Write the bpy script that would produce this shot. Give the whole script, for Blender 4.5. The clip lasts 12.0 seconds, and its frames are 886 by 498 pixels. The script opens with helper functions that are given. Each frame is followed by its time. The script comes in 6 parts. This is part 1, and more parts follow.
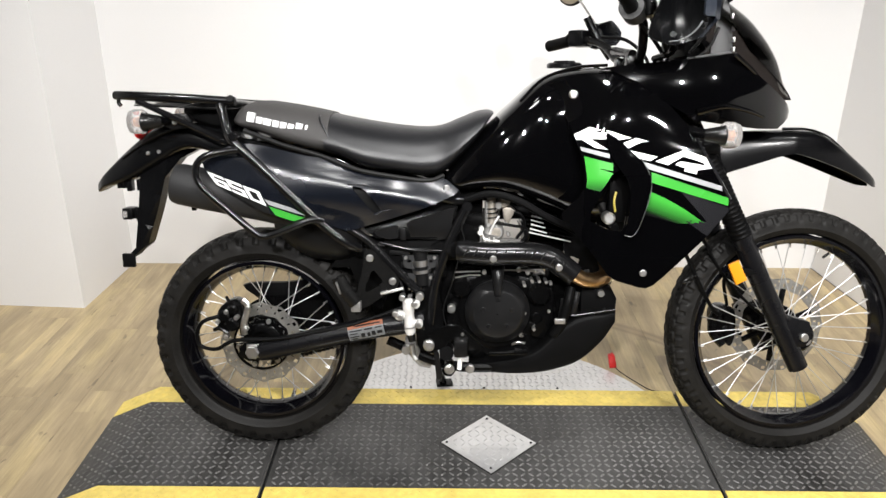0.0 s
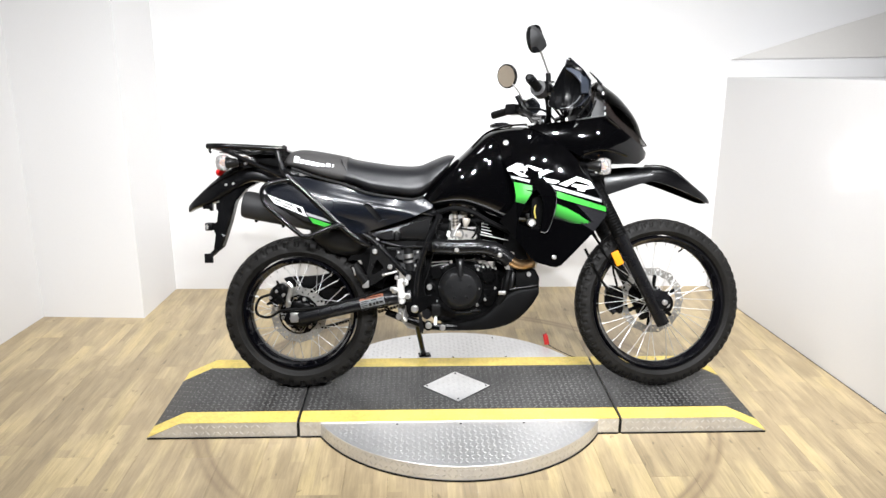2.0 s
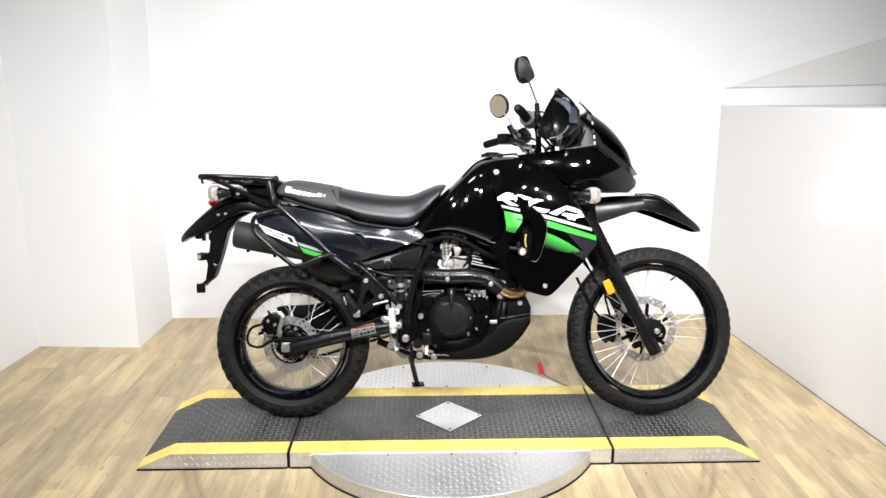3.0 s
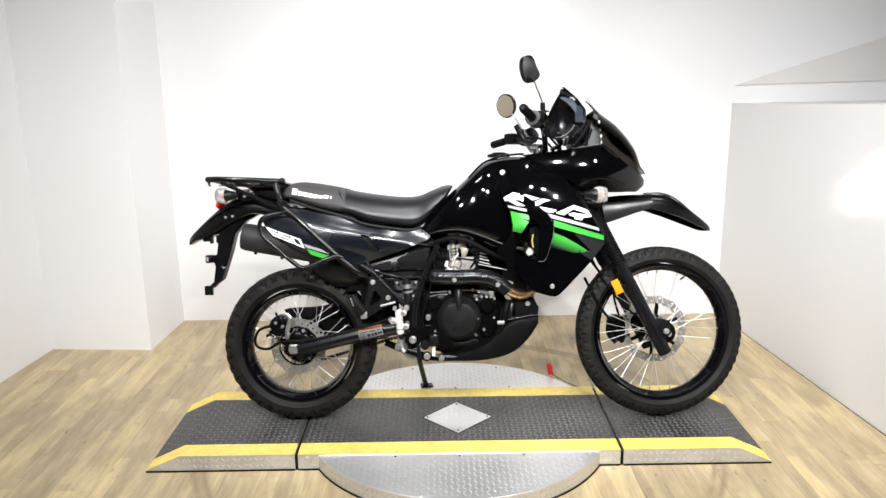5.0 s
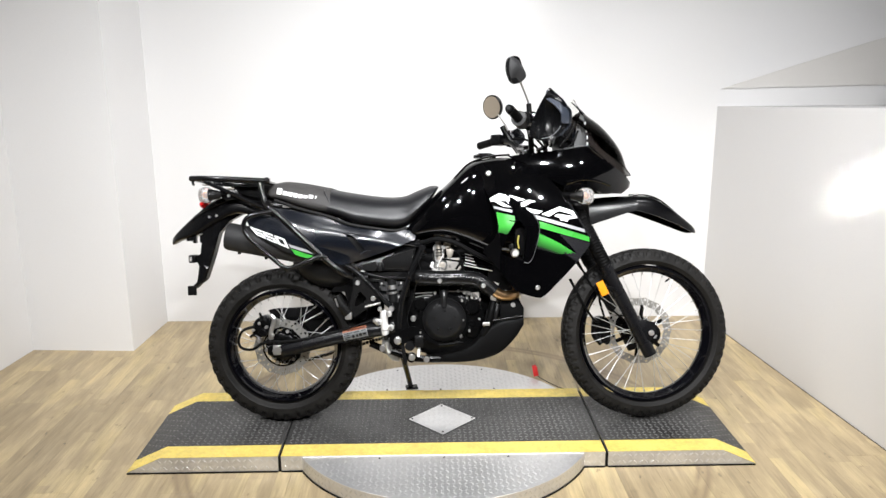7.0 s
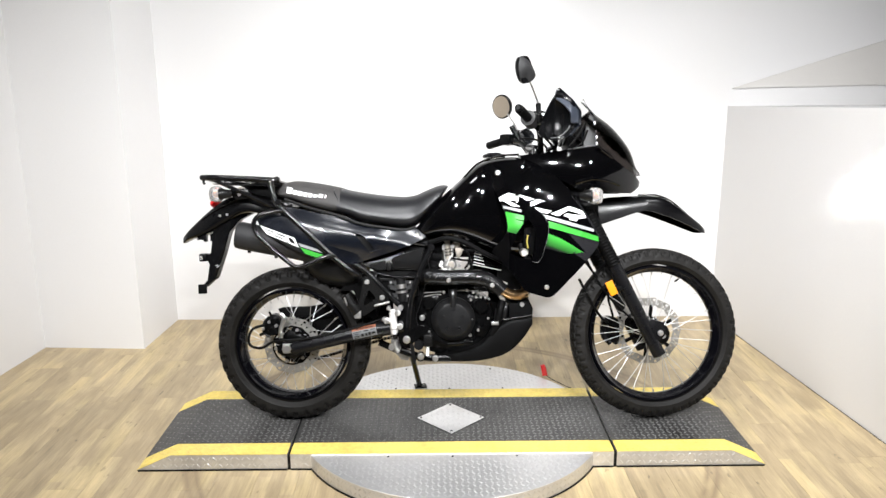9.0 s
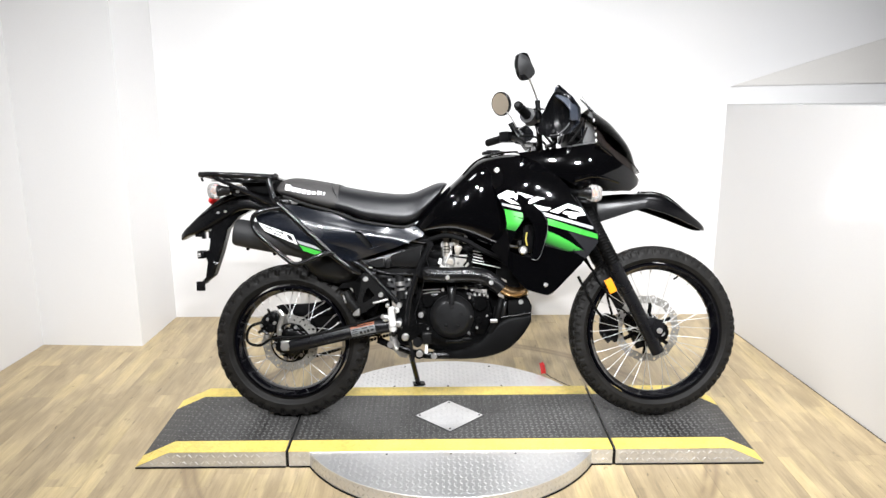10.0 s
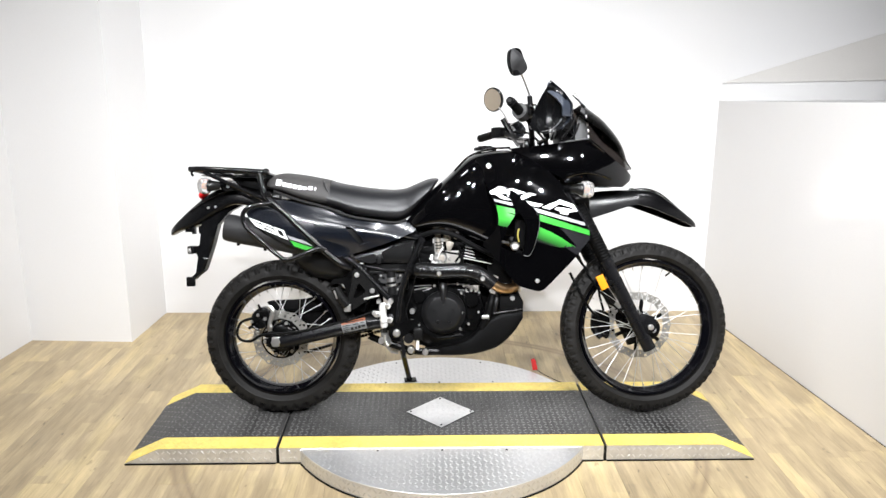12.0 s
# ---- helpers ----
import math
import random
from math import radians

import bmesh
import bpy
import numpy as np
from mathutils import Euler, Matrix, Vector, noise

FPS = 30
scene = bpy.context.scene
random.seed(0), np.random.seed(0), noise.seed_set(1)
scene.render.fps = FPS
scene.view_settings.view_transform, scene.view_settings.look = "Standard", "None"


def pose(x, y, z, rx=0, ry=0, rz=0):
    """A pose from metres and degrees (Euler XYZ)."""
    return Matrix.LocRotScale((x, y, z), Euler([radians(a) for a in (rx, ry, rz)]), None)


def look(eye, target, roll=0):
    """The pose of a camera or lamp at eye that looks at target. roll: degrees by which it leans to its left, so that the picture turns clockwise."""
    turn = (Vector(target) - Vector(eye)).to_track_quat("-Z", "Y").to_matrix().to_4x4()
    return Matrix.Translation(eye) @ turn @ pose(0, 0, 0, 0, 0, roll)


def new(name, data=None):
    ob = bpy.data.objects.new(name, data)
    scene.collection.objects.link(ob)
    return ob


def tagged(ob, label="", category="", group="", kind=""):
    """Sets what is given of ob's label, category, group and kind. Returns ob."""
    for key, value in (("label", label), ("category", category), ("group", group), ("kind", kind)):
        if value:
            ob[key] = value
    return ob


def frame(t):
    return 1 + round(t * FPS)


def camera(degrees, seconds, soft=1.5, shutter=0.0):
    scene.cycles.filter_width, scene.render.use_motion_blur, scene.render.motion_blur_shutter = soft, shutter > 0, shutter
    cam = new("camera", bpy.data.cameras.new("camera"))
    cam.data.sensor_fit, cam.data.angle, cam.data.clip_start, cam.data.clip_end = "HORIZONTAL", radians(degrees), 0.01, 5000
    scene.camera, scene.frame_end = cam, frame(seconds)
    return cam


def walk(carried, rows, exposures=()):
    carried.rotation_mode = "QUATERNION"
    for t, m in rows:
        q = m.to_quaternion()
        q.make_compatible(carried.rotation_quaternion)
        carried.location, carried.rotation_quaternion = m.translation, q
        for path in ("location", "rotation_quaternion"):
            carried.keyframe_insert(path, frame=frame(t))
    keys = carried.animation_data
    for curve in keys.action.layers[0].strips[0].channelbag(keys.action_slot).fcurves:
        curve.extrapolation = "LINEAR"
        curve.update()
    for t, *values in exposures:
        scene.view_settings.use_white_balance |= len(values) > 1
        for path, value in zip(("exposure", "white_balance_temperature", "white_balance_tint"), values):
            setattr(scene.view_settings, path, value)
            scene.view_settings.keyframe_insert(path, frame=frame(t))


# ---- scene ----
cam = camera(59.5, 12.0)
PATH = [
    (0, (-0.133, -1.881, 1.433), (-0.137, -0.027, 0.685), 0.4),
    (0.3, (-0.192, -2.100, 1.454), (-0.122, -0.217, 0.785), 0.4),
    (0.5, (-0.203, -2.229, 1.479), (-0.108, -0.339, 0.832), -0.1),
    (0.8, (-0.197, -2.427, 1.502), (-0.055, -0.498, 0.993), 0.9),
    (1, (-0.148, -2.549, 1.522), (-0.068, -0.616, 1.014), 0.4),
    (1.2, (-0.134, -2.667, 1.524), (-0.106, -0.738, 0.996), 0.2),
    (1.5, (-0.097, -2.801, 1.493), (-0.083, -0.899, 0.875), -0.5),
    (1.7, (-0.140, -2.885, 1.466), (-0.062, -0.971, 0.889), 0.5),
    (2, (-0.162, -2.937, 1.502), (-0.095, -1.016, 0.951), 0.3),
    (2.2, (-0.168, -2.968, 1.472), (-0.127, -1.032, 0.972), 0.1),
    (2.5, (-0.135, -2.942, 1.513), (-0.083, -1.002, 1.029), 0.0),
    (4.5, (-0.077, -2.938, 1.506), (-0.045, -0.998, 1.02), -0.5),
    (5, (-0.069, -2.933, 1.51), (-0.057, -0.992, 1.028), -0.7),
    (5.5, (-0.067, -2.94, 1.504), (-0.056, -0.999, 1.023), -0.6),
    (6, (-0.065, -2.936, 1.506), (-0.034, -0.994, 1.028), -0.4),
    (6.5, (-0.063, -2.927, 1.505), (-0.036, -0.983, 1.033), -0.4),
    (7, (-0.062, -2.924, 1.499), (-0.017, -0.981, 1.024), -0.2),
    (9, (-0.063, -2.93, 1.5), (-0.041, -0.988, 1.024), -0.2),
    (9.5, (-0.061, -2.931, 1.495), (-0.022, -0.99, 1.014), -0.2),
    (10, (-0.063, -2.925, 1.496), (-0.038, -0.984, 1.015), -0.1),
    (10.5, (-0.069, -2.92, 1.493), (-0.038, -0.978, 1.016), 0.1),
    (11, (-0.063, -2.917, 1.494), (-0.013, -0.976, 1.013), 0.3),
    (11.5, (-0.066, -2.913, 1.491), (-0.025, -0.974, 1.001), 0.3),
    (12, (-0.062, -2.916, 1.492), (-0.016, -0.978, 1.002), 0.2),
]
EXPOSURES = [(0.0, -0.82, 6720, 10), (0.5, -0.74, 6650, 10), (1.0, -0.60, 6500, 10), (1.5, -0.48, 6480, 10), (2.0, -0.48, 6430, 10), (2.5, -0.46, 6450, 10), (4.5, -0.53, 6500, 10), (5.5, -0.68, 6560, 10), (6.5, -0.73, 6540, 10), (7.0, -0.73, 6520, 10), (9.0, -0.56, 6520, 10), (9.5, -0.47, 6430, 10), (12.0, -0.47, 6430, 10)]
walk(cam, [(t, look(eye, target, roll)) for t, eye, target, roll in PATH], EXPOSURES)


# ---- world and lamps ----
world = bpy.data.worlds.new("world")
world.use_nodes = True
world.node_tree.nodes["Background"].inputs["Color"].default_value = (0.9, 0.93, 1.0, 1)
world.node_tree.nodes["Background"].inputs["Strength"].default_value = 0.05
scene.world = world

CEILING = 2.75


def overhead_lamp(x, y, watts, size=0.16, aim=None, spread=140, warm=(0.97, 0.98, 1.0)):
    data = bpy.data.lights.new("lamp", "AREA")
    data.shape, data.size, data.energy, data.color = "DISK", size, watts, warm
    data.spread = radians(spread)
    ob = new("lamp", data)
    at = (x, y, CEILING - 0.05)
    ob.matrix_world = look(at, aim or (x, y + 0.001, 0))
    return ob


for lx, watts in ((-1.35, 10.5), (0.1, 13), (1.5, 14)):
    overhead_lamp(lx, -0.75, watts, 0.10, (lx * 0.9, 0.35, 0.0), 100)
for lx, ly, watts in ((-1.15, -2.5, 20), (-0.5, -3.05, 22), (0.15, -2.5, 23.5), (0.8, -3.05, 24.5), (1.45, -2.5, 25.5)):
    overhead_lamp(lx, ly, watts, 0.085, (lx * 0.95, 0.9, 0.45), 80)
# two added fill lamps over the bike, unseen, that brighten the side walls
overhead_lamp(1.15, 0.35, 25, 0.35, (-1.6, 1.25, 0.9), 80)
overhead_lamp(-0.55, -0.35, 16, 0.55, (1.68, 0.1, 0.75), 80)
# a narrow added spotlight, itself unseen, for the bright patch on the low wall
overhead_lamp(0.2, -4.0, 0.75, 0.10, (1.715, 0.14, 1.0), 3.0)


# ---- materials ----
def material(name, color, rough=0.5, metal=0.0, vary=0.15, scale=8.0, fine=120.0, bump=0.1, coat=0.0, rough_vary=0.08, stretch=(1, 1, 1), ior=1.5, spec=0.5, coat_rough=0.03, wave=0.0):
    m = bpy.data.materials.new(name)
    m.use_nodes = True
    nt = m.node_tree
    b = nt.nodes["Principled BSDF"]
    b.inputs["Metallic"].default_value = metal
    b.inputs["Coat Weight"].default_value = coat
    b.inputs["Coat Roughness"].default_value = coat_rough
    b.inputs["IOR"].default_value = ior
    b.inputs["Specular IOR Level"].default_value = spec
    co = nt.nodes.new("ShaderNodeTexCoord")
    mp = nt.nodes.new("ShaderNodeMapping")
    mp.inputs["Scale"].default_value = stretch
    nt.links.new(co.outputs["Object"], mp.inputs["Vector"])
    big = nt.nodes.new("ShaderNodeTexNoise")
    big.inputs["Scale"].default_value, big.inputs["Detail"].default_value = scale, 5
    small = nt.nodes.new("ShaderNodeTexNoise")
    small.inputs["Scale"].default_value, small.inputs["Detail"].default_value = fine, 3
    for n in (big, small):
        nt.links.new(mp.outputs["Vector"], n.inputs["Vector"])
    mix = nt.nodes.new("ShaderNodeMix")
    mix.data_type = "RGBA"
    lo = [c * (1 - vary) for c in color]
    hi = [min(1, c * (1 + vary)) for c in color]
    mix.inputs[6].default_value, mix.inputs[7].default_value = (*lo, 1), (*hi, 1)
    add = nt.nodes.new("ShaderNodeMath")
    add.operation = "MULTIPLY_ADD"
    add.inputs[1].default_value, add.inputs[2].default_value = 0.45, 0.0
    nt.links.new(small.outputs["Fac"], add.inputs[0])
    sub = nt.nodes.new("ShaderNodeMath")
    sub.operation = "MULTIPLY_ADD"
    sub.inputs[1].default_value = 0.55
    nt.links.new(big.outputs["Fac"], sub.inputs[0])
    nt.links.new(add.outputs[0], sub.inputs[2])
    st = nt.nodes.new("ShaderNodeMapRange")
    st.inputs["From Min"].default_value, st.inputs["From Max"].default_value = 0.3, 0.7
    nt.links.new(sub.outputs[0], st.inputs["Value"])
    nt.links.new(st.outputs["Result"], mix.inputs["Factor"])
    nt.links.new(mix.outputs[2], b.inputs["Base Color"])
    rr = nt.nodes.new("ShaderNodeMapRange")
    rr.inputs["To Min"].default_value, rr.inputs["To Max"].default_value = max(0.02, rough - rough_vary), min(1, rough + rough_vary)
    nt.links.new(big.outputs["Fac"], rr.inputs["Value"])
    nt.links.new(rr.outputs["Result"], b.inputs["Roughness"])
    if bump:
        bp = nt.nodes.new("ShaderNodeBump")
        bp.inputs["Strength"].default_value, bp.inputs["Distance"].default_value = bump, 0.002
        nt.links.new(small.outputs["Fac"], bp.inputs["Height"])
        nt.links.new(bp.outputs["Normal"], b.inputs["Normal"])
    if wave:
        # slow dents and ripples in the surface, under the fine grain
        wv, wb = nt.nodes.new("ShaderNodeTexNoise"), nt.nodes.new("ShaderNodeBump")
        wv.inputs["Scale"].default_value, wv.inputs["Detail"].default_value = 6.0, 1
        nt.links.new(co.outputs["Object"], wv.inputs["Vector"])
        wb.inputs["Strength"].default_value, wb.inputs["Distance"].default_value = wave, 0.02
        nt.links.new(wv.outputs["Fac"], wb.inputs["Height"])
        nt.links.new(wb.outputs["Normal"], bp.inputs["Normal"] if bump else b.inputs["Normal"])
        nt.links.new((bp if bump else wb).outputs["Normal"], b.inputs["Coat Normal"])
    return m


def glassy(name, color, rough=0.05, weight=1.0, ior=1.2):
    m = bpy.data.materials.new(name)
    m.use_nodes = True
    b = m.node_tree.nodes["Principled BSDF"]
    b.inputs["Base Color"].default_value = (*color, 1)
    b.inputs["Roughness"].default_value = rough
    b.inputs["Transmission Weight"].default_value = weight
    b.inputs["IOR"].default_value = ior
    return m


WALL = material("wall_paint", (0.675, 0.667, 0.66), 0.55, vary=0.035, scale=1.1, fine=260, bump=0.12)
# near-black: the hall's lack of light is put into this colour
DIM = material("dim_hall_shade", (0.035, 0.035, 0.036), 0.8, vary=0.1, scale=2, fine=150, bump=0.1)
CEIL = material("ceiling_paint", (0.10, 0.10, 0.10), 0.8, vary=0.03, scale=2, fine=150, bump=0.2)
# wall paint greyed down: the sloped panel's shade is put into this colour
SHADED_WALL = material("shaded_wall_paint", (0.58, 0.56, 0.53), 0.7, vary=0.05, scale=2, fine=220, bump=0.1)
PLATE = material("tread_plate", (0.72, 0.715, 0.71), 0.40, 0.78, vary=0.10, scale=5, fine=60, bump=0.08, rough_vary=0.12)
PLATE_SIDE = material("tread_plate_dull", (0.66, 0.65, 0.63), 0.44, 0.8, vary=0.16, scale=9, fine=60, bump=0.1, rough_vary=0.1)
DECK = material("black_deck_paint", (0.036, 0.035, 0.034), 0.44, vary=0.85, scale=3.0, fine=38, bump=0.3, rough_vary=0.2, stretch=(1.8, 0.6, 1), spec=0.4)
DECK_LUG = material("worn_deck_relief", (0.115, 0.114, 0.110), 0.34, 0.3, vary=0.8, scale=3.5, fine=60, bump=0.1, rough_vary=0.1, spec=0.75)
YELLOW = material("yellow_paint", (0.68, 0.52, 0.125), 0.45, vary=0.22, scale=14, fine=60, bump=0.15)
GLOSS = material("gloss_black_paint", (0.0010, 0.0010, 0.0012), 0.04, vary=0.1, bump=0.0, rough_vary=0.015, ior=1.47)
COVER = material("scuffed_black_plastic", (0.0044, 0.0056, 0.0088), 0.24, vary=0.35, scale=7, fine=60, bump=0.03, rough_vary=0.12, coat=0.5, spec=0.38, coat_rough=0.05, wave=0.30)
PLASTIC = material("black_plastic", (0.0028, 0.0029, 0.0032), 0.24, vary=0.25, scale=12, fine=300, bump=0.05, spec=0.22)
MATTE = material("matte_black_plastic", (0.0020, 0.0020, 0.0021), 0.5, vary=0.3, scale=12, fine=300, bump=0.1, spec=0.07)
RUBBER = material("tyre_rubber", (0.0074, 0.0069, 0.0063), 0.56, vary=0.6, scale=16, fine=140, bump=0.3, spec=0.17)
VINYL = material("black_seat_vinyl", (0.0060, 0.0062, 0.0074), 0.40, vary=0.2, scale=10, fine=420, bump=0.2, spec=0.48, wave=0.12)
FENDER = material("shiny_black_plastic", (0.0022, 0.0022, 0.0025), 0.22, vary=0.2, scale=10, fine=260, bump=0.03, spec=0.20)
MUFFLER = material("matte_grey_muffler", (0.015, 0.015, 0.0155), 0.55, vary=0.15, scale=10, fine=300, bump=0.15, spec=0.3)
SATIN = material("satin_grey_plastic", (0.036, 0.036, 0.036), 0.42, vary=0.2, scale=12, fine=250, bump=0.08, spec=0.4)
# lighter edge tone, also for the highlights drawn on scoop and guard
GREYEDGE = material("grey_edge", (0.07, 0.07, 0.073), 0.3, vary=0.6, scale=40, fine=200, bump=0.05, spec=0.8)
GREYVINYL = material("grey_seat_vinyl", (0.042, 0.040, 0.039), 0.6, vary=0.12, scale=10, fine=420, bump=0.5, spec=0.3)
TUBE = material("black_painted_steel", (0.0040, 0.0040, 0.0043), 0.18, vary=0.2, scale=14, fine=120, bump=0.04, spec=0.36)
CAST = material("black_engine_paint", (0.0018, 0.0018, 0.0019), 0.24, vary=0.3, scale=16, fine=200, bump=0.22, spec=0.19)
BRACKET = material("worn_black_paint", (0.006, 0.0059, 0.0058), 0.26, vary=0.25, scale=18, fine=200, bump=0.12, spec=0.24)
DUCT = material("grey_black_plastic", (0.0058, 0.0058, 0.0060), 0.34, vary=0.2, scale=12, fine=250, bump=0.15, spec=0.20)
TUBE_DULL = material("satin_frame_paint", (0.0050, 0.0050, 0.0053), 0.2, vary=0.25, scale=14, fine=160, bump=0.06, spec=0.20)
BRIGHT = material("bright_cast_alloy", (0.64, 0.63, 0.61), 0.5, 0.35, vary=0.1, scale=30, fine=200, bump=0.12)
# black guard plastic with its bluish sheen put into the colour
GUARDSHEEN = material("blue_sheen_plastic", (0.026, 0.031, 0.042), 0.36, vary=0.2, scale=14, fine=200, bump=0.1, spec=0.5)
PALE = material("pale_alloy", (0.27, 0.265, 0.255), 0.38, 0.6, vary=0.25, scale=40, fine=200, bump=0.2)
TAN = material("stained_alloy", (0.26, 0.235, 0.20), 0.45, 0.5, vary=0.3, scale=60, fine=200, bump=0.15)
ROTOR = material("brown_disc_steel", (0.37, 0.36, 0.335), 0.40, 0.9, vary=0.2, scale=30, fine=160, bump=0.05)
FORK = material("satin_black_fork", (0.0045, 0.0045, 0.0052), 0.27, vary=0.25, scale=12, fine=160, bump=0.06, spec=0.20)
ALU = material("cast_aluminium", (0.66, 0.65, 0.63), 0.35, 1.0, vary=0.14, scale=22, fine=160, bump=0.15)
STEEL = material("brushed_steel", (0.62, 0.61, 0.60), 0.36, 1.0, vary=0.1, scale=20, fine=200, bump=0.05)
SPOKE = material("spoke_steel", (0.60, 0.60, 0.60), 0.50, 1.0, vary=0.05, scale=20, fine=200, bump=0.0)
CASE = material("satin_black_cover", (0.0060, 0.0060, 0.0063), 0.30, vary=0.35, scale=14, fine=220, bump=0.12, spec=0.36)
RIM = material("gloss_black_rim", (0.002, 0.002, 0.003), 0.10, vary=0.15, scale=12, fine=120, bump=0.0, spec=0.36)
HEADER = material("heat_tinted_steel", (0.42, 0.27, 0.14), 0.3, 1.0, vary=0.3, scale=25, fine=120, bump=0.05)
SHIELD = material("black_heat_shield", (0.0045, 0.0045, 0.0047), 0.22, vary=0.35, scale=20, fine=140, bump=0.08, spec=0.24)
WHITE = material("white_decal", (0.82, 0.82, 0.81), 0.3, vary=0.03, bump=0.0)
SILVER = material("grey_decal", (0.30, 0.30, 0.31), 0.3, vary=0.05, bump=0.0)
GREEN = material("green_decal", (0.036, 0.30, 0.034), 0.28, vary=0.06, bump=0.0, coat=0.6)


def fade_material(name, top, foot, z0, z1, slant=0.0):
    """A printed decal that fades between two colours over its height, along lines that fall by slant."""
    m = bpy.data.materials.new(name)
    m.use_nodes = True
    nt = m.node_tree
    b = nt.nodes["Principled BSDF"]
    b.inputs["Roughness"].default_value, b.inputs["Coat Weight"].default_value = 0.26, 0.6
    co, sep, mul, mr, mix = (nt.nodes.new("ShaderNode" + k) for k in ("TexCoord", "SeparateXYZ", "Math", "MapRange", "Mix"))
    mix.data_type = "RGBA"
    mul.operation = "MULTIPLY_ADD"
    mul.inputs[1].default_value = slant
    mr.inputs["From Min"].default_value, mr.inputs["From Max"].default_value = z0, z1
    mix.inputs[6].default_value, mix.inputs[7].default_value = (*foot, 1), (*top, 1)
    nt.links.new(co.outputs["Object"], sep.inputs[0])
    nt.links.new(sep.outputs["X"], mul.inputs[0])
    nt.links.new(sep.outputs["Z"], mul.inputs[2])
    nt.links.new(mul.outputs[0], mr.inputs["Value"])
    nt.links.new(mr.outputs["Result"], mix.inputs["Factor"])
    nt.links.new(mix.outputs[2], b.inputs["Base Color"])
    return m


FADE_BLOCK = fade_material("green_fade_decal", (0.036, 0.30, 0.034), (0.012, 0.06, 0.014), 0.768, 0.800)
FADE_FLARE = fade_material("green_flare_decal", (0.036, 0.30, 0.034), (0.0012, 0.0018, 0.0012), 1.106, 1.150, 0.385)
CHARCOAL = material("charcoal_decal", (0.011, 0.011, 0.0125), 0.22, vary=0.1, bump=0.0, coat=0.6)
AMBER = material("amber_reflector", (0.68, 0.25, 0.012), 0.2, vary=0.06, fine=400, bump=0.2, coat=0.6)
BULB = material("amber_bulb", (0.85, 0.30, 0.08), 0.3, vary=0.05, bump=0.0)
RED = material("red_plastic", (0.55, 0.02, 0.02), 0.35, vary=0.1, bump=0.05)
REDLENS = material("red_lens", (0.62, 0.012, 0.012), 0.3, vary=0.05, bump=0.0, coat=0.1, spec=0.3)
ORANGE = material("orange_label", (0.19, 0.055, 0.02), 0.45, vary=0.15, scale=60, bump=0.0)
PAPER = material("silver_label", (0.10, 0.104, 0.107), 0.45, vary=0.25, scale=60, bump=0.0)
INK = material("black_ink", (0.006, 0.006, 0.006), 0.6, vary=0.05, bump=0.0, spec=0.2)
BRASS = material("yellow_wire", (0.5, 0.4, 0.08), 0.4, vary=0.1, bump=0.0)
# the beige of a reflected wall is put into the glass colour
MIRROR = material("mirror_glass", (0.74, 0.65, 0.53), 0.03, 1.0, vary=0.0, bump=0.0, rough_vary=0.0)
LENS = glassy("clear_lens", (0.74, 0.72, 0.70), 0.12, 0.72, 1.35)
SMOKE = glassy("smoked_windscreen", (0.035, 0.030, 0.028), 0.03, 1.0, 1.12)


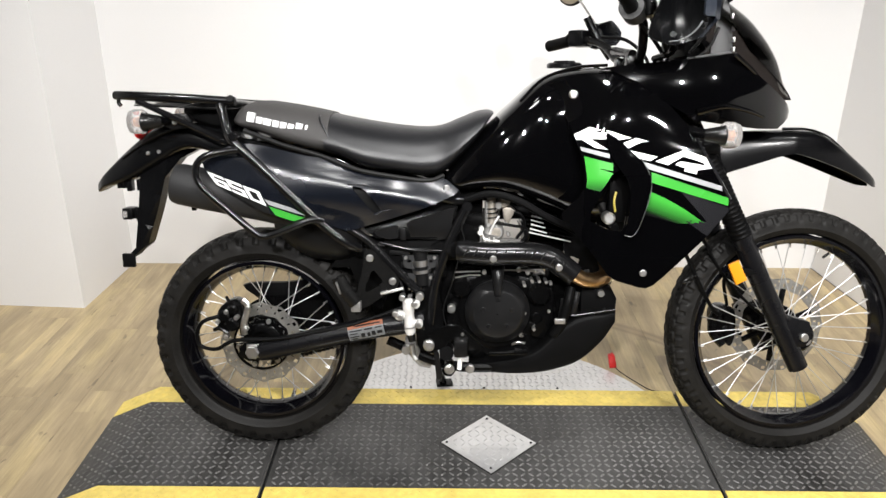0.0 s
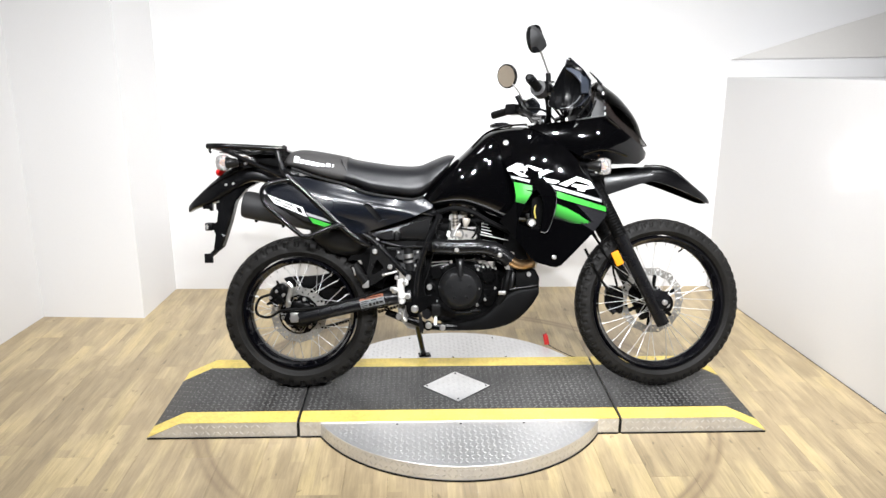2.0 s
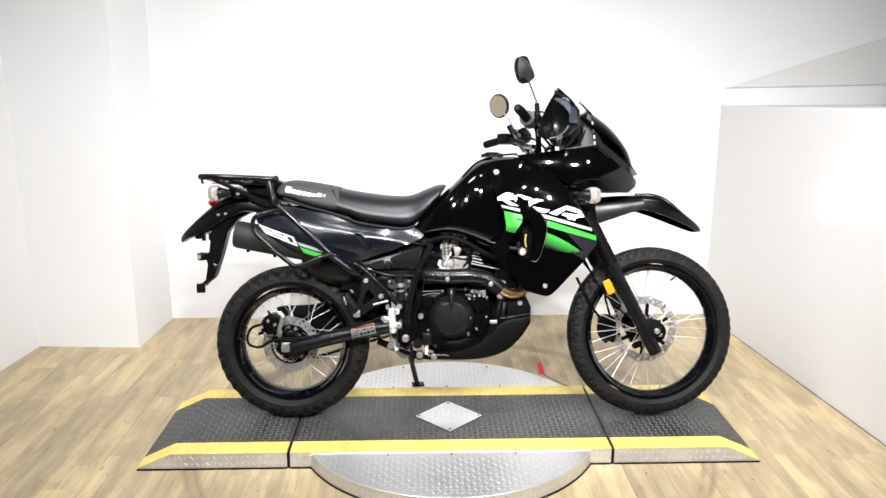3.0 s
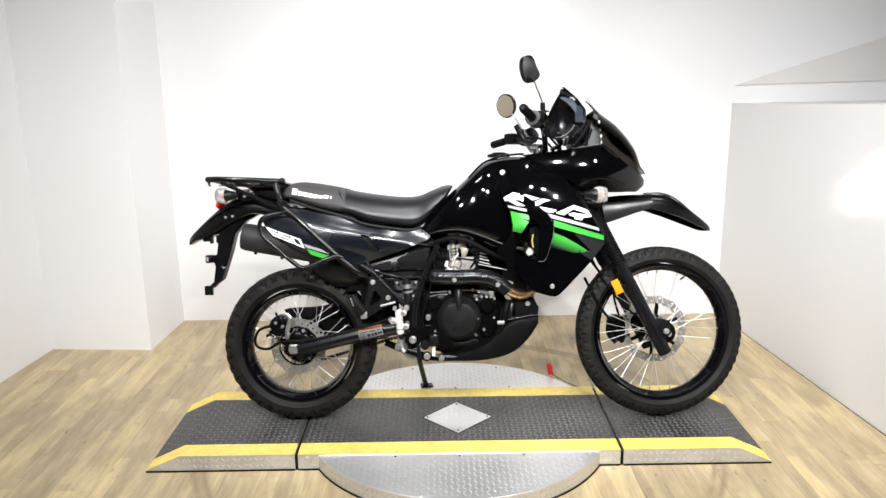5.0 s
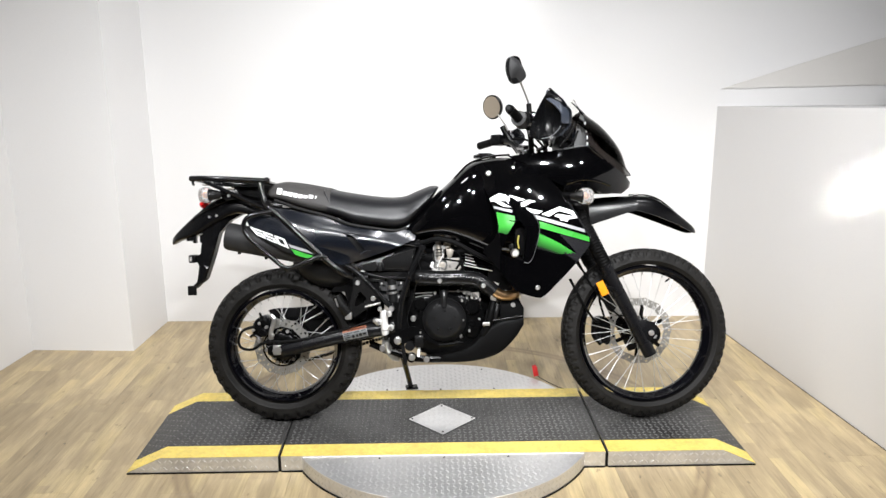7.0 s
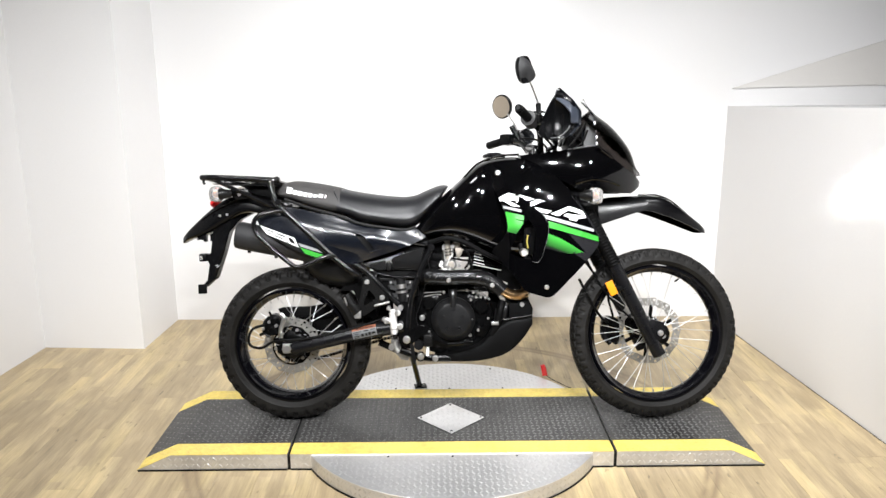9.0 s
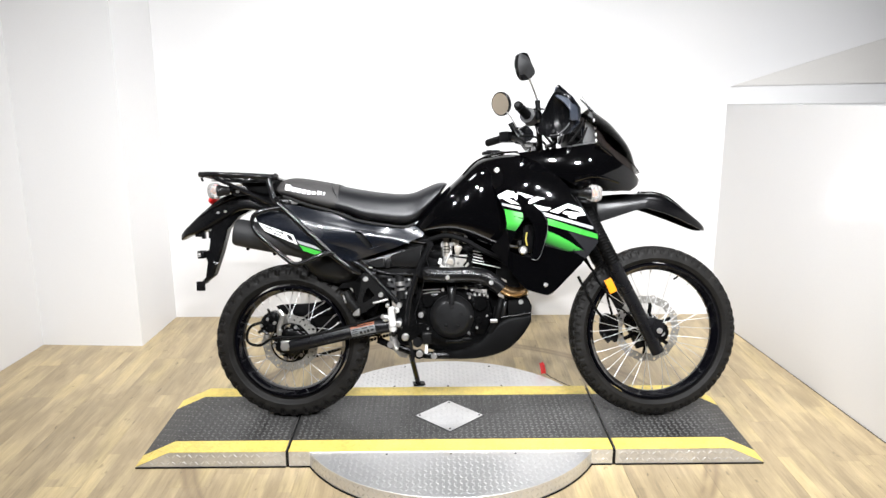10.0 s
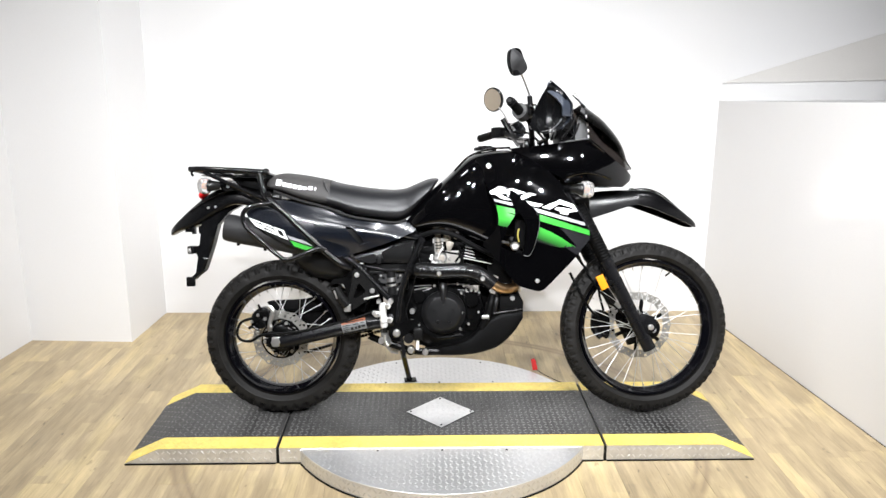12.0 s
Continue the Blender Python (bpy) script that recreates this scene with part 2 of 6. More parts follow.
def plank_material():
    """Oak-look vinyl: long grain, short boards of several tones, a ring of scuffs round the turntable."""
    m = bpy.data.materials.new("oak_plank")
    m.use_nodes = True
    nt = m.node_tree
    add, link = nt.nodes.new, nt.links.new
    b = nt.nodes["Principled BSDF"]
    info, co, geo = add("ShaderNodeObjectInfo"), add("ShaderNodeTexCoord"), add("ShaderNodeNewGeometry")

    def math_node(op, a, c):
        n = add("ShaderNodeMath")
        n.operation = op
        for k, v in enumerate((a, c)):
            if isinstance(v, (int, float)):
                n.inputs[k].default_value = v
            else:
                link(v, n.inputs[k])
        return n.outputs[0]

    off = math_node("MULTIPLY", info.outputs["Random"], 41.0)
    cmb = add("ShaderNodeCombineXYZ")
    link(off, cmb.inputs["X"])
    link(off, cmb.inputs["Z"])

    def grain(stretch, scale, detail, rough):
        mp = add("ShaderNodeMapping")
        mp.inputs["Scale"].default_value = stretch
        link(co.outputs["Object"], mp.inputs["Vector"])
        link(cmb.outputs[0], mp.inputs["Location"])
        n = add("ShaderNodeTexNoise")
        n.inputs["Scale"].default_value, n.inputs["Detail"].default_value, n.inputs["Roughness"].default_value = scale, detail, rough
        n.inputs["Distortion"].default_value = 0.4
        link(mp.outputs[0], n.inputs["Vector"])
        return n.outputs["Fac"]

    broad, fine = grain((13, 2.2, 1), 1.5, 5, 0.6), grain((60, 3.0, 1), 2.0, 6, 0.65)
    patch, knot = grain((6, 1.5, 1), 1.2, 3, 0.5), grain((24, 9, 1), 1.6, 2, 0.4)
    # narrow staves inside each board, each with a tone of its own
    sep = add("ShaderNodeSeparateXYZ")
    link(co.outputs["Object"], sep.inputs[0])
    col = math_node("FLOOR", math_node("MULTIPLY", sep.outputs["X"], 1 / 0.0507), 0.0)
    wn = add("ShaderNodeTexWhiteNoise")
    wn.noise_dimensions = "1D"
    link(math_node("ADD", col, off), wn.inputs["W"])
    row = math_node("FLOOR", math_node("ADD", math_node("MULTIPLY", sep.outputs["Y"], 2.4), math_node("MULTIPLY", wn.outputs["Value"], 7.0)), 0.0)
    cell = add("ShaderNodeCombineXYZ")
    link(math_node("ADD", col, off), cell.inputs["X"])
    link(row, cell.inputs["Y"])
    tone = add("ShaderNodeTexWhiteNoise")
    tone.noise_dimensions = "2D"
    link(cell.outputs[0], tone.inputs["Vector"])
    hue = math_node("ADD", math_node("MULTIPLY", math_node("SUBTRACT", patch, 0.5), 2.6), math_node("MULTIPLY", tone.outputs["Value"], 0.55))
    ramp_node = add("ShaderNodeValToRGB")
    els = ramp_node.color_ramp.elements
    els[0].position, els[0].color = 0.0, (0.321, 0.249, 0.147, 1)
    els[1].position, els[1].color = 0.72, (0.464, 0.362, 0.194, 1)
    for pos, c in ((0.25, (0.365, 0.283, 0.166, 1)), (0.48, (0.413, 0.324, 0.184, 1))):
        e = els.new(pos)
        e.color = c
    link(hue, ramp_node.inputs["Fac"])
    light = math_node("ADD", math_node("MULTIPLY", math_node("SUBTRACT", broad, 0.5), 0.85), math_node("MULTIPLY", math_node("SUBTRACT", fine, 0.5), 0.85))
    light = math_node("ADD", light, math_node("MULTIPLY", math_node("SUBTRACT", info.outputs["Random"], 0.5), 0.10))
    spots = add("ShaderNodeMapRange")
    spots.inputs["From Min"].default_value, spots.inputs["From Max"].default_value = 0.70, 0.76
    link(knot, spots.inputs["Value"])
    light = math_node("SUBTRACT", math_node("ADD", light, 1.0), math_node("MULTIPLY", spots.outputs["Result"], 0.4))
    shade = add("ShaderNodeVectorMath")
    shade.operation = "SCALE"
    link(ramp_node.outputs["Color"], shade.inputs[0])
    link(light, shade.inputs["Scale"])
    # the ring
    ln = add("ShaderNodeVectorMath")
    ln.operation = "LENGTH"
    link(geo.outputs["Position"], ln.inputs[0])
    ring = add("ShaderNodeValToRGB")
    els = ring.color_ramp.elements
    els[0].position, els[0].color = 0.0, (0, 0, 0, 1)
    els[1].position, els[1].color = 1.0, (0, 0, 0, 1)
    for pos, v in ((0.495, 0.0), (0.503, 1.0), (0.509, 0.40), (0.514, 0.40), (0.521, 1.0), (0.530, 0.0)):
        e = els.new(pos)
        e.color = (v, v, v, 1)
    link(math_node("MULTIPLY", ln.outputs["Value"], 0.5), ring.inputs["Fac"])
    ns = add("ShaderNodeTexNoise")
    ns.inputs["Scale"].default_value, ns.inputs["Detail"].default_value = 5.0, 6
    link(geo.outputs["Position"], ns.inputs["Vector"])
    mr = add("ShaderNodeMapRange")
    mr.inputs["From Min"].default_value, mr.inputs["From Max"].default_value, mr.inputs["To Max"].default_value = 0.30, 0.48, 1.0
    link(ns.outputs["Fac"], mr.inputs["Value"])
    scuff = add("ShaderNodeMix")
    scuff.data_type = "RGBA"
    scuff.inputs[7].default_value = (0.215, 0.158, 0.095, 1)
    link(math_node("MULTIPLY", ring.outputs["Color"], mr.outputs["Result"]), scuff.inputs["Factor"])
    link(shade.outputs[0], scuff.inputs[6])
    # a thin broken scrape nearer the plate
    wob = add("ShaderNodeTexNoise")
    wob.inputs["Scale"].default_value, wob.inputs["Detail"].default_value = 2.6, 4
    link(geo.outputs["Position"], wob.inputs["Vector"])
    near = math_node("ADD", ln.outputs["Value"], math_node("MULTIPLY", math_node("SUBTRACT", wob.outputs["Fac"], 0.5), 0.22))
    scrape = add("ShaderNodeValToRGB")
    els = scrape.color_ramp.elements
    els[0].position, els[0].color = 0.0, (0, 0, 0, 1)
    els[1].position, els[1].color = 1.0, (0, 0, 0, 1)
    for pos, v in ((0.3635, 0.0), (0.3655, 1.0), (0.3672, 0.0)):
        e = els.new(pos)
        e.color = (v, v, v, 1)
    link(math_node("MULTIPLY", near, 0.5), scrape.inputs["Fac"])
    worn = add("ShaderNodeMix")
    worn.data_type = "RGBA"
    worn.inputs[7].default_value = (0.13, 0.105, 0.085, 1)
    link(math_node("MULTIPLY", scrape.outputs["Color"], mr.outputs["Result"]), worn.inputs["Factor"])
    link(scuff.outputs[2], worn.inputs[6])
    link(worn.outputs[2], b.inputs["Base Color"])
    rr = add("ShaderNodeMapRange")
    rr.inputs["To Min"].default_value, rr.inputs["To Max"].default_value = 0.30, 0.52
    link(ns.outputs["Fac"], rr.inputs["Value"])
    link(rr.outputs["Result"], b.inputs["Roughness"])
    bp = add("ShaderNodeBump")
    bp.inputs["Strength"].default_value, bp.inputs["Distance"].default_value = 0.12, 0.001
    link(fine, bp.inputs["Height"])
    link(bp.outputs["Normal"], b.inputs["Normal"])
    return m


OAK = plank_material()


# ---- mesh helpers ----
def link_bm(name, bm, mat, sharp=32.0):
    bmesh.ops.remove_doubles(bm, verts=bm.verts, dist=1e-6)
    bmesh.ops.recalc_face_normals(bm, faces=bm.faces)
    for f in bm.faces:
        f.smooth = True
    for e in bm.edges:
        if len(e.link_faces) == 2 and e.calc_face_angle(0.0) > radians(sharp):
            e.smooth = False
    me = bpy.data.meshes.new(name)
    bm.to_mesh(me)
    bm.free()
    me.materials.append(mat)
    return new(name, me)


def part(name, bm, mat, parent, label="", m=None, sharp=32.0):
    ob = link_bm(name, bm, mat, sharp)
    ob.parent = parent
    if m is not None:
        ob.matrix_basis = m
    return tagged(ob, label) if label else ob


def thing(name, at, label, category, kind="", m=None):
    ob = new(name)
    ob.empty_display_size = 0.1
    ob.matrix_basis = m if m is not None else Matrix.Translation(at)
    return tagged(ob, label, category, kind=kind)


def add_box(bm, lo, hi, bevel=0.0, m=None):
    lo, hi = Vector(lo), Vector(hi)
    made = bmesh.ops.create_cube(bm, size=1.0, matrix=Matrix.Translation((lo + hi) / 2) @ Matrix.Diagonal((*(hi - lo), 1)))["verts"]
    if bevel:
        es = list({e for v in made for e in v.link_edges})
        out = bmesh.ops.bevel(bm, geom=es, offset=bevel, segments=2, profile=0.6, affect="EDGES")
        made = list({v for f in out["faces"] for v in f.verts} | {v for v in made if v.is_valid})
    if m is not None:
        bmesh.ops.transform(bm, matrix=m, verts=made)
    return bm


def box(lo, hi, bevel=0.0, m=None):
    return add_box(bmesh.new(), lo, hi, bevel, m)


def smooth_line(pts, per=5):
    pts = [Vector(p) for p in pts]
    if len(pts) < 3:
        return pts
    ext = [2 * pts[0] - pts[1]] + pts + [2 * pts[-1] - pts[-2]]
    out = []
    for i in range(1, len(ext) - 2):
        a, b, c, d = ext[i - 1:i + 3]
        for k in range(per):
            t = k / per
            out.append(0.5 * (2 * b + (c - a) * t + (2 * a - 5 * b + 4 * c - d) * t * t + (3 * b - a - 3 * c + d) * t ** 3))
    return out + [pts[-1]]


def add_tube(bm, pts, r, n=10, per=5, flat=1.0):
    """A swept tube; r is one radius or (start, end); flat squeezes it along its second axis."""
    line = smooth_line(pts, per)
    r0, r1 = r if isinstance(r, tuple) else (r, r)
    up = Vector((0, 1, 0))
    rings = []
    for i, p in enumerate(line):
        d = (line[min(i + 1, len(line) - 1)] - line[max(i - 1, 0)]).normalized()
        if abs(d.dot(up)) > 0.97:
            up = Vector((1, 0, 0)) if abs(d.x) < 0.9 else Vector((0, 0, 1))
        side = d.cross(up).normalized()
        up2 = side.cross(d).normalized()
        rad = r[i] if isinstance(r, list) else r0 + (r1 - r0) * i / (len(line) - 1)
        rings.append([bm.verts.new(p + rad * (math.cos(a) * side + flat * math.sin(a) * up2)) for a in (2 * math.pi * k / n for k in range(n))])
    for a, b in zip(rings, rings[1:]):
        for k in range(n):
            bm.faces.new((a[k], a[(k + 1) % n], b[(k + 1) % n], b[k]))
    bm.faces.new(rings[0][::-1])
    bm.faces.new(rings[-1])
    return bm


def tube(pts, r, n=10, per=5, flat=1.0):
    return add_tube(bmesh.new(), pts, r, n, per, flat)


def add_disc(bm, x, z, y0, y1, r, n=24, r2=None, bevel=0.0):
    """A round boss whose axis is y."""
    r2 = r if r2 is None else r2
    prof = [(y0, 0.0), (y0, r), (y1 + bevel * (1 if y0 > y1 else -1), r2), (y1, r2 - bevel), (y1, 0.0)] if bevel else [(y0, 0.0), (y0, r), (y1, r2), (y1, 0.0)]
    rings = []
    for y, rad in prof:
        rings.append([bm.verts.new((x, y, z))] if rad == 0 else [bm.verts.new((x + rad * math.cos(2 * math.pi * k / n), y, z + rad * math.sin(2 * math.pi * k / n))) for k in range(n)])
    for a, b in zip(rings, rings[1:]):
        for k in range(n):
            k2 = (k + 1) % n
            if len(a) == 1:
                bm.faces.new((a[0], b[k], b[k2]))
            elif len(b) == 1:
                bm.faces.new((a[k], b[0], a[k2]))
            else:
                bm.faces.new((a[k], b[k], b[k2], a[k2]))
    return bm


def disc(x, z, y0, y1, r, n=24, r2=None, bevel=0.0):
    return add_disc(bmesh.new(), x, z, y0, y1, r, n, r2, bevel)


def revolve(profile, n=64, closed=True):
    """Turns a profile of (y, radius) round the y axis."""
    bm = bmesh.new()
    rings = [[bm.verts.new((r * math.cos(2 * math.pi * k / n), y, r * math.sin(2 * math.pi * k / n))) for y, r in profile] for k in range(n)]
    m = len(profile)
    for k in range(n):
        a, b = rings[k], rings[(k + 1) % n]
        for i in range(m if closed else m - 1):
            bm.faces.new((a[i], a[(i + 1) % m], b[(i + 1) % m], b[i]))
    return bm


def rounded(poly, times=1, keep=0.22):
    for _ in range(times):
        out = []
        for i, p in enumerate(poly):
            q = poly[(i + 1) % len(poly)]
            out.append((p[0] + keep * (q[0] - p[0]), p[1] + keep * (q[1] - p[1])))
            out.append((q[0] + keep * (p[0] - q[0]), q[1] + keep * (p[1] - q[1])))
        poly = out
    return poly


def within(p, poly):
    x, z, odd = p[0], p[1], False
    for i in range(len(poly)):
        (x0, z0), (x1, z1) = poly[i - 1], poly[i]
        if (z0 > z) != (z1 > z) and x < (x1 - x0) * (z - z0) / (z1 - z0) + x0:
            odd = not odd
    return odd


def panel(outline, surf, thick=0.004, holes=(), res=0.018, round_off=1, keep=0.22, side=1):
    """A shell over an outline in x and z; surf(x, z) gives its outer face's y, and thick goes inwards. side -1 mirrors it."""
    from mathutils import geometry
    loops = [rounded(list(o), round_off, keep) if round_off else list(o) for o in (outline, *holes)]
    pts, edges = [], []
    for loop in loops:
        start = len(pts)
        for i, p in enumerate(loop):
            q = loop[(i + 1) % len(loop)]
            k = max(1, int(math.dist(p, q) / res))
            pts += [(p[0] + (q[0] - p[0]) * j / k, p[1] + (q[1] - p[1]) * j / k) for j in range(k)]
        edges += [(i, i + 1) for i in range(start, len(pts) - 1)] + [(len(pts) - 1, start)]
    rim = len(pts)
    xs, zs = [p[0] for p in loops[0]], [p[1] for p in loops[0]]
    row = 0
    z = min(zs) + res / 2
    while z < max(zs):
        x = min(xs) + (res / 2 if row % 2 else 0)
        while x < max(xs):
            if within((x, z), loops[0]) and not any(within((x, z), h) for h in loops[1:]) and min((x - p[0]) ** 2 + (z - p[1]) ** 2 for p in pts[:rim]) > (0.45 * res) ** 2:
                pts.append((x, z))
            x += res
        z += res * 0.87
        row += 1
    verts, _, faces, *_ = geometry.delaunay_2d_cdt([Vector(p) for p in pts], edges, [], 1, 1e-7)
    bm = bmesh.new()
    front = [bm.verts.new((v.x, side * surf(v.x, v.y), v.y)) for v in verts]
    back = [bm.verts.new((v.x, side * (surf(v.x, v.y) + thick), v.y)) for v in verts]
    count = {}
    for f in faces:
        c = (sum(verts[i].x for i in f) / len(f), sum(verts[i].y for i in f) / len(f))
        if within(c, loops[0]) and not any(within(c, h) for h in loops[1:]):
            bm.faces.new([front[i] for i in f])
            bm.faces.new([back[i] for i in reversed(f)])
            for a, b in zip(f, list(f[1:]) + [f[0]]):
                count.setdefault((min(a, b), max(a, b)), []).append((a, b))
    for used in count.values():
        if len(used) == 1:
            a, b = used[0]
            bm.faces.new((front[b], front[a], back[a], back[b]))
    for v in [v for v in bm.verts if not v.link_faces]:
        bm.verts.remove(v)
    return bm


def slab(outline, y0, y1, bevel=0.003, round_off=0):
    """An outline in x and z drawn out from y0 to y1, with eased edges."""
    pts = rounded(list(outline), round_off) if round_off else list(outline)
    bm = bmesh.new()
    a = [bm.verts.new((x, y0, z)) for x, z in pts]
    b = [bm.verts.new((x, y1, z)) for x, z in pts]
    caps = [bm.faces.new(a), bm.faces.new(b[::-1])]
    for i in range(len(pts)):
        j = (i + 1) % len(pts)
        bm.faces.new((a[j], a[i], b[i], b[j]))
    if bevel:
        bmesh.ops.recalc_face_normals(bm, faces=bm.faces)
        bmesh.ops.bevel(bm, geom=[e for c in caps for e in c.edges], offset=bevel, segments=2, profile=0.6, affect="EDGES")
    return bm


def loft(stations, n=28, per=4, p=3.0, lean_in=0.0, mid=0.0):
    """A closed body along x. Each station: x, bottom, top, half width. p squares the section, lean_in narrows it towards the top, mid shifts it in y."""
    line = smooth_line([Vector((s[0], s[1], s[2])) for s in stations], per)
    wid = smooth_line([Vector((s[0], s[3], 0)) for s in stations], per)
    bm = bmesh.new()
    rings = []
    for q, w in zip(line, wid):
        zc, h = (q.y + q.z) / 2, max(0.002, (q.z - q.y) / 2)
        ring = []
        for k in range(n):
            a = 2 * math.pi * k / n
            c, s = math.cos(a), math.sin(a)
            cy = math.copysign(abs(c) ** (2 / p), c)
            sz = math.copysign(abs(s) ** (2 / p), s)
            ring.append(bm.verts.new((q.x, mid + max(0.002, w.y) * cy * (1 - lean_in * sz), zc + h * sz)))
        rings.append(ring)
    for a, b in zip(rings, rings[1:]):
        for k in range(n):
            bm.faces.new((a[k], a[(k + 1) % n], b[(k + 1) % n], b[k]))
    bm.faces.new(rings[0])
    bm.faces.new(rings[-1][::-1])
    return bm


def ellipsoid(c, r, seg=20, m=None):
    bm = bmesh.new()
    bmesh.ops.create_uvsphere(bm, u_segments=seg, v_segments=seg // 2, radius=1.0, matrix=Matrix.Translation(c) @ (m or Matrix()) @ Matrix.Diagonal((*r, 1)))
    return bm


def ramp(t):
    t = max(0.0, min(1.0, t))
    return t * t * (3 - 2 * t)


def lug_mesh(name, frames_, mat, parent, length=0.0125, width=0.0038, high=0.0016):
    """Raised lugs of tread plate: each at an origin with its two directions and normal."""
    verts, faces = [], []
    for i, (o, u, v, nn) in enumerate(frames_):
        b = len(verts)
        for s, t, h in ((-1, 0, 0), (-0.6, -1, 0), (0.6, -1, 0), (1, 0, 0), (0.6, 1, 0), (-0.6, 1, 0), (-0.55, 0, 1), (0.55, 0, 1)):
            verts.append(o + u * (s * length) + v * (t * width) + nn * (h * high))
        faces += [(b + 1, b + 2, b + 7, b + 6), (b + 4, b + 5, b + 6, b + 7), (b, b + 1, b + 6), (b + 5, b, b + 6), (b + 2, b + 3, b + 7), (b + 3, b + 4, b + 7)]
    me = bpy.data.meshes.new(name)
    me.from_pydata([tuple(v) for v in verts], [], faces)
    me.materials.append(mat)
    ob = new(name, me)
    ob.parent = parent
    return tagged(ob, kind="stuff")


def lug_grid(u0, u1, v0, v1, test, place, pitch=0.028):
    """Lugs in alternating directions over a patch; place(u, v) gives origin, u axis, v axis and normal."""
    out = []
    nu, nv = int((u1 - u0) / pitch), int((v1 - v0) / pitch)
    for i in range(nu):
        for j in range(nv):
            u, v = u0 + (i + 0.5) * (u1 - u0) / nu, v0 + (j + 0.5) * (v1 - v0) / nv
            if test(u, v):
                o, a, b, nn = place(u, v)
                s = 1 if (i + j) % 2 else -1
                d = (a + s * b).normalized()
                out.append((o, d, nn.cross(d), nn))
    return out


# ---- the room ----
def wall(name, lo, hi, mat=WALL, m=None, label="white painted plaster wall"):
    return tagged(link_bm(name, box(lo, hi, m=m), mat), label, "wall", kind="structure")


def skew_wall(name, foot, thick, z0, z1, label):
    """A straight wall along foot ((x, y) to (x, y)), thick metres to its right; z1 may be a pair, one top for each end."""
    (xa, ya), (xb, yb) = foot
    d = Vector((xb - xa, yb - ya, 0)).normalized()
    s = Vector((d.y, -d.x, 0)) * thick
    za, zb = z1 if isinstance(z1, tuple) else (z1, z1)
    bm = bmesh.new()
    lo = [bm.verts.new(Vector((x, y, z0)) + o) for x, y, o in ((xa, ya, s * 0), (xb, yb, s * 0), (xb, yb, s), (xa, ya, s))]
    hi = [bm.verts.new(Vector((x, y, z)) + o) for x, y, z, o in ((xa, ya, za, s * 0), (xb, yb, zb, s * 0), (xb, yb, zb, s), (xa, ya, za, s))]
    bm.faces.new(lo[::-1])
    bm.faces.new(hi)
    for i in range(4):
        bm.faces.new((lo[i], lo[(i + 1) % 4], hi[(i + 1) % 4], hi[i]))
    return tagged(link_bm(name, bm, WALL), label, "wall", kind="structure")


BACK = 1.465
wall("wall_back", (-1.9, BACK, 0), (3.4, BACK + 0.12, CEILING))
skew_wall("wall_jog", ((-1.587, BACK + 0.05), (-1.617, 0.989)), 0.62, 0, CEILING, "white painted wall of a shallow recess")
skew_wall("wall_left", ((-2.155, 1.05), (-2.545, -3.0)), 0.12, 0, CEILING, "white painted side wall")
# unseen walls added round the hall, darkened so that reflections stay dim
wall("wall_front", (-3.1, -7.2, 0), (3.6, -7.05, CEILING), DIM, label="unseen far hall wall, darkened to stand for a dim hall")
wall("wall_right_far", (3.3, -7.2, 0), (3.42, BACK, CEILING), DIM, label="unseen side hall wall, darkened to stand for a dim hall")
wall("wall_left_far", (-3.1, -7.2, 0), (-2.98, -1.5, CEILING), DIM, label="unseen side hall wall, darkened to stand for a dim hall")
skew_wall("wall_right_low", ((2.003, -3.0), (1.588, BACK)), 0.9, 0, (1.466, 1.238), "low white painted wall with a flat top")
# ceiling added out of view, its dark tone assumed
tagged(link_bm("ceiling", box((-3.1, -7.2, CEILING), (3.6, 1.6, CEILING + 0.1)), CEIL), "unseen dark ceiling added over the hall", "ceiling", kind="structure")
# sloped panel whose dimmer light is painted in as grey
tagged(link_bm("sloped_panel", slab([(1.600, 1.336), (3.29, 1.368), (3.29, 1.84), (2.413, 1.588)], BACK, BACK - 0.012, 0.0), SHADED_WALL), "sloped panel above the low wall, greyed for shade", "wall panel", kind="structure")

tagged(link_bm("trim", tube([(2.001, -3.0, 0.0), (1.586, BACK, 0.0)], 0.0022, 6), INK), "dark gap along the foot of the wall", "trim", kind="structure")

# ---- the turntable ----
TOP = 0.064
table = thing("motorcycle_turntable", (0, 0, 0), "steel tread-plate display turntable with black deck and yellow edges", "turntable")
HALF, STRIP = 0.288, 0.088


def deck_line(x):
    """Height of the deck along its length."""
    return TOP if abs(x) < 1.055 else TOP - (abs(x) - 1.055) / 0.128 * 0.058


def deck_sheet(xs, y0, y1, lift):
    bm = bmesh.new()
    rows = []
    for x in xs:
        z = deck_line(x)
        rows.append([bm.verts.new((x, y, z + h)) for y, h in ((y0, 0.0005), (y1, 0.0005), (y1, lift), (y0, lift))])
    for a, b in zip(rows, rows[1:]):
        for k in range(4):
            bm.faces.new((a[k], a[(k + 1) % 4], b[(k + 1) % 4], b[k]))
    bm.faces.new(rows[0])
    bm.faces.new(rows[-1][::-1])
    return bm


def deck_place(u, v):
    slope = 0.0 if abs(u) < 1.055 else -math.copysign(0.058 / 0.128, u)
    a = Vector((1, 0, slope)).normalized()
    b = Vector((0, 1, 0))
    return Vector((u, v, deck_line(u) + 0.0022)), a, b, a.cross(b)


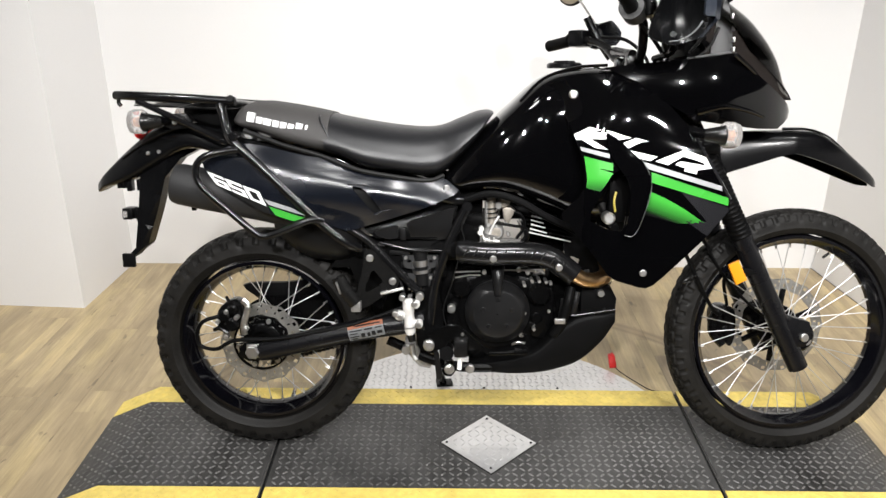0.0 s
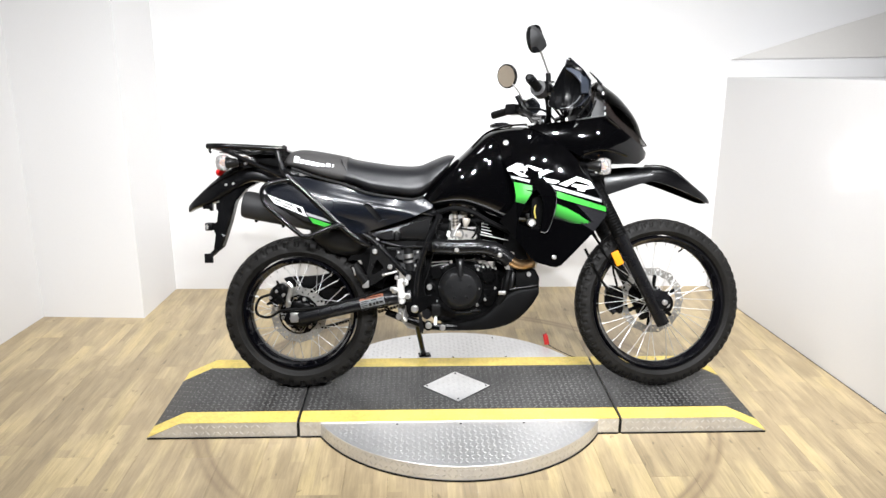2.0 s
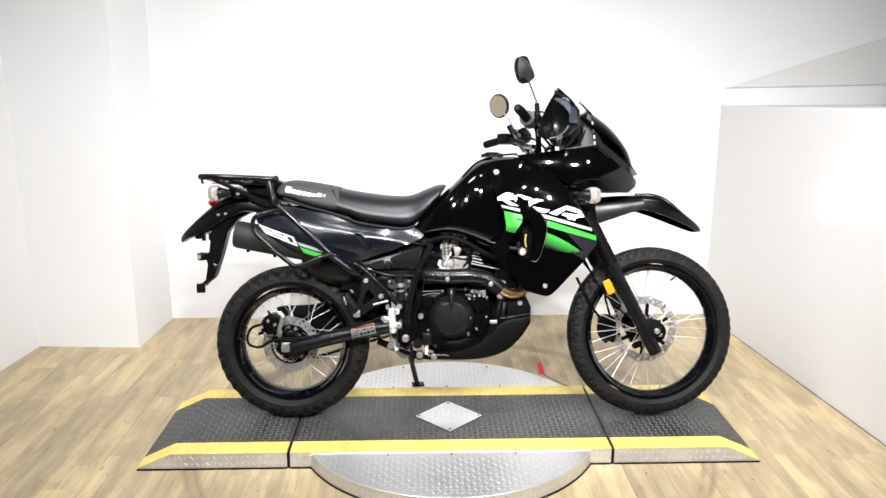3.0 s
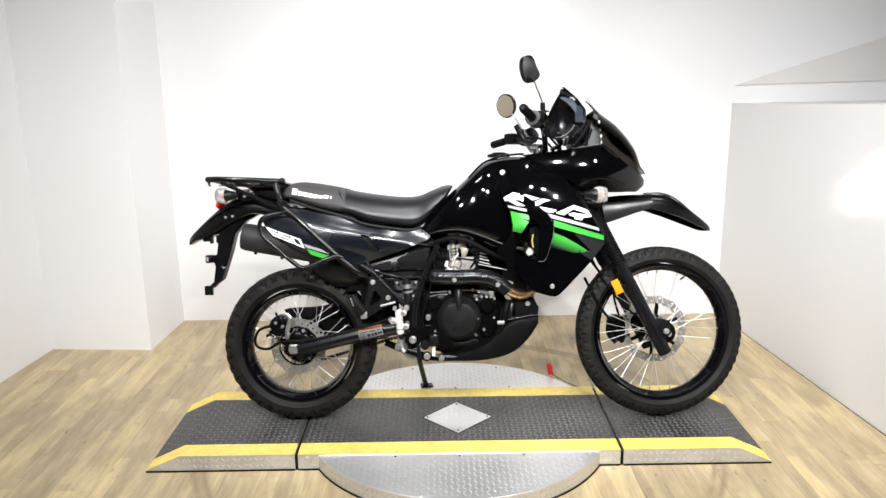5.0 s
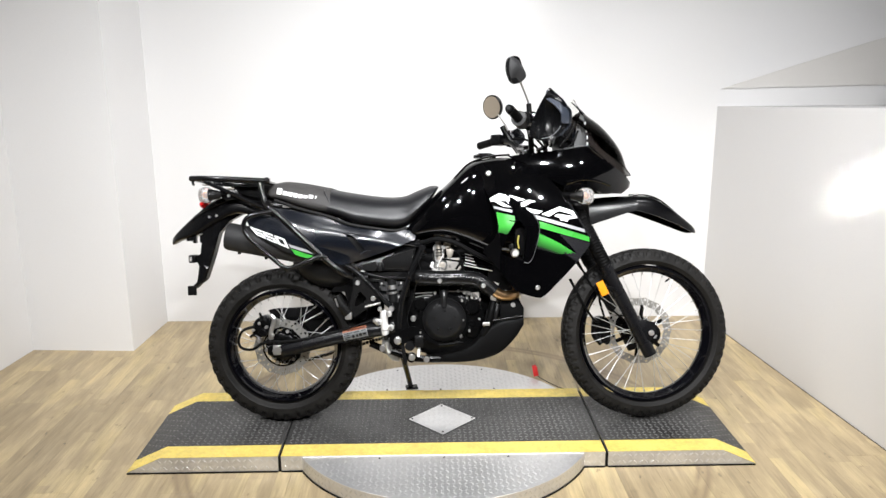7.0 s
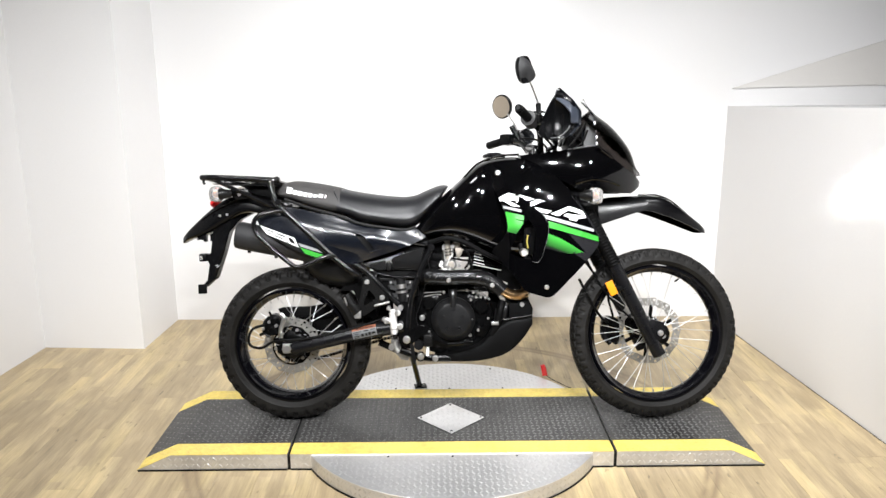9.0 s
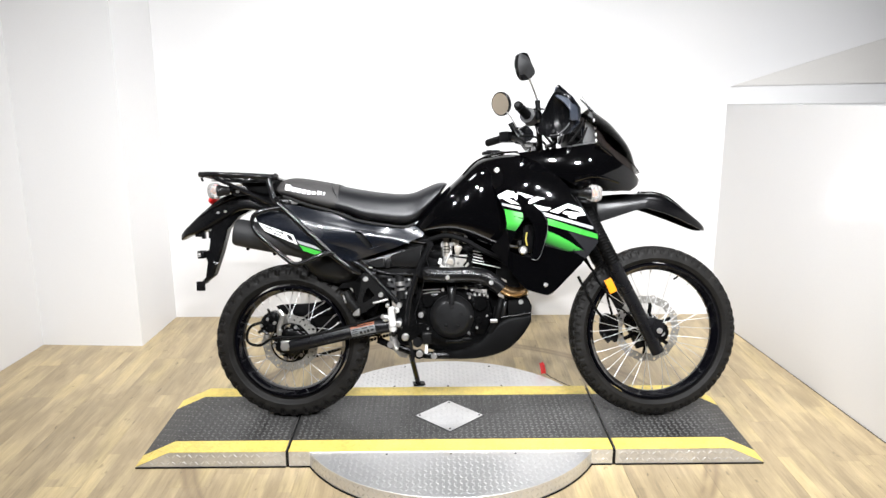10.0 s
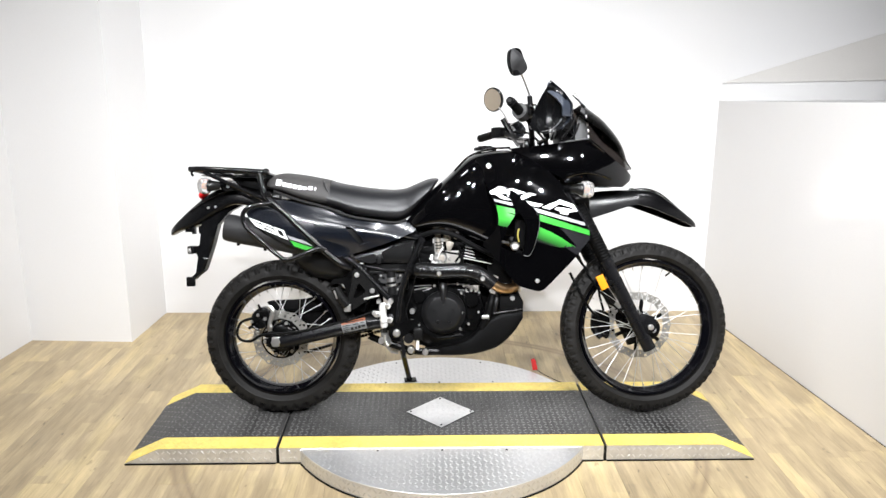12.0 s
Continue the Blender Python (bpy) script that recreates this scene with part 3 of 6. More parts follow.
def front_place(u, v):
    return Vector((u, -HALF - 0.0005, v)), Vector((1, 0, 0)), Vector((0, 0, 1)), Vector((0, -1, 0))


for nm, xs in (("ramp_section", (-1.183, -1.055, -0.620)), ("centre_section", (-0.608, -0.3, 0.3, 0.608)), ("ramp_section", (0.620, 1.055, 1.183))):
    lo = [(xs[0], 0.006), (xs[-1], 0.006)]
    hi = [(x, deck_line(x)) for x in reversed(xs)]
    sec = part(nm, slab(lo + hi, -HALF, HALF, 0.0), PLATE_SIDE, table, "dull tread-plate steel side")
    # black strip, slightly proud, that draws the shadow line under the section
    part("base_shadow", box((xs[0] + 0.001, -HALF - 0.003, 0), (xs[-1] - 0.001, HALF + 0.003, 0.006)), INK, sec)
    part("deck", deck_sheet(xs, -HALF + STRIP, HALF - STRIP, 0.002), DECK, sec, "worn black painted tread plate")
    part("safety_strip", deck_sheet(xs, -HALF, -HALF + STRIP - 0.001, 0.002), YELLOW, sec, "worn yellow painted edge")
    part("safety_strip", deck_sheet(xs, HALF - STRIP + 0.001, HALF, 0.002), YELLOW, sec, "worn yellow painted edge")
    lug_mesh("deck_relief", lug_grid(xs[0] + 0.01, xs[-1] - 0.01, -HALF + STRIP + 0.004, HALF - STRIP - 0.004, lambda u, v: abs(u) + abs(v) > 0.155, deck_place, 0.0215), DECK_LUG, sec, 0.0098, 0.0032, 0.0017)
    for y0, y1 in ((-HALF, -HALF + STRIP), (HALF - STRIP, HALF)):
        lug_mesh("strip_relief", lug_grid(xs[0] + 0.01, xs[-1] - 0.01, y0 + 0.004, y1 - 0.004, lambda u, v: True, deck_place, 0.0215), YELLOW, sec, 0.0092, 0.0030, 0.0013)
    lug_mesh("side_relief", lug_grid(xs[0] + 0.008, xs[-1] - 0.008, 0.007, TOP - 0.001, lambda u, v: v < deck_line(u) - 0.010 and abs(u) > 0.52, front_place, 0.021), PLATE, sec, 0.0095, 0.0026, 0.0015)

for x in (-0.614, 0.614):
    part("joint_gap", box((x - 0.0058, -HALF + 0.003, 0.0), (x + 0.0058, HALF - 0.003, 0.056)), INK, table, "dark gap between the deck sections")
RADIUS = 0.603
part("round_plate", revolve([(0.0, 0.001), (0.0, RADIUS), (-0.0528, RADIUS), (-0.054, RADIUS - 0.0012), (-0.054, 0.001)], 96, False), PLATE, table, "round aluminium tread plate", m=pose(0, 0, 0.006, -90))
# the same drawn shadow line under the round plate
part("base_shadow", revolve([(0.0, 0.001), (0.0, RADIUS + 0.003), (-0.006, RADIUS + 0.003), (-0.006, 0.001)], 96, False), INK, table, m=pose(0, 0, 0, -90))


def flat_place(u, v):
    return Vector((u, v, 0.0602)), Vector((1, 0, 0)), Vector((0, 1, 0)), Vector((0, 0, 1))


def rim_place(u, v):
    a = u / RADIUS
    n = Vector((math.cos(a), math.sin(a), 0))
    return n * (RADIUS + 0.0003) + Vector((0, 0, v)), Vector((-n.y, n.x, 0)), Vector((0, 0, 1)), n


lug_mesh("plate_relief", lug_grid(-RADIUS, RADIUS, -RADIUS, RADIUS, lambda u, v: HALF + 0.008 < abs(v) and math.hypot(u, v) < RADIUS - 0.012, flat_place, 0.0205), PLATE, table, 0.0092, 0.0028, 0.0014)
lug_mesh("rim_relief", lug_grid(-math.pi * RADIUS, math.pi * RADIUS, 0.01, 0.056, lambda u, v: abs(RADIUS * math.sin(u / RADIUS)) > HALF + 0.012, rim_place, 0.021), PLATE_SIDE, table, 0.0092, 0.0028, 0.0015)
part("diamond_plate", slab([(-0.138, 0), (0, -0.139), (0.138, 0), (0, 0.139)], 0, 0.004, 0.0006), PLATE, table, "bare aluminium diamond inlay", m=pose(0, 0, TOP + 0.0005, 90))
part("diamond_gap", slab([(-0.142, 0), (0, -0.143), (0.142, 0), (0, 0.143)], 0, 0.0026, 0.0), INK, table, "dark gap round the diamond", m=pose(0, 0, TOP + 0.0005, 90))
lug_mesh("diamond_relief", lug_grid(-0.13, 0.13, -0.13, 0.13, lambda u, v: abs(u) / 0.138 + abs(v) / 0.134 < 0.9, lambda u, v: (Vector((u, v, TOP + 0.0046)), Vector((1, 0, 0)), Vector((0, 1, 0)), Vector((0, 0, 1))), 0.0205), PLATE, table, 0.0092, 0.0028, 0.0013)
for x, y, z in ((-0.122, 0, TOP + 0.0045), (0.122, 0, TOP + 0.0045), (0, -0.118, TOP + 0.0045), (0, 0.118, TOP + 0.0045), (-0.24, -0.306, 0.0602), (0.0, -0.306, 0.0602), (0.24, -0.306, 0.0602), (-0.24, 0.306, 0.0602), (0.0, 0.306, 0.0602), (0.24, 0.306, 0.0602), (-0.2, 0.53, 0.0602), (0.2, 0.53, 0.0602)):
    part("bolt", disc(0, 0, 0, -0.0025, 0.0042, 10, bevel=0.001), BRACKET, table, m=pose(x, y, z, -90))
part("lock_lever", slab([(-0.011, 0.0), (0.013, 0.0), (0.009, 0.045), (0.003, 0.056), (-0.014, 0.052), (-0.012, 0.02)], -0.006, 0.006, 0.002), RED, table, "red plastic lock lever", m=pose(0.449, 0.445, 0.0605, 0, -8, 0))
part("floor_cord", tube([(0.455, 0.443, 0.062), (0.475, 0.400, 0.0615), (0.510, 0.345, 0.0615), (0.545, 0.300, 0.0615), (0.585, 0.289, 0.063)], 0.0016, 8), INK, table, "thin black cord")

# ---- the motorcycle: x forward, y to its left, z up, from the rear tyre's foot ----
bike = thing("motorcycle", None, "black dual-sport motorcycle with green stripes leaning on its side stand", "motorcycle", m=pose(-0.6344, 0.0299, 0.048, -10.1, -0.824, -1.054))
STEER = 6.0
HEAD = Matrix.Translation((1.12, 0, 0.85))
TURN = HEAD @ Matrix.Rotation(radians(STEER), 4, Vector((-math.sin(radians(27)), 0, math.cos(radians(27))))) @ HEAD.inverted()


def tyre_mesh(radius, half, bead, blocks, depth):
    """A dual-sport tyre round y: staggered crown blocks, slotted shoulders and two raised rings on each sidewall."""
    per, m = 6, 44
    n = blocks * per
    mid = (radius + bead) / 2
    bm = bmesh.new()
    rings = []
    for k in range(n):
        a = 2 * math.pi * k / n
        ring = []
        for i in range(m + 1):
            s = -1 + 2 * i / m
            u, ang = abs(s), s * radians(128)
            y = half * math.copysign(abs(math.sin(ang)) ** 0.82, s)
            r = mid + (radius - mid) * math.copysign(abs(math.cos(ang)) ** 0.8, math.cos(ang))
            if u > 0.86:
                y *= 0.80 if u > 0.98 else 0.92
            row = 0 if u < 0.15 else 1 if u < 0.36 else 2
            step = (k + (3 if row == 1 else 0) + (2 if s > 0 else 0)) % per
            inward = 0.0
            if u < 0.36 and (step in (0, 1) or 0.13 < u < 0.16):
                inward = depth * (0.7 if row == 0 else 1.0)
            elif 0.34 < u < 0.37:
                inward = depth * 0.9
            elif 0.36 <= u < 0.60 and step in (0, 1):
                inward = depth * 1.25
            elif 0.60 <= u < 0.72 and step in (0, 1) and (k // per) % 2:
                inward = depth * 0.8 * (0.72 - u) / 0.12
            elif u >= 0.60:
                inward = -0.0016 if 0.735 < u < 0.775 or 0.845 < u < 0.875 else 0.0
            nr, ny = math.cos(ang), math.sin(ang)
            r -= inward * max(nr, 0.0)
            y -= inward * ny
            ring.append(bm.verts.new((r * math.cos(a), y, r * math.sin(a))))
        rings.append(ring)
    for k in range(n):
        a, b = rings[k], rings[(k + 1) % n]
        for i in range(m):
            bm.faces.new((a[i], a[i + 1], b[i + 1], b[i]))
        bm.faces.new((a[m], a[0], b[0], b[m]))
    return bm


def disc_rotor(r_in, r_out, y, thick, petals):
    """A petal brake rotor with two staggered rows of drilled holes and a notched inner edge, round y."""
    n, m = petals * 10, 8
    bm = bmesh.new()
    grid = {}
    for k in range(n):
        a = 2 * math.pi * k / n
        wave = 0.5 + 0.5 * math.cos(2 * math.pi * (k % 10) / 10)
        for i in range(m + 1):
            r = r_in + (r_out - r_in) * i / m
            if i == m:
                r -= 0.007 * (1 - wave)
            elif i == 0:
                r += 0.004 * wave
            for s in (0, 1):
                grid[k, i, s] = bm.verts.new((r * math.cos(a), y + (s - 0.5) * thick, r * math.sin(a)))
    gone = {(k, i) for k in range(n) for i in range(m) if (i in (2, 3) and k % 5 == 1) or (i in (5, 6) and k % 10 in (0, 9)) or (i == 5 and k % 10 == 4)}
    for k in range(n):
        q = (k + 1) % n
        for i in range(m):
            if (k, i) in gone:
                continue
            bm.faces.new((grid[k, i, 0], grid[k, i + 1, 0], grid[q, i + 1, 0], grid[q, i, 0]))
            bm.faces.new((grid[k, i, 1], grid[q, i, 1], grid[q, i + 1, 1], grid[k, i + 1, 1]))
            for (a, b), nb in ((((k, i), (k, i + 1)), ((k - 1) % n, i)), (((q, i), (q, i + 1)), (q, i)), (((k, i), (q, i)), (k, i - 1)), (((k, i + 1), (q, i + 1)), (k, i + 1))):
                if nb in gone or nb[1] in (-1, m):
                    bm.faces.new((grid[(*a, 0)], grid[(*b, 0)], grid[(*b, 1)], grid[(*a, 1)]))
    return bm


def wheel(name, centre, radius, half, rim_r, blocks, hub_r, flange, turn, label, depth=0.010):
    bead = rim_r + 0.022
    rp = [(-0.74 * half, bead + 0.006), (-0.80 * half, bead + 0.004), (-0.80 * half, bead - 0.004), (-0.62 * half, rim_r + 0.014), (-0.42 * half, rim_r + 0.008), (-0.16 * half, rim_r), (0.16 * half, rim_r), (0.42 * half, rim_r + 0.008), (0.62 * half, rim_r + 0.014), (0.80 * half, bead - 0.004), (0.80 * half, bead + 0.004), (0.74 * half, bead + 0.006), (0.3 * half, rim_r + 0.016), (-0.3 * half, rim_r + 0.016)]
    w = part(name, revolve(rp, 96), RIM, bike, label, m=turn @ Matrix.Translation(centre))
    part("tyre", tyre_mesh(radius, half, bead - 0.004, blocks, depth), RUBBER, w, "black block-tread rubber tyre", sharp=28)
    hub = [(-flange - 0.006, 0.012), (-flange - 0.006, hub_r - 0.004), (-flange, hub_r), (-flange + 0.006, hub_r), (-flange + 0.014, 0.030), (flange - 0.014, 0.030), (flange - 0.006, hub_r), (flange, hub_r), (flange + 0.006, hub_r - 0.004), (flange + 0.006, 0.012)]
    part("hub", revolve(hub, 40), CAST, w, "black painted hub")
    reach = math.hypot(rim_r - hub_r * 0.3, flange)
    bm = bmesh.new()
    add_tube(bm, [(0, 0, 0), (0, 0, 1)], 0.0013, 6)
    base = bpy.data.meshes.new("spoke")
    bm.to_mesh(base)
    bm.free()
    base.materials.append(SPOKE)
    for k in range(36):
        s = 1 if k % 2 else -1
        q = 1 if (k // 2) % 2 else -1
        ar = 2 * math.pi * k / 36
        ah = ar - q * radians(40 if radius > 0.33 else 46)
        p = Vector(((hub_r - 0.003) * math.cos(ah), s * flange, (hub_r - 0.003) * math.sin(ah)))
        e = Vector(((rim_r + 0.002) * math.cos(ar), s * 0.006, (rim_r + 0.002) * math.sin(ar)))
        ob = new("spoke", base)
        ob.parent = w
        d = e - p
        ob.matrix_basis = Matrix.Translation(p) @ d.to_track_quat("Z", "Y").to_matrix().to_4x4() @ Matrix.Diagonal((1, 1, d.length, 1))
    nb = tube([(0, 0, 0), (0, 0, 0.014)], 0.0024, 6)
    nipple = bpy.data.meshes.new("spoke_nipple")
    nb.to_mesh(nipple)
    nb.free()
    nipple.materials.append(ROTOR)
    for k in range(36):
        ar = 2 * math.pi * k / 36
        c = Vector((math.cos(ar), 0, math.sin(ar)))
        ob = new("spoke_nipple", nipple)
        ob.parent = w
        ob.matrix_basis = Matrix.Translation(c * (rim_r - 0.012)) @ c.to_track_quat("Z", "Y").to_matrix().to_4x4()
    return w


rear = wheel("rear_wheel", (0, 0, 0.326), 0.312, 0.066, 0.200, 40, 0.058, 0.040, Matrix(), "gloss black spoked rear wheel", 0.0062)
part("brake_disc", disc_rotor(0.078, 0.116, -0.066, 0.004, 12), ROTOR, rear, "drilled petal steel brake disc")
part("disc_carrier", revolve([(-0.060, 0.03), (-0.060, 0.054), (-0.064, 0.054), (-0.066, 0.05), (-0.066, 0.03)], 40), CAST, rear)
part("carrier_ring", revolve([(-0.064, 0.0735), (-0.064, 0.080), (-0.070, 0.079), (-0.070, 0.0735)], 48), CAST, rear)
for k in range(6):
    part("carrier_arm", box((-0.009, -0.066, 0.046), (0.009, -0.060, 0.078), 0.002), CAST, rear, m=Matrix.Rotation(radians(20 + 60 * k), 4, "Y"))
for k in range(6):
    a = radians(10 + 60 * k)
    part("disc_bolt", disc(0.066 * math.cos(a), 0.066 * math.sin(a), -0.066, -0.074, 0.007, 8), STEEL, rear)
part("sprocket", revolve([(0.056, 0.06), (0.056, 0.098), (0.061, 0.098), (0.061, 0.06)], 44), CAST, rear, "black steel chain sprocket")
front = wheel("front_wheel", (1.470, 0, 0.345), 0.345, 0.047, 0.248, 60, 0.034, 0.033, TURN, "gloss black spoked front wheel", 0.0038)
part("brake_disc", disc_rotor(0.104, 0.140, 0.055, 0.004, 14), ROTOR, front, "drilled petal steel brake disc")
part("disc_carrier", revolve([(0.046, 0.03), (0.046, 0.060), (0.054, 0.062), (0.056, 0.03)], 40), CAST, front)
for k in range(6):
    part("carrier_arm", box((-0.008, 0.048, 0.055), (0.008, 0.056, 0.108), 0.003), CAST, front, m=Matrix.Rotation(radians(60 * k + 8), 4, "Y"))
part("valve_stem", tube([(0.20 * math.sin(0.5), 0, 0.215 * math.cos(0.3)), (0.245 * math.sin(0.48), 0, 0.245 * math.cos(0.48))], 0.004, 8), INK, front)


# ---- fork and front end ----
def steered(name, bm, mat, label="", parent=bike):
    return part(name, bm, mat, parent, label, m=TURN if parent is bike else None)


def fork_at(z):
    return 1.443 - (z - 0.302) * math.tan(radians(26.4))


for s in (-1, 1):
    leg = steered("fork_leg", tube([(fork_at(0.272), s * 0.098, 0.272), (fork_at(0.30), s * 0.098, 0.30), (fork_at(0.63), s * 0.098, 0.63)], 0.0265, 20), FORK, "satin black fork slider")
    zs = [0.628 + k * 0.0036 for k in range(61)]
    gb = tube([(fork_at(z), s * 0.098, z) for z in zs], [0.0298 if k % 3 == 1 else 0.0280 for k in range(61)], 18, 1)
    part("fork_gaiter", gb, MATTE, leg, "ribbed black rubber gaiter", sharp=20)
    part("fork_tube", tube([(fork_at(0.83), s * 0.098, 0.83), (fork_at(1.06), s * 0.098, 1.06)], 0.022, 16), TUBE, leg)
    part("axle_clamp", slab([(1.405, 0.395), (1.425, 0.412), (1.474, 0.398), (1.482, 0.352), (1.462, 0.330), (1.43, 0.33)], s * 0.098 - 0.024, s * 0.098 + 0.022, 0.004), FORK, leg)
    if s < 0:
        part("axle_bolt", disc(1.457, 0.357, -0.122, -0.132, 0.011, 12, bevel=0.002), STEEL, leg, "bright axle bolt")
        part("reflector", slab([(1.232, 0.560), (1.260, 0.572), (1.285, 0.520), (1.256, 0.507)], -0.142, -0.130, 0.003, 0), AMBER, leg, "orange side reflector")
        part("reflector_mount", slab([(1.242, 0.556), (1.30, 0.545), (1.315, 0.535), (1.258, 0.516)], -0.130, -0.112, 0.002), MATTE, leg)
steered("axle", tube([(1.470, -0.12, 0.345), (1.470, 0.12, 0.345)], 0.011, 14), STEEL)
for z, nm in ((0.86, "lower_yoke"), (1.055, "upper_yoke")):
    x = fork_at(z)
    steered(nm, box((x - 0.085, -0.135, z - 0.016), (x + 0.03, 0.135, z + 0.016), 0.008), CAST)
steered("speedometer_hub", disc(1.470, 0.345, -0.045, -0.08, 0.045, 28, bevel=0.008), CAST)
cal = steered("front_caliper", slab([(1.273, 0.398), (1.300, 0.414), (1.338, 0.402), (1.345, 0.375), (1.345, 0.320), (1.336, 0.288), (1.298, 0.306), (1.276, 0.345)], 0.036, 0.085, 0.008, 1), CAST, "black brake caliper")
part("caliper_arch", tube([(1.305, 0.02, 0.405), (1.275, 0.03, 0.385), (1.272, 0.03, 0.335), (1.30, 0.02, 0.30)], 0.012, 10), CAST, cal)
for x, z in ((1.290, 0.375), (1.325, 0.352), (1.352, 0.330), (1.322, 0.300)):
    part("caliper_bolt", disc(x, z, 0.036, 0.024, 0.006, 8), BRACKET, cal)
part("caliper_bracket", slab([(1.345, 0.405), (1.40, 0.415), (1.425, 0.385), (1.40, 0.37), (1.365, 0.36)], 0.07, 0.08, 0.002), CAST, cal)
for z in (0.335, 0.375):
    part("piston_cap", disc(1.320, z, 0.038, 0.026, 0.017, 16, bevel=0.003), CAST, cal)
steered("front_brake_hose", tube([(1.32, 0.05, 0.41), (1.295, 0.02, 0.47), (1.27, -0.02, 0.53), (1.20, -0.03, 0.62), (1.15, -0.03, 0.70), (1.10, -0.04, 0.85)], 0.005, 8), MATTE)
steered("front_brake_hose", tube([(1.15, -0.06, 0.575), (1.182, -0.062, 0.51), (1.225, -0.045, 0.44), (1.268, -0.005, 0.398), (1.298, 0.03, 0.392)], 0.0055, 10), MATTE, "black rubber brake hose")
steered("hose_guide", tube([(1.178, -0.07, 0.52), (1.150, -0.074, 0.512), (1.140, -0.072, 0.500), (1.170, -0.068, 0.506)], 0.0022, 8), BRACKET, "bent wire hose guide")
steered("speedometer_cable", tube([(1.43, -0.06, 0.36), (1.33, -0.05, 0.44), (1.25, -0.05, 0.53), (1.18, -0.05, 0.66), (1.13, -0.05, 0.80)], 0.004, 8), MATTE)
def fender_mesh(stations, wall=0.004, n=22):
    """A hollow arched fender along x. Each station: x, lip, crown, half width."""
    line = smooth_line([Vector(st[:3]) for st in stations], 6)
    wide = smooth_line([Vector((st[0], st[3], 0)) for st in stations], 6)
    bm = bmesh.new()
    rows = []
    for q, w in zip(line, wide):
        row = []
        for inner in (0, 1):
            hw, top = max(0.003, w.y - inner * wall), max(q.y + 0.004, q.z - inner * wall)
            for k in range(n + 1):
                a = math.pi * k / n
                c, d = math.cos(a), math.sin(a)
                row.append(bm.verts.new((q.x, -hw * math.copysign(abs(c) ** 0.42, c), q.y + (top - q.y) * d ** 0.62)))
        rows.append(row)
    w = n + 1
    for a, b in zip(rows, rows[1:]):
        for k in range(n):
            bm.faces.new((a[k], a[k + 1], b[k + 1], b[k]))
            bm.faces.new((a[w + k + 1], a[w + k], b[w + k], b[w + k + 1]))
        bm.faces.new((a[0], b[0], b[w], a[w]))
        bm.faces.new((a[n], a[w + n], b[w + n], b[n]))
    for r in (rows[0], rows[-1]):
        for k in range(n):
            bm.faces.new((r[k], r[k + 1], r[w + k + 1], r[w + k]))
    return bm


fender = steered("front_fender", fender_mesh([(1.235, 0.787, 0.893, 0.055), (1.30, 0.808, 0.901, 0.066), (1.405, 0.840, 0.904, 0.080), (1.44, 0.839, 0.904, 0.083), (1.50, 0.820, 0.897, 0.084), (1.56, 0.797, 0.862, 0.080), (1.62, 0.771, 0.818, 0.066), (1.665, 0.751, 0.785, 0.044), (1.688, 0.748, 0.766, 0.020)]), FENDER, "black plastic high front fender")
part("fender_rib", tube([(1.40, -0.050, 0.907), (1.47, -0.052, 0.905), (1.53, -0.050, 0.884), (1.60, -0.040, 0.832)], (0.004, 0.002), 8), FENDER, fender)


# ---- tank, shrouds and fairing ----
tank = part("fuel_tank", loft([(0.515, 0.778, 0.800, 0.118), (0.545, 0.756, 0.838, 0.138), (0.60, 0.757, 0.900, 0.152), (0.67, 0.750, 0.966, 0.163), (0.76, 0.712, 1.043, 0.164), (0.85, 0.672, 1.066, 0.150), (0.95, 0.67, 1.064, 0.140), (1.05, 0.72, 1.04, 0.12), (1.11, 0.78, 0.97, 0.09)], 40, 5, 3.4, 0.10), GLOSS, bike, "gloss black fuel tank")
capb = revolve([(0.0, 0.001), (0.0, 0.046), (0.010, 0.046), (0.014, 0.041), (0.014, 0.030), (0.019, 0.027), (0.019, 0.001)], 32, False)
part("filler_cap", capb, PLASTIC, tank, "black fuel filler cap", m=pose(0.826, 0, 1.068, 90, 0, 0))
part("tank_edge", tube([(0.70, -0.152, 0.985), (0.758, -0.145, 1.040), (0.836, -0.140, 1.066), (0.915, -0.138, 1.072)], 0.004, 8), GLOSS, tank)


def shroud_y(x, z):
    drop = 0.12 * max(0.0, z - 0.80) + 1.9 * max(0.0, z - 0.925) ** 2
    w = 0.168 + (0.050 - drop) * ramp((x - 0.77) / 0.14)
    w += 0.012 * ramp((x - 1.0) / 0.2)
    w -= 0.004 * ramp((0.66 - z) / 0.16)
    w -= 0.042 * ((x - 0.97) / 0.18) ** 2 * ramp((z - 0.86) / 0.12)
    return -w


SHROUD = [(0.768, 1.024), (0.85, 1.05), (0.95, 1.052), (1.00, 1.022), (1.06, 0.978), (1.125, 0.905), (1.160, 0.832), (1.208, 0.748), (1.207, 0.722), (1.157, 0.657), (1.040, 0.533), (1.014, 0.521), (0.930, 0.546), (0.881, 0.612), (0.822, 0.683), (0.800, 0.700), (0.858, 0.765), (0.858, 0.83), (0.82, 0.935), (0.79, 0.985)]
SCOOP = [(0.925, 0.812), (0.945, 0.822), (0.966, 0.79), (0.962, 0.72), (0.955, 0.668), (0.919, 0.673), (0.866, 0.697)]
for s in (1, -1):
    sh = part("shroud", panel(SHROUD, shroud_y, 0.006, [SCOOP], 0.02, 1, 0.16, s), GLOSS, bike, "gloss black radiator shroud with green and white stripes", sharp=40)
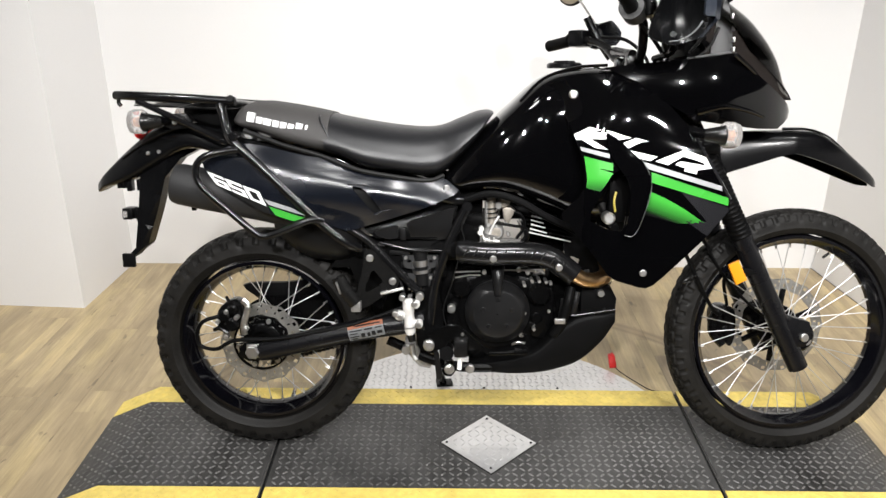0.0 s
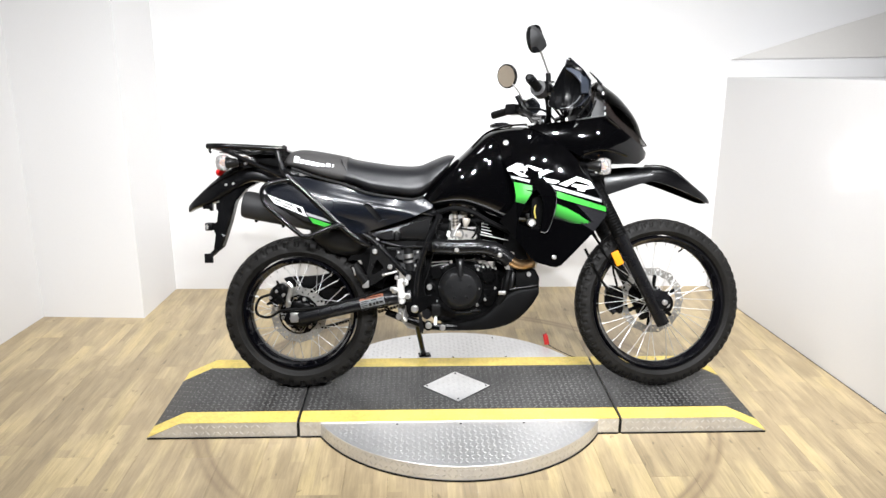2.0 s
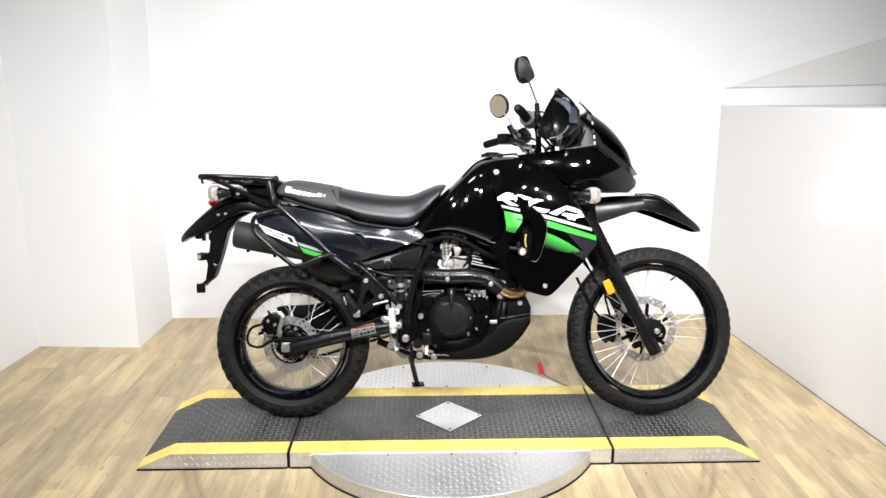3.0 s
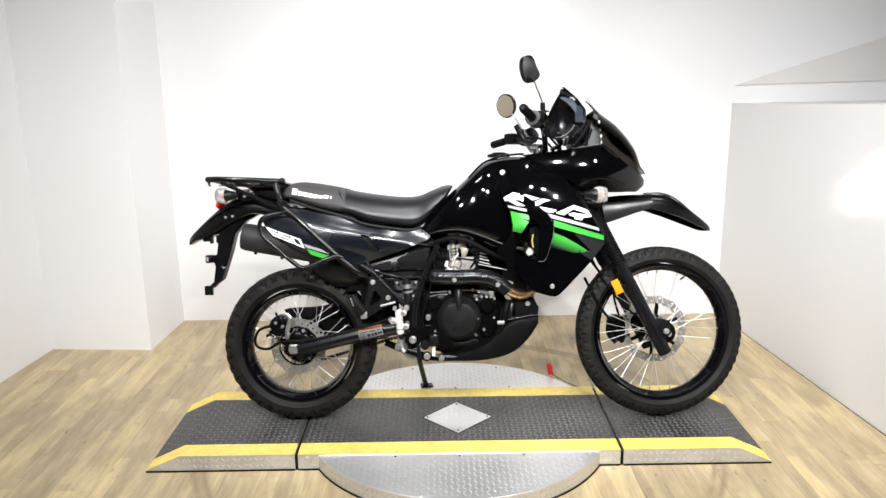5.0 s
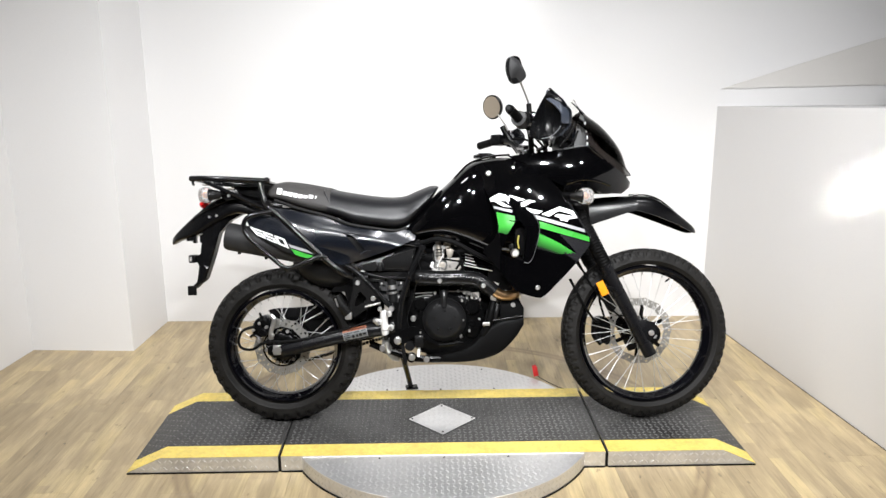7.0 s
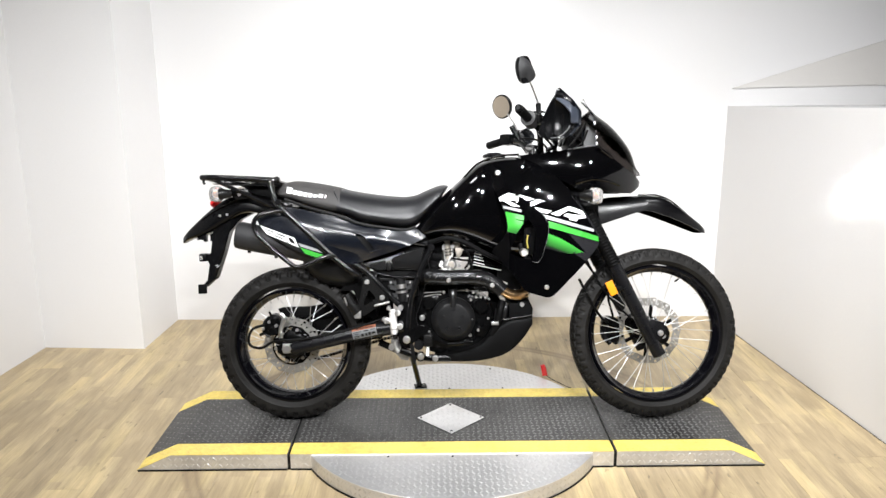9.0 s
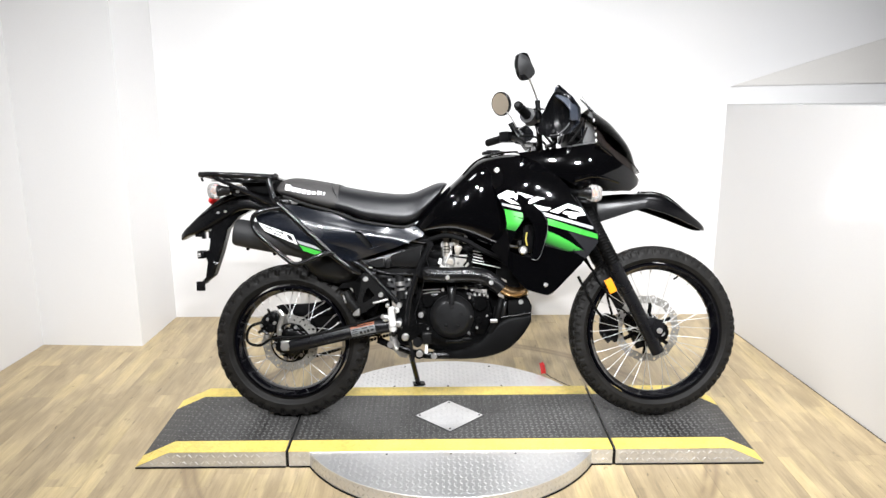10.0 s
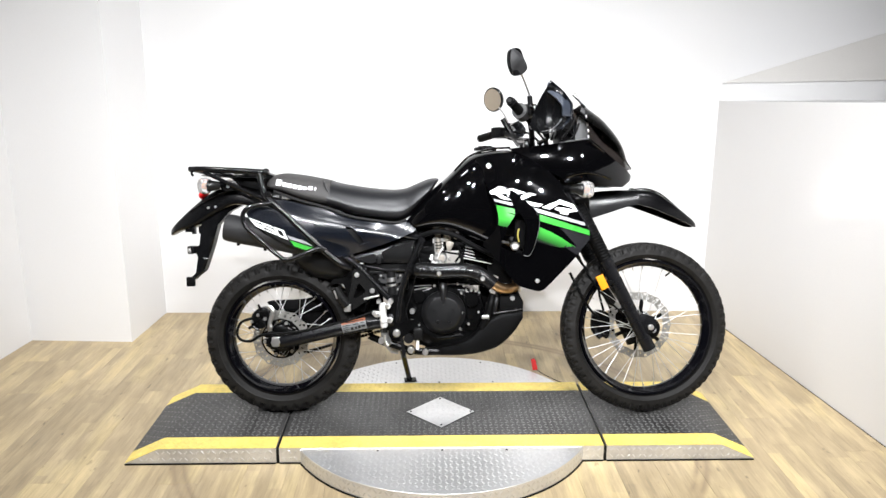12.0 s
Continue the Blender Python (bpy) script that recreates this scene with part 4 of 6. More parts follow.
    blade = [(0.903, 0.915), (0.936, 0.895), (0.994, 0.840), (1.017, 0.798), (1.006, 0.735), (0.990, 0.682), (0.974, 0.658), (0.953, 0.660), (0.962, 0.70), (0.968, 0.76), (0.958, 0.80), (0.930, 0.835), (0.914, 0.865)]
    part("air_scoop", panel(blade, lambda x, z: shroud_y(x, z) - 0.006 - 0.012 * ramp((x - 0.93) / 0.06) * ramp((0.92 - z) / 0.08), 0.010, (), 0.016, 1, 0.2, s), GLOSS, sh, "gloss black air scoop blade", sharp=40)
    rim = [(0.985, 0.858), (1.012, 0.806), (1.014, 0.765), (1.003, 0.722), (0.988, 0.678), (0.974, 0.660), (0.955, 0.662)]
    # thin lighter tube that draws the highlight along the scoop edge
    part("scoop_glint", tube([(x, s * (shroud_y(x, z) - 0.015), z) for x, z in rim], 0.0013, 8), GREYEDGE, sh, "highlight line drawn on the scoop edge")
    flat = lambda x, z: shroud_y(x, z) - 0.0012
    for nm, mt, poly in (
        ("grey_stripe", SILVER, [(0.846, 0.876), (0.916, 0.860), (0.916, 0.849), (0.849, 0.866)]),
        ("grey_stripe", SILVER, [(0.998, 0.841), (1.186, 0.783), (1.187, 0.771), (1.010, 0.823)]),
        ("green_stripe", FADE_BLOCK, [(0.856, 0.853), (0.924, 0.837), (0.925, 0.8185), (0.890, 0.8245), (0.925, 0.8135), (0.910, 0.789), (0.895, 0.768), (0.862, 0.776), (0.864, 0.80)]),
        ("green_stripe", GREEN, [(1.017, 0.816), (1.203, 0.754), (1.204, 0.735), (1.020, 0.790)]),
        ("green_flare", FADE_FLARE, [(1.016, 0.769), (1.060, 0.749), (1.100, 0.726), (1.150, 0.692), (1.085, 0.690), (1.004, 0.712)]),
        ("charcoal_patch", CHARCOAL, [(1.09, 0.768), (1.205, 0.731), (1.205, 0.722), (1.157, 0.660), (1.10, 0.70), (1.155, 0.696)]),
        ("emblem", WHITE, [(0.832, 0.905), (0.868, 0.924), (0.896, 0.917), (0.875, 0.911), (0.910, 0.911), (0.909, 0.895), (0.870, 0.895), (0.912, 0.870), (0.880, 0.874), (0.850, 0.893), (0.837, 0.892)]),
        ("emblem", WHITE, [(0.906, 0.917), (0.925, 0.912), (0.968, 0.898), (0.938, 0.893), (0.918, 0.900)]),
        ("emblem", WHITE, [(0.948, 0.886), (0.979, 0.898), (1.009, 0.890), (0.990, 0.887), (0.958, 0.872)]),
        ("emblem", WHITE, [(0.965, 0.868), (1.032, 0.853), (1.014, 0.843), (0.988, 0.848)]),
        ("emblem", WHITE, [(1.026, 0.842), (1.095, 0.870), (1.151, 0.850), (1.162, 0.826), (1.126, 0.821), (1.124, 0.812), (1.095, 0.818), (1.096, 0.826), (1.074, 0.834), (1.080, 0.840), (1.088, 0.842), (1.143, 0.833), (1.139, 0.839), (1.092, 0.854), (1.056, 0.833)]),
    ):
        part(nm, panel(poly, flat, 0.0008, (), 0.014, 0, 0.2, s), mt, sh)
    part("shroud_bolt", disc(1.009, 0.563, s * (shroud_y(1.009, 0.563) + 0.002), s * (shroud_y(1.009, 0.563) - 0.005), 0.009, 14, bevel=0.002), STEEL, sh, "bright screw head")
    part("shroud_bolt", disc(0.831, 1.002, s * -0.148, s * -0.162, 0.011, 14, bevel=0.003), STEEL, sh, "bright screw head")
    part("shroud_edge", tube([(1.120, s * (shroud_y(1.12, 0.90) - 0.0), 0.905), (1.160, s * shroud_y(1.16, 0.832), 0.832), (1.208, s * shroud_y(1.208, 0.75), 0.750)], 0.004, 8), CHARCOAL, sh)
rad = part("radiator", box((0.99, -0.14, 0.60), (1.03, 0.14, 0.86), 0.006), MATTE, bike, "black radiator behind the shrouds")
part("radiator_fan", box((0.93, -0.15, 0.68), (0.985, -0.06, 0.80), 0.01), MATTE, rad)
part("hose_clamp", disc(0.93, 0.692, -0.13, -0.165, 0.016, 16, bevel=0.004), ALU, rad, "silver hose clamp")
part("hose_clamp", disc(0.945, 0.668, -0.13, -0.17, 0.012, 12, bevel=0.003), CAST, rad)
part("wire", tube([(0.945, -0.16, 0.71), (0.94, -0.165, 0.735), (0.945, -0.16, 0.76)], 0.003, 8), BRASS, rad, "yellow wire")

cowl = part("fairing", loft([(0.905, 1.052, 1.060, 0.150), (0.96, 1.042, 1.066, 0.158), (1.04, 0.995, 1.072, 0.166), (1.12, 0.948, 1.080, 0.170), (1.20, 0.936, 1.090, 0.168), (1.28, 0.926, 1.040, 0.142), (1.345, 0.920, 0.998, 0.104), (1.380, 0.938, 0.972, 0.060), (1.394, 0.950, 0.964, 0.03)], 44, 5, 5.0, 0.05), GLOSS, bike, "gloss black half fairing")
NOSE = smooth_line([Vector(p) for p in ((0.895, 0.166, 0), (0.96, 0.173, 0), (1.04, 0.182, 0), (1.12, 0.188, 0), (1.205, 0.186, 0), (1.29, 0.160, 0), (1.35, 0.122, 0), (1.388, 0.080, 0), (1.412, 0.036, 0))], 6)


def fairing_y(x, z):
    """The fairing's outer face, narrowing to the nose and tucked in below a slanting crease."""
    k = max(i for i in range(len(NOSE) - 1) if i == 0 or NOSE[i].x <= x)
    a, b = NOSE[k], NOSE[k + 1]
    w = a.y + (b.y - a.y) * (x - a.x) / (b.x - a.x)
    low = 0.968 - 0.16 * max(0.0, x - 1.20) - z
    return -(w - (6.0 * low * low if low > 0 else 0.0) * ramp((x - 1.02) / 0.1) - 1.7 * max(0.0, z - 0.985) ** 2)


SKIN = [(0.905, 1.066), (0.98, 1.074), (1.06, 1.081), (1.14, 1.090), (1.211, 1.099), (1.25, 1.068), (1.285, 1.042), (1.330, 1.010), (1.385, 0.974), (1.401, 0.958), (1.392, 0.938), (1.352, 0.914), (1.29, 0.916), (1.21, 0.926), (1.13, 0.938), (1.06, 0.976), (0.985, 1.030)]
for s in (1, -1):
    part("fairing_skin", panel(SKIN, fairing_y, 0.006, (), 0.016, 0, 0.2, s), GLOSS, cowl, "gloss black fairing side", sharp=45)
part("fairing_edge", tube([(1.211, -0.182, 1.094), (1.25, -0.168, 1.066), (1.279, -0.152, 1.044), (1.329, -0.118, 1.008), (1.385, -0.062, 0.970)], (0.006, 0.003), 10), GLOSS, cowl)
part("fairing_crease", tube([(1.125, -0.190, 0.958), (1.19, -0.190, 0.972), (1.25, -0.178, 0.962), (1.30, -0.158, 0.945)], (0.009, 0.003), 10), GLOSS, cowl)


def screen_mesh(lo, hi, thick, nu=18, nv=20):
    """The curved windscreen between two fractions of its height."""
    spine = smooth_line([Vector((1.403, 0, 0.985)), Vector((1.372, 0, 1.085)), Vector((1.300, 0, 1.178)), Vector((1.218, 0, 1.247)), Vector((1.168, 0, 1.330))], 12)
    bm = bmesh.new()
    rows = []
    for i in range(nu + 1):
        f = lo + (hi - lo) * i / nu
        q = f * (len(spine) - 1)
        k = min(int(q), len(spine) - 2)
        c = spine[k].lerp(spine[k + 1], q - k)
        hw = 0.06 + 0.125 * ramp(f / 0.42) - 0.045 * ramp((f - 0.55) / 0.45)
        back = 0.135 * ramp(f / 0.4) * (1 - 0.72 * f)
        row = []
        for s in (0, 1):
            for j in range(nv + 1):
                v = -1 + 2 * j / nv
                row.append(bm.verts.new((c.x - back * v * v - s * thick, hw * v * (1 - 0.02 * s), c.z - 0.055 * f * v * v - s * thick * 0.5)))
        rows.append(row)
    w = nv + 1
    for a, b in zip(rows, rows[1:]):
        for j in range(nv):
            bm.faces.new((a[j], a[j + 1], b[j + 1], b[j]))
            bm.faces.new((a[w + j + 1], a[w + j], b[w + j], b[w + j + 1]))
        bm.faces.new((a[0], b[0], b[w], a[w]))
        bm.faces.new((a[nv], a[w + nv], b[w + nv], b[nv]))
    for r in (rows[0], rows[-1]):
        for j in range(nv):
            bm.faces.new((r[j], r[j + 1], r[w + j + 1], r[w + j]))
    return bm


part("windscreen", screen_mesh(0.0, 0.76, 0.003), SMOKE, cowl, "smoked curved windscreen")
part("windscreen_lip", screen_mesh(0.765, 0.90, 0.003), glassy("clear_screen", (0.94, 0.94, 0.93), 0.03, 1.0, 1.03), cowl, "clear windscreen top")
part("inner_cowl", panel([(1.162, 1.084), (1.213, 1.098), (1.207, 1.165), (1.197, 1.222), (1.190, 1.224), (1.175, 1.175), (1.167, 1.13)], lambda x, z: -0.160 + 0.3 * (1.19 - x) + 0.012 * math.cos((x - 1.19) / 0.03), 0.004, (), 0.010, 1), SATIN, cowl, "dark grey inner fairing wing")
part("inner_cowl", panel([(1.172, 1.085), (1.215, 1.10), (1.232, 1.165), (1.205, 1.225), (1.197, 1.20), (1.184, 1.15)], lambda x, z: -0.150, 0.006, (), 0.02, 1, 0.22, -1), COVER, cowl)
for x, z in ((1.202, 1.184), (1.207, 1.156), (1.209, 1.130), (1.210, 1.107)):
    part("screen_screw", box((x - 0.002, -0.176, z - 0.006), (x + 0.002, -0.160, z + 0.006), 0.0015), STEEL, cowl, "pale screen fixing")
for pts in ([(1.110, -0.150, 1.100), (1.147, -0.152, 1.145), (1.170, -0.152, 1.190)], [(1.125, -0.150, 1.085), (1.158, -0.152, 1.113), (1.178, -0.152, 1.16)]):
    part("screen_stay", tube(pts, 0.004, 8), BRACKET, cowl, "grey screen stay")
for s in (-1, 1):
    part("screen_edge", tube([(1.198, s * 0.166, 1.218), (1.178, s * 0.164, 1.240), (1.152, s * 0.160, 1.266)], (0.006, 0.0018), 8), PLASTIC, cowl, "dark upper edge of the screen")
    part("cowl_ledge", tube([(1.10, s * 0.168, 1.086), (1.16, s * 0.172, 1.094), (1.206, s * 0.172, 1.100)], 0.0028, 8), GREYEDGE, cowl, "pale ledge")
dash = part("instrument_pod", box((1.11, -0.10, 1.09), (1.17, 0.10, 1.185), 0.018), MATTE, bike, "black instrument pod behind the windscreen")
for y in (-0.05, 0.05):
    part("gauge", tube([(1.112, y, 1.145), (1.104, y, 1.147)], 0.038, 24), INK, dash)
part("pod_bracket", tube([(1.13, -0.10, 1.14), (1.16, -0.13, 1.12), (1.18, -0.14, 1.09)], 0.007, 8), CAST, dash)


def indicator(at, way, stem, label):
    """A squarish faceted lens that looks forward or back (way) and a little outward, on a tapered housing."""
    x, y, z = at
    out = math.copysign(1.1, y)
    bm = bmesh.new()
    rings = []
    for dx, k in ((-0.020, 0.86), (-0.014, 1.0), (0.004, 1.0), (0.016, 0.86), (0.021, 0.55)):
        ring = []
        for q in range(16):
            a = 2 * math.pi * (q + 0.5) / 16
            c, d = math.cos(a), math.sin(a)
            f = (abs(c) ** 2.6 + abs(d) ** 2.6) ** (-1 / 2.6)
            n = Vector((way, out, 0)).normalized()
            side = Vector((-n.y, n.x, 0))
            ring.append(bm.verts.new(Vector((x, y, z)) + n * dx + side * (0.027 * k * f * c) + Vector((0, 0, 0.031 * k * f * d))))
        rings.append(ring)
    for p, r in zip(rings, rings[1:]):
        for q in range(16):
            bm.faces.new((p[q], p[(q + 1) % 16], r[(q + 1) % 16], r[q]))
    bm.faces.new(rings[0])
    bm.faces.new(rings[-1])
    ob = part("turn_signal", bm, LENS, bike, label, sharp=15)
    part("bulb", ellipsoid((x - way * 0.004, y - math.copysign(0.018, -y) * 0.3, z), (0.010, 0.018, 0.013), 12), BULB, ob, "amber bulb")
    part("housing", tube([(x - way * 0.018, y, z), (x - way * 0.030, y, z), (x - way * 0.055, y + math.copysign(0.012, -y), z)], (0.026, 0.015), 14), BRACKET, ob)
    part("stalk", tube([(x - way * 0.045, y + math.copysign(0.006, -y), z), stem], 0.012, 12), PLASTIC, ob, "black rubber stalk")
    return ob


for s in (-1, 1):
    indicator((1.190, s * 0.255, 0.907), 1, (1.10, s * 0.165, 0.915), "clear-lens front turn signal on a black stalk")
    indicator((-0.257, s * 0.168, 0.938), -1, (-0.185, s * 0.10, 0.944), "clear-lens rear turn signal on a black stalk")

# ---- handlebar ----
bar = part("handlebar", tube([(0.900, -0.365, 1.219), (0.945, -0.265, 1.192), (0.985, -0.195, 1.165), (1.000, -0.125, 1.105), (1.002, -0.06, 1.085), (0.995, 0.06, 1.08), (0.985, 0.125, 1.095), (0.955, 0.195, 1.14), (0.895, 0.27, 1.155), (0.828, 0.365, 1.143)], 0.0115, 14), BRACKET, bike, "worn black steel handlebar")
part("grip", tube([(0.898, -0.368, 1.220), (0.938, -0.280, 1.196)], 0.017, 16), MATTE, bar, "black rubber grip")
part("bar_end", tube([(0.893, -0.380, 1.223), (0.899, -0.366, 1.2195)], 0.014, 14), CAST, bar)
part("bar_end_hole", tube([(0.8915, -0.3835, 1.2236), (0.893, -0.380, 1.223)], 0.0075, 12), INK, bar)
part("throttle_housing", tube([(0.936, -0.285, 1.197), (0.955, -0.245, 1.186)], 0.029, 18), SATIN, bar, "grey plastic throttle housing")
part("grip", tube([(0.825, 0.370, 1.142), (0.878, 0.295, 1.153)], 0.017, 16), MATTE, bar, "black rubber grip")
part("switch_housing", box((-0.025, -0.035, -0.024), (0.025, 0.035, 0.024), 0.008, pose(0.905, 0.262, 1.158, 0, 0, -35)), PLASTIC, bar)
part("riser", box((0.975, -0.075, 1.05), (1.02, -0.04, 1.10), 0.006), CAST, bar)
part("riser", box((0.970, 0.04, 1.045), (1.015, 0.075, 1.095), 0.006), CAST, bar)
part("crossbar_pad", tube([(0.99, -0.07, 1.10), (0.975, 0.10, 1.115)], 0.012, 12), CAST, bar)
part("brake_lever", tube([(0.975, -0.22, 1.185), (0.990, -0.26, 1.19), (0.985, -0.31, 1.198), (0.965, -0.36, 1.205)], 0.007, 10, flat=0.6), CAST, bar)
part("clutch_lever", tube([(0.945, 0.23, 1.165), (0.935, 0.28, 1.175), (0.905, 0.33, 1.175), (0.88, 0.37, 1.17)], 0.007, 10, flat=0.6), CAST, bar)
part("clutch_perch", tube([(0.915, 0.215, 1.215), (0.945, 0.215, 1.16), (0.985, 0.20, 1.10)], 0.012, 10), CAST, bar)
part("brake_reservoir", box((0.955, -0.255, 1.185), (1.005, -0.205, 1.225), 0.008), CAST, bar, "black brake fluid reservoir")
for x, z, r in ((0.984, 1.197, 0.010), (1.000, 1.186, 0.013), (1.021, 1.194, 0.012), (1.002, 1.168, 0.008)):
    part("perch_lug", disc(x, z, -0.235, -0.265, r, 12, bevel=0.003), PALE if r < 0.012 else STEEL, bar, "bright lever perch")
part("perch_bar", tube([(0.975, -0.25, 1.18), (1.000, -0.255, 1.18), (1.03, -0.255, 1.188)], 0.007, 8), PALE, bar)
part("reservoir_screw", disc(0.995, 1.205, -0.255, -0.268, 0.012, 14, bevel=0.003), ALU, bar, "bright pivot screw")
part("throttle_cable", tube([(0.96, -0.235, 1.175), (1.02, -0.19, 1.12), (1.05, -0.13, 1.09), (1.05, -0.06, 1.06)], 0.005, 8), MATTE, bar)
part("brake_line", tube([(0.99, -0.23, 1.185), (1.03, -0.20, 1.13), (1.055, -0.16, 1.09), (1.06, -0.08, 1.05)], 0.005, 8), MATTE, bar)
part("clutch_cable", tube([(0.95, 0.22, 1.16), (1.02, 0.18, 1.15), (1.06, 0.10, 1.10), (1.06, 0.03, 1.05)], 0.005, 8), MATTE, bar)

GUARD = [(1.048, 1.298), (1.094, 1.257), (1.124, 1.216), (1.122, 1.166), (1.086, 1.126), (1.030, 1.108), (0.966, 1.128), (0.982, 1.185), (1.018, 1.255)]
for s, shift in ((1, 0.0), (-1, -0.07)):
    pts = [(x, z) for x, z in GUARD] if s > 0 else [(0.968 + (x - 1.05) * 0.36, 1.165 + (z - 1.2) * 0.40) for x, z in GUARD]
    gd = part("knuckle_guard", panel(pts, lambda x, z: -0.335 + 0.9 * max(0.0, x + (0.10 if s < 0 else 0) - 1.09) + 2.5 * (z - 1.2) ** 2 + 0.05 * max(0.0, 1 - ((x - 1.042) / 0.055) ** 2 - ((z - 1.185) / 0.085) ** 2), 0.012, (), 0.012, 1, 0.16, s), PLASTIC, bar, "black plastic knuckle guard", sharp=30)
    if s > 0:
        rimb = [(1.042, 1.300), (1.090, 1.254), (1.120, 1.216), (1.122, 1.172), (1.084, 1.170), (1.084, 1.206), (1.062, 1.237), (1.032, 1.262), (1.036, 1.285)]
        part("guard_rim", panel(rimb, lambda x, z: -0.350 + 0.9 * max(0.0, x - 1.085) + 2.5 * (z - 1.2) ** 2 + 0.35 * max(0.0, z - 1.2), 0.012, (), 0.012, 1, 0.12, 1), GUARDSHEEN, gd, "satin guard rim with a blue-grey sheen in its colour", sharp=30)
        # thin lighter tube that draws the glint under the guard
        part("guard_glint", tube([(1.012, -0.337, 1.117), (1.042, -0.340, 1.122), (1.068, -0.341, 1.141), (1.082, -0.342, 1.160)], (0.0012, 0.0022), 8), GREYEDGE, gd, "glint line drawn on the guard lip")
    wrap = [(x, z) for x, z in pts[0:5]]
    bmw = bmesh.new()
    rows = [[bmw.verts.new((x + dx, s * y, z)) for y, dx in ((-0.33, 0.0), (-0.26, 0.014), (-0.20, 0.018), (-0.20, 0.010), (-0.26, 0.006), (-0.322, -0.008))] for x, z in wrap]
    for a, b in zip(rows, rows[1:]):
        for k in range(6):
            bmw.faces.new((a[k], a[(k + 1) % 6], b[(k + 1) % 6], b[k]))
    bmw.faces.new(rows[0])
    bmw.faces.new(rows[-1][::-1])
    part("guard_front", bmw, COVER, gd, "glossy black guard front", sharp=40)
    part("guard_bracket", tube([(1.03 + shift, s * -0.30, 1.135 - (0.06 if s < 0 else 0)), (1.045 + shift, s * -0.24, 1.10 - (0.05 if s < 0 else 0)), (1.02 + shift, s * -0.17, 1.085 - (0.02 if s < 0 else 0))], 0.008, 8), CAST, gd)


def mirror(centre, facing, rx, rz, stem, label):
    turn = Vector(facing).normalized().to_track_quat("Y", "Z").to_matrix().to_4x4()
    bm = bmesh.new()
    prof = [(0.0075, 0.90), (0.0075, 0.98), (0.003, 1.03), (0.0, 1.03), (-0.010, 1.0), (-0.022, 0.80), (-0.030, 0.45), (-0.032, 0.02)]
    n = 28
    rings = [[bm.verts.new((rx * r * math.cos(2 * math.pi * k / n), y, rz * r * math.sin(2 * math.pi * k / n))) for k in range(n)] for y, r in prof]
    for a, b in zip(rings, rings[1:]):
        for k in range(n):
            bm.faces.new((a[k], a[(k + 1) % n], b[(k + 1) % n], b[k]))
    bm.faces.new(rings[0])
    bm.faces.new(rings[-1])
    ob = part("mirror", bm, PLASTIC, bar, label, m=Matrix.Translation(centre) @ turn)
    part("mirror_glass", disc(0, 0, 0.0035, 0.0055, 1.0, 28), MIRROR, ob, "round mirror glass", m=Matrix.Diagonal((rx * 0.905, 1, rz * 0.905, 1)) @ Matrix.Translation((0, 0.003, 0)))
    part("mirror_stem", tube(stem, 0.0035, 10), STEEL, bar, "thin steel mirror stem")
    part("stem_boot", tube([stem[-1], Vector(stem[-1]) + Vector((0.004, 0.0, -0.07))], 0.0095, 12), MATTE, bar)
    return ob


# the other mirror shows its back: an angular shell with a slanted ridge
BACKSHELL = [(-0.030, 0.042), (-0.008, 0.050), (0.011, 0.047), (0.024, 0.027), (0.026, 0.008), (0.044, -0.010), (0.031, -0.034), (0.004, -0.051), (-0.020, -0.044), (-0.036, -0.010), (-0.037, 0.020)]


def shell_y(x, z):
    side = (x + 0.004) * 0.64 + (z - 0.014) * 0.77
    hollow = 0.010 * math.exp(-((x + 0.004) / 0.016) ** 2) * ramp((0.01 - z) / 0.05)
    edge = (x / 0.046) ** 2 + (z / 0.056) ** 2
    return -0.036 + (0.55 * side if side > 0 else -0.16 * side) + hollow + 0.014 * min(1.2, edge)


at = Matrix.Translation((0.915, -0.345, 1.360)) @ Vector((-0.55, 0.83, 0.0)).normalized().to_track_quat("Y", "Z").to_matrix().to_4x4()
back = part("mirror", panel(BACKSHELL, shell_y, 0.004, (), 0.007, 1, 0.24), MUFFLER, bar, "angular black mirror seen from its back", m=at, sharp=24)
part("mirror_frame", slab([(x * 0.99, z * 0.99) for x, z in rounded(BACKSHELL, 1, 0.24)], -0.018, 0.002, 0.002), PLASTIC, back)
part("mirror_glass", slab([(x * 0.90, z * 0.92) for x, z in rounded(BACKSHELL, 1, 0.24)], 0.002, 0.0035, 0.0), MIRROR, back, "mirror glass")
part("mirror_stem", tube([(0.934, -0.335, 1.334), (0.956, -0.308, 1.290), (0.975, -0.28, 1.249)], 0.0035, 10), STEEL, bar, "thin steel mirror stem")
part("stem_boot", tube([(0.975, -0.28, 1.249), (0.979, -0.28, 1.179)], 0.0095, 12), MATTE, bar)
mirror((0.886, 0.36, 1.314), (-0.58, -0.80, -0.16), 0.048, 0.053, [(0.905, 0.35, 1.285), (0.93, 0.31, 1.24), (0.945, 0.26, 1.20)], "round mirror with black rim")

# ---- seat ----
REST = [(-0.034, 0.930, 0.952, 0.095), (-0.015, 0.917, 0.976, 0.120), (0.03, 0.903, 0.987, 0.128), (0.10, 0.876, 0.979, 0.134), (0.17, 0.857, 0.966, 0.138), (0.215, 0.850, 0.956, 0.139)]
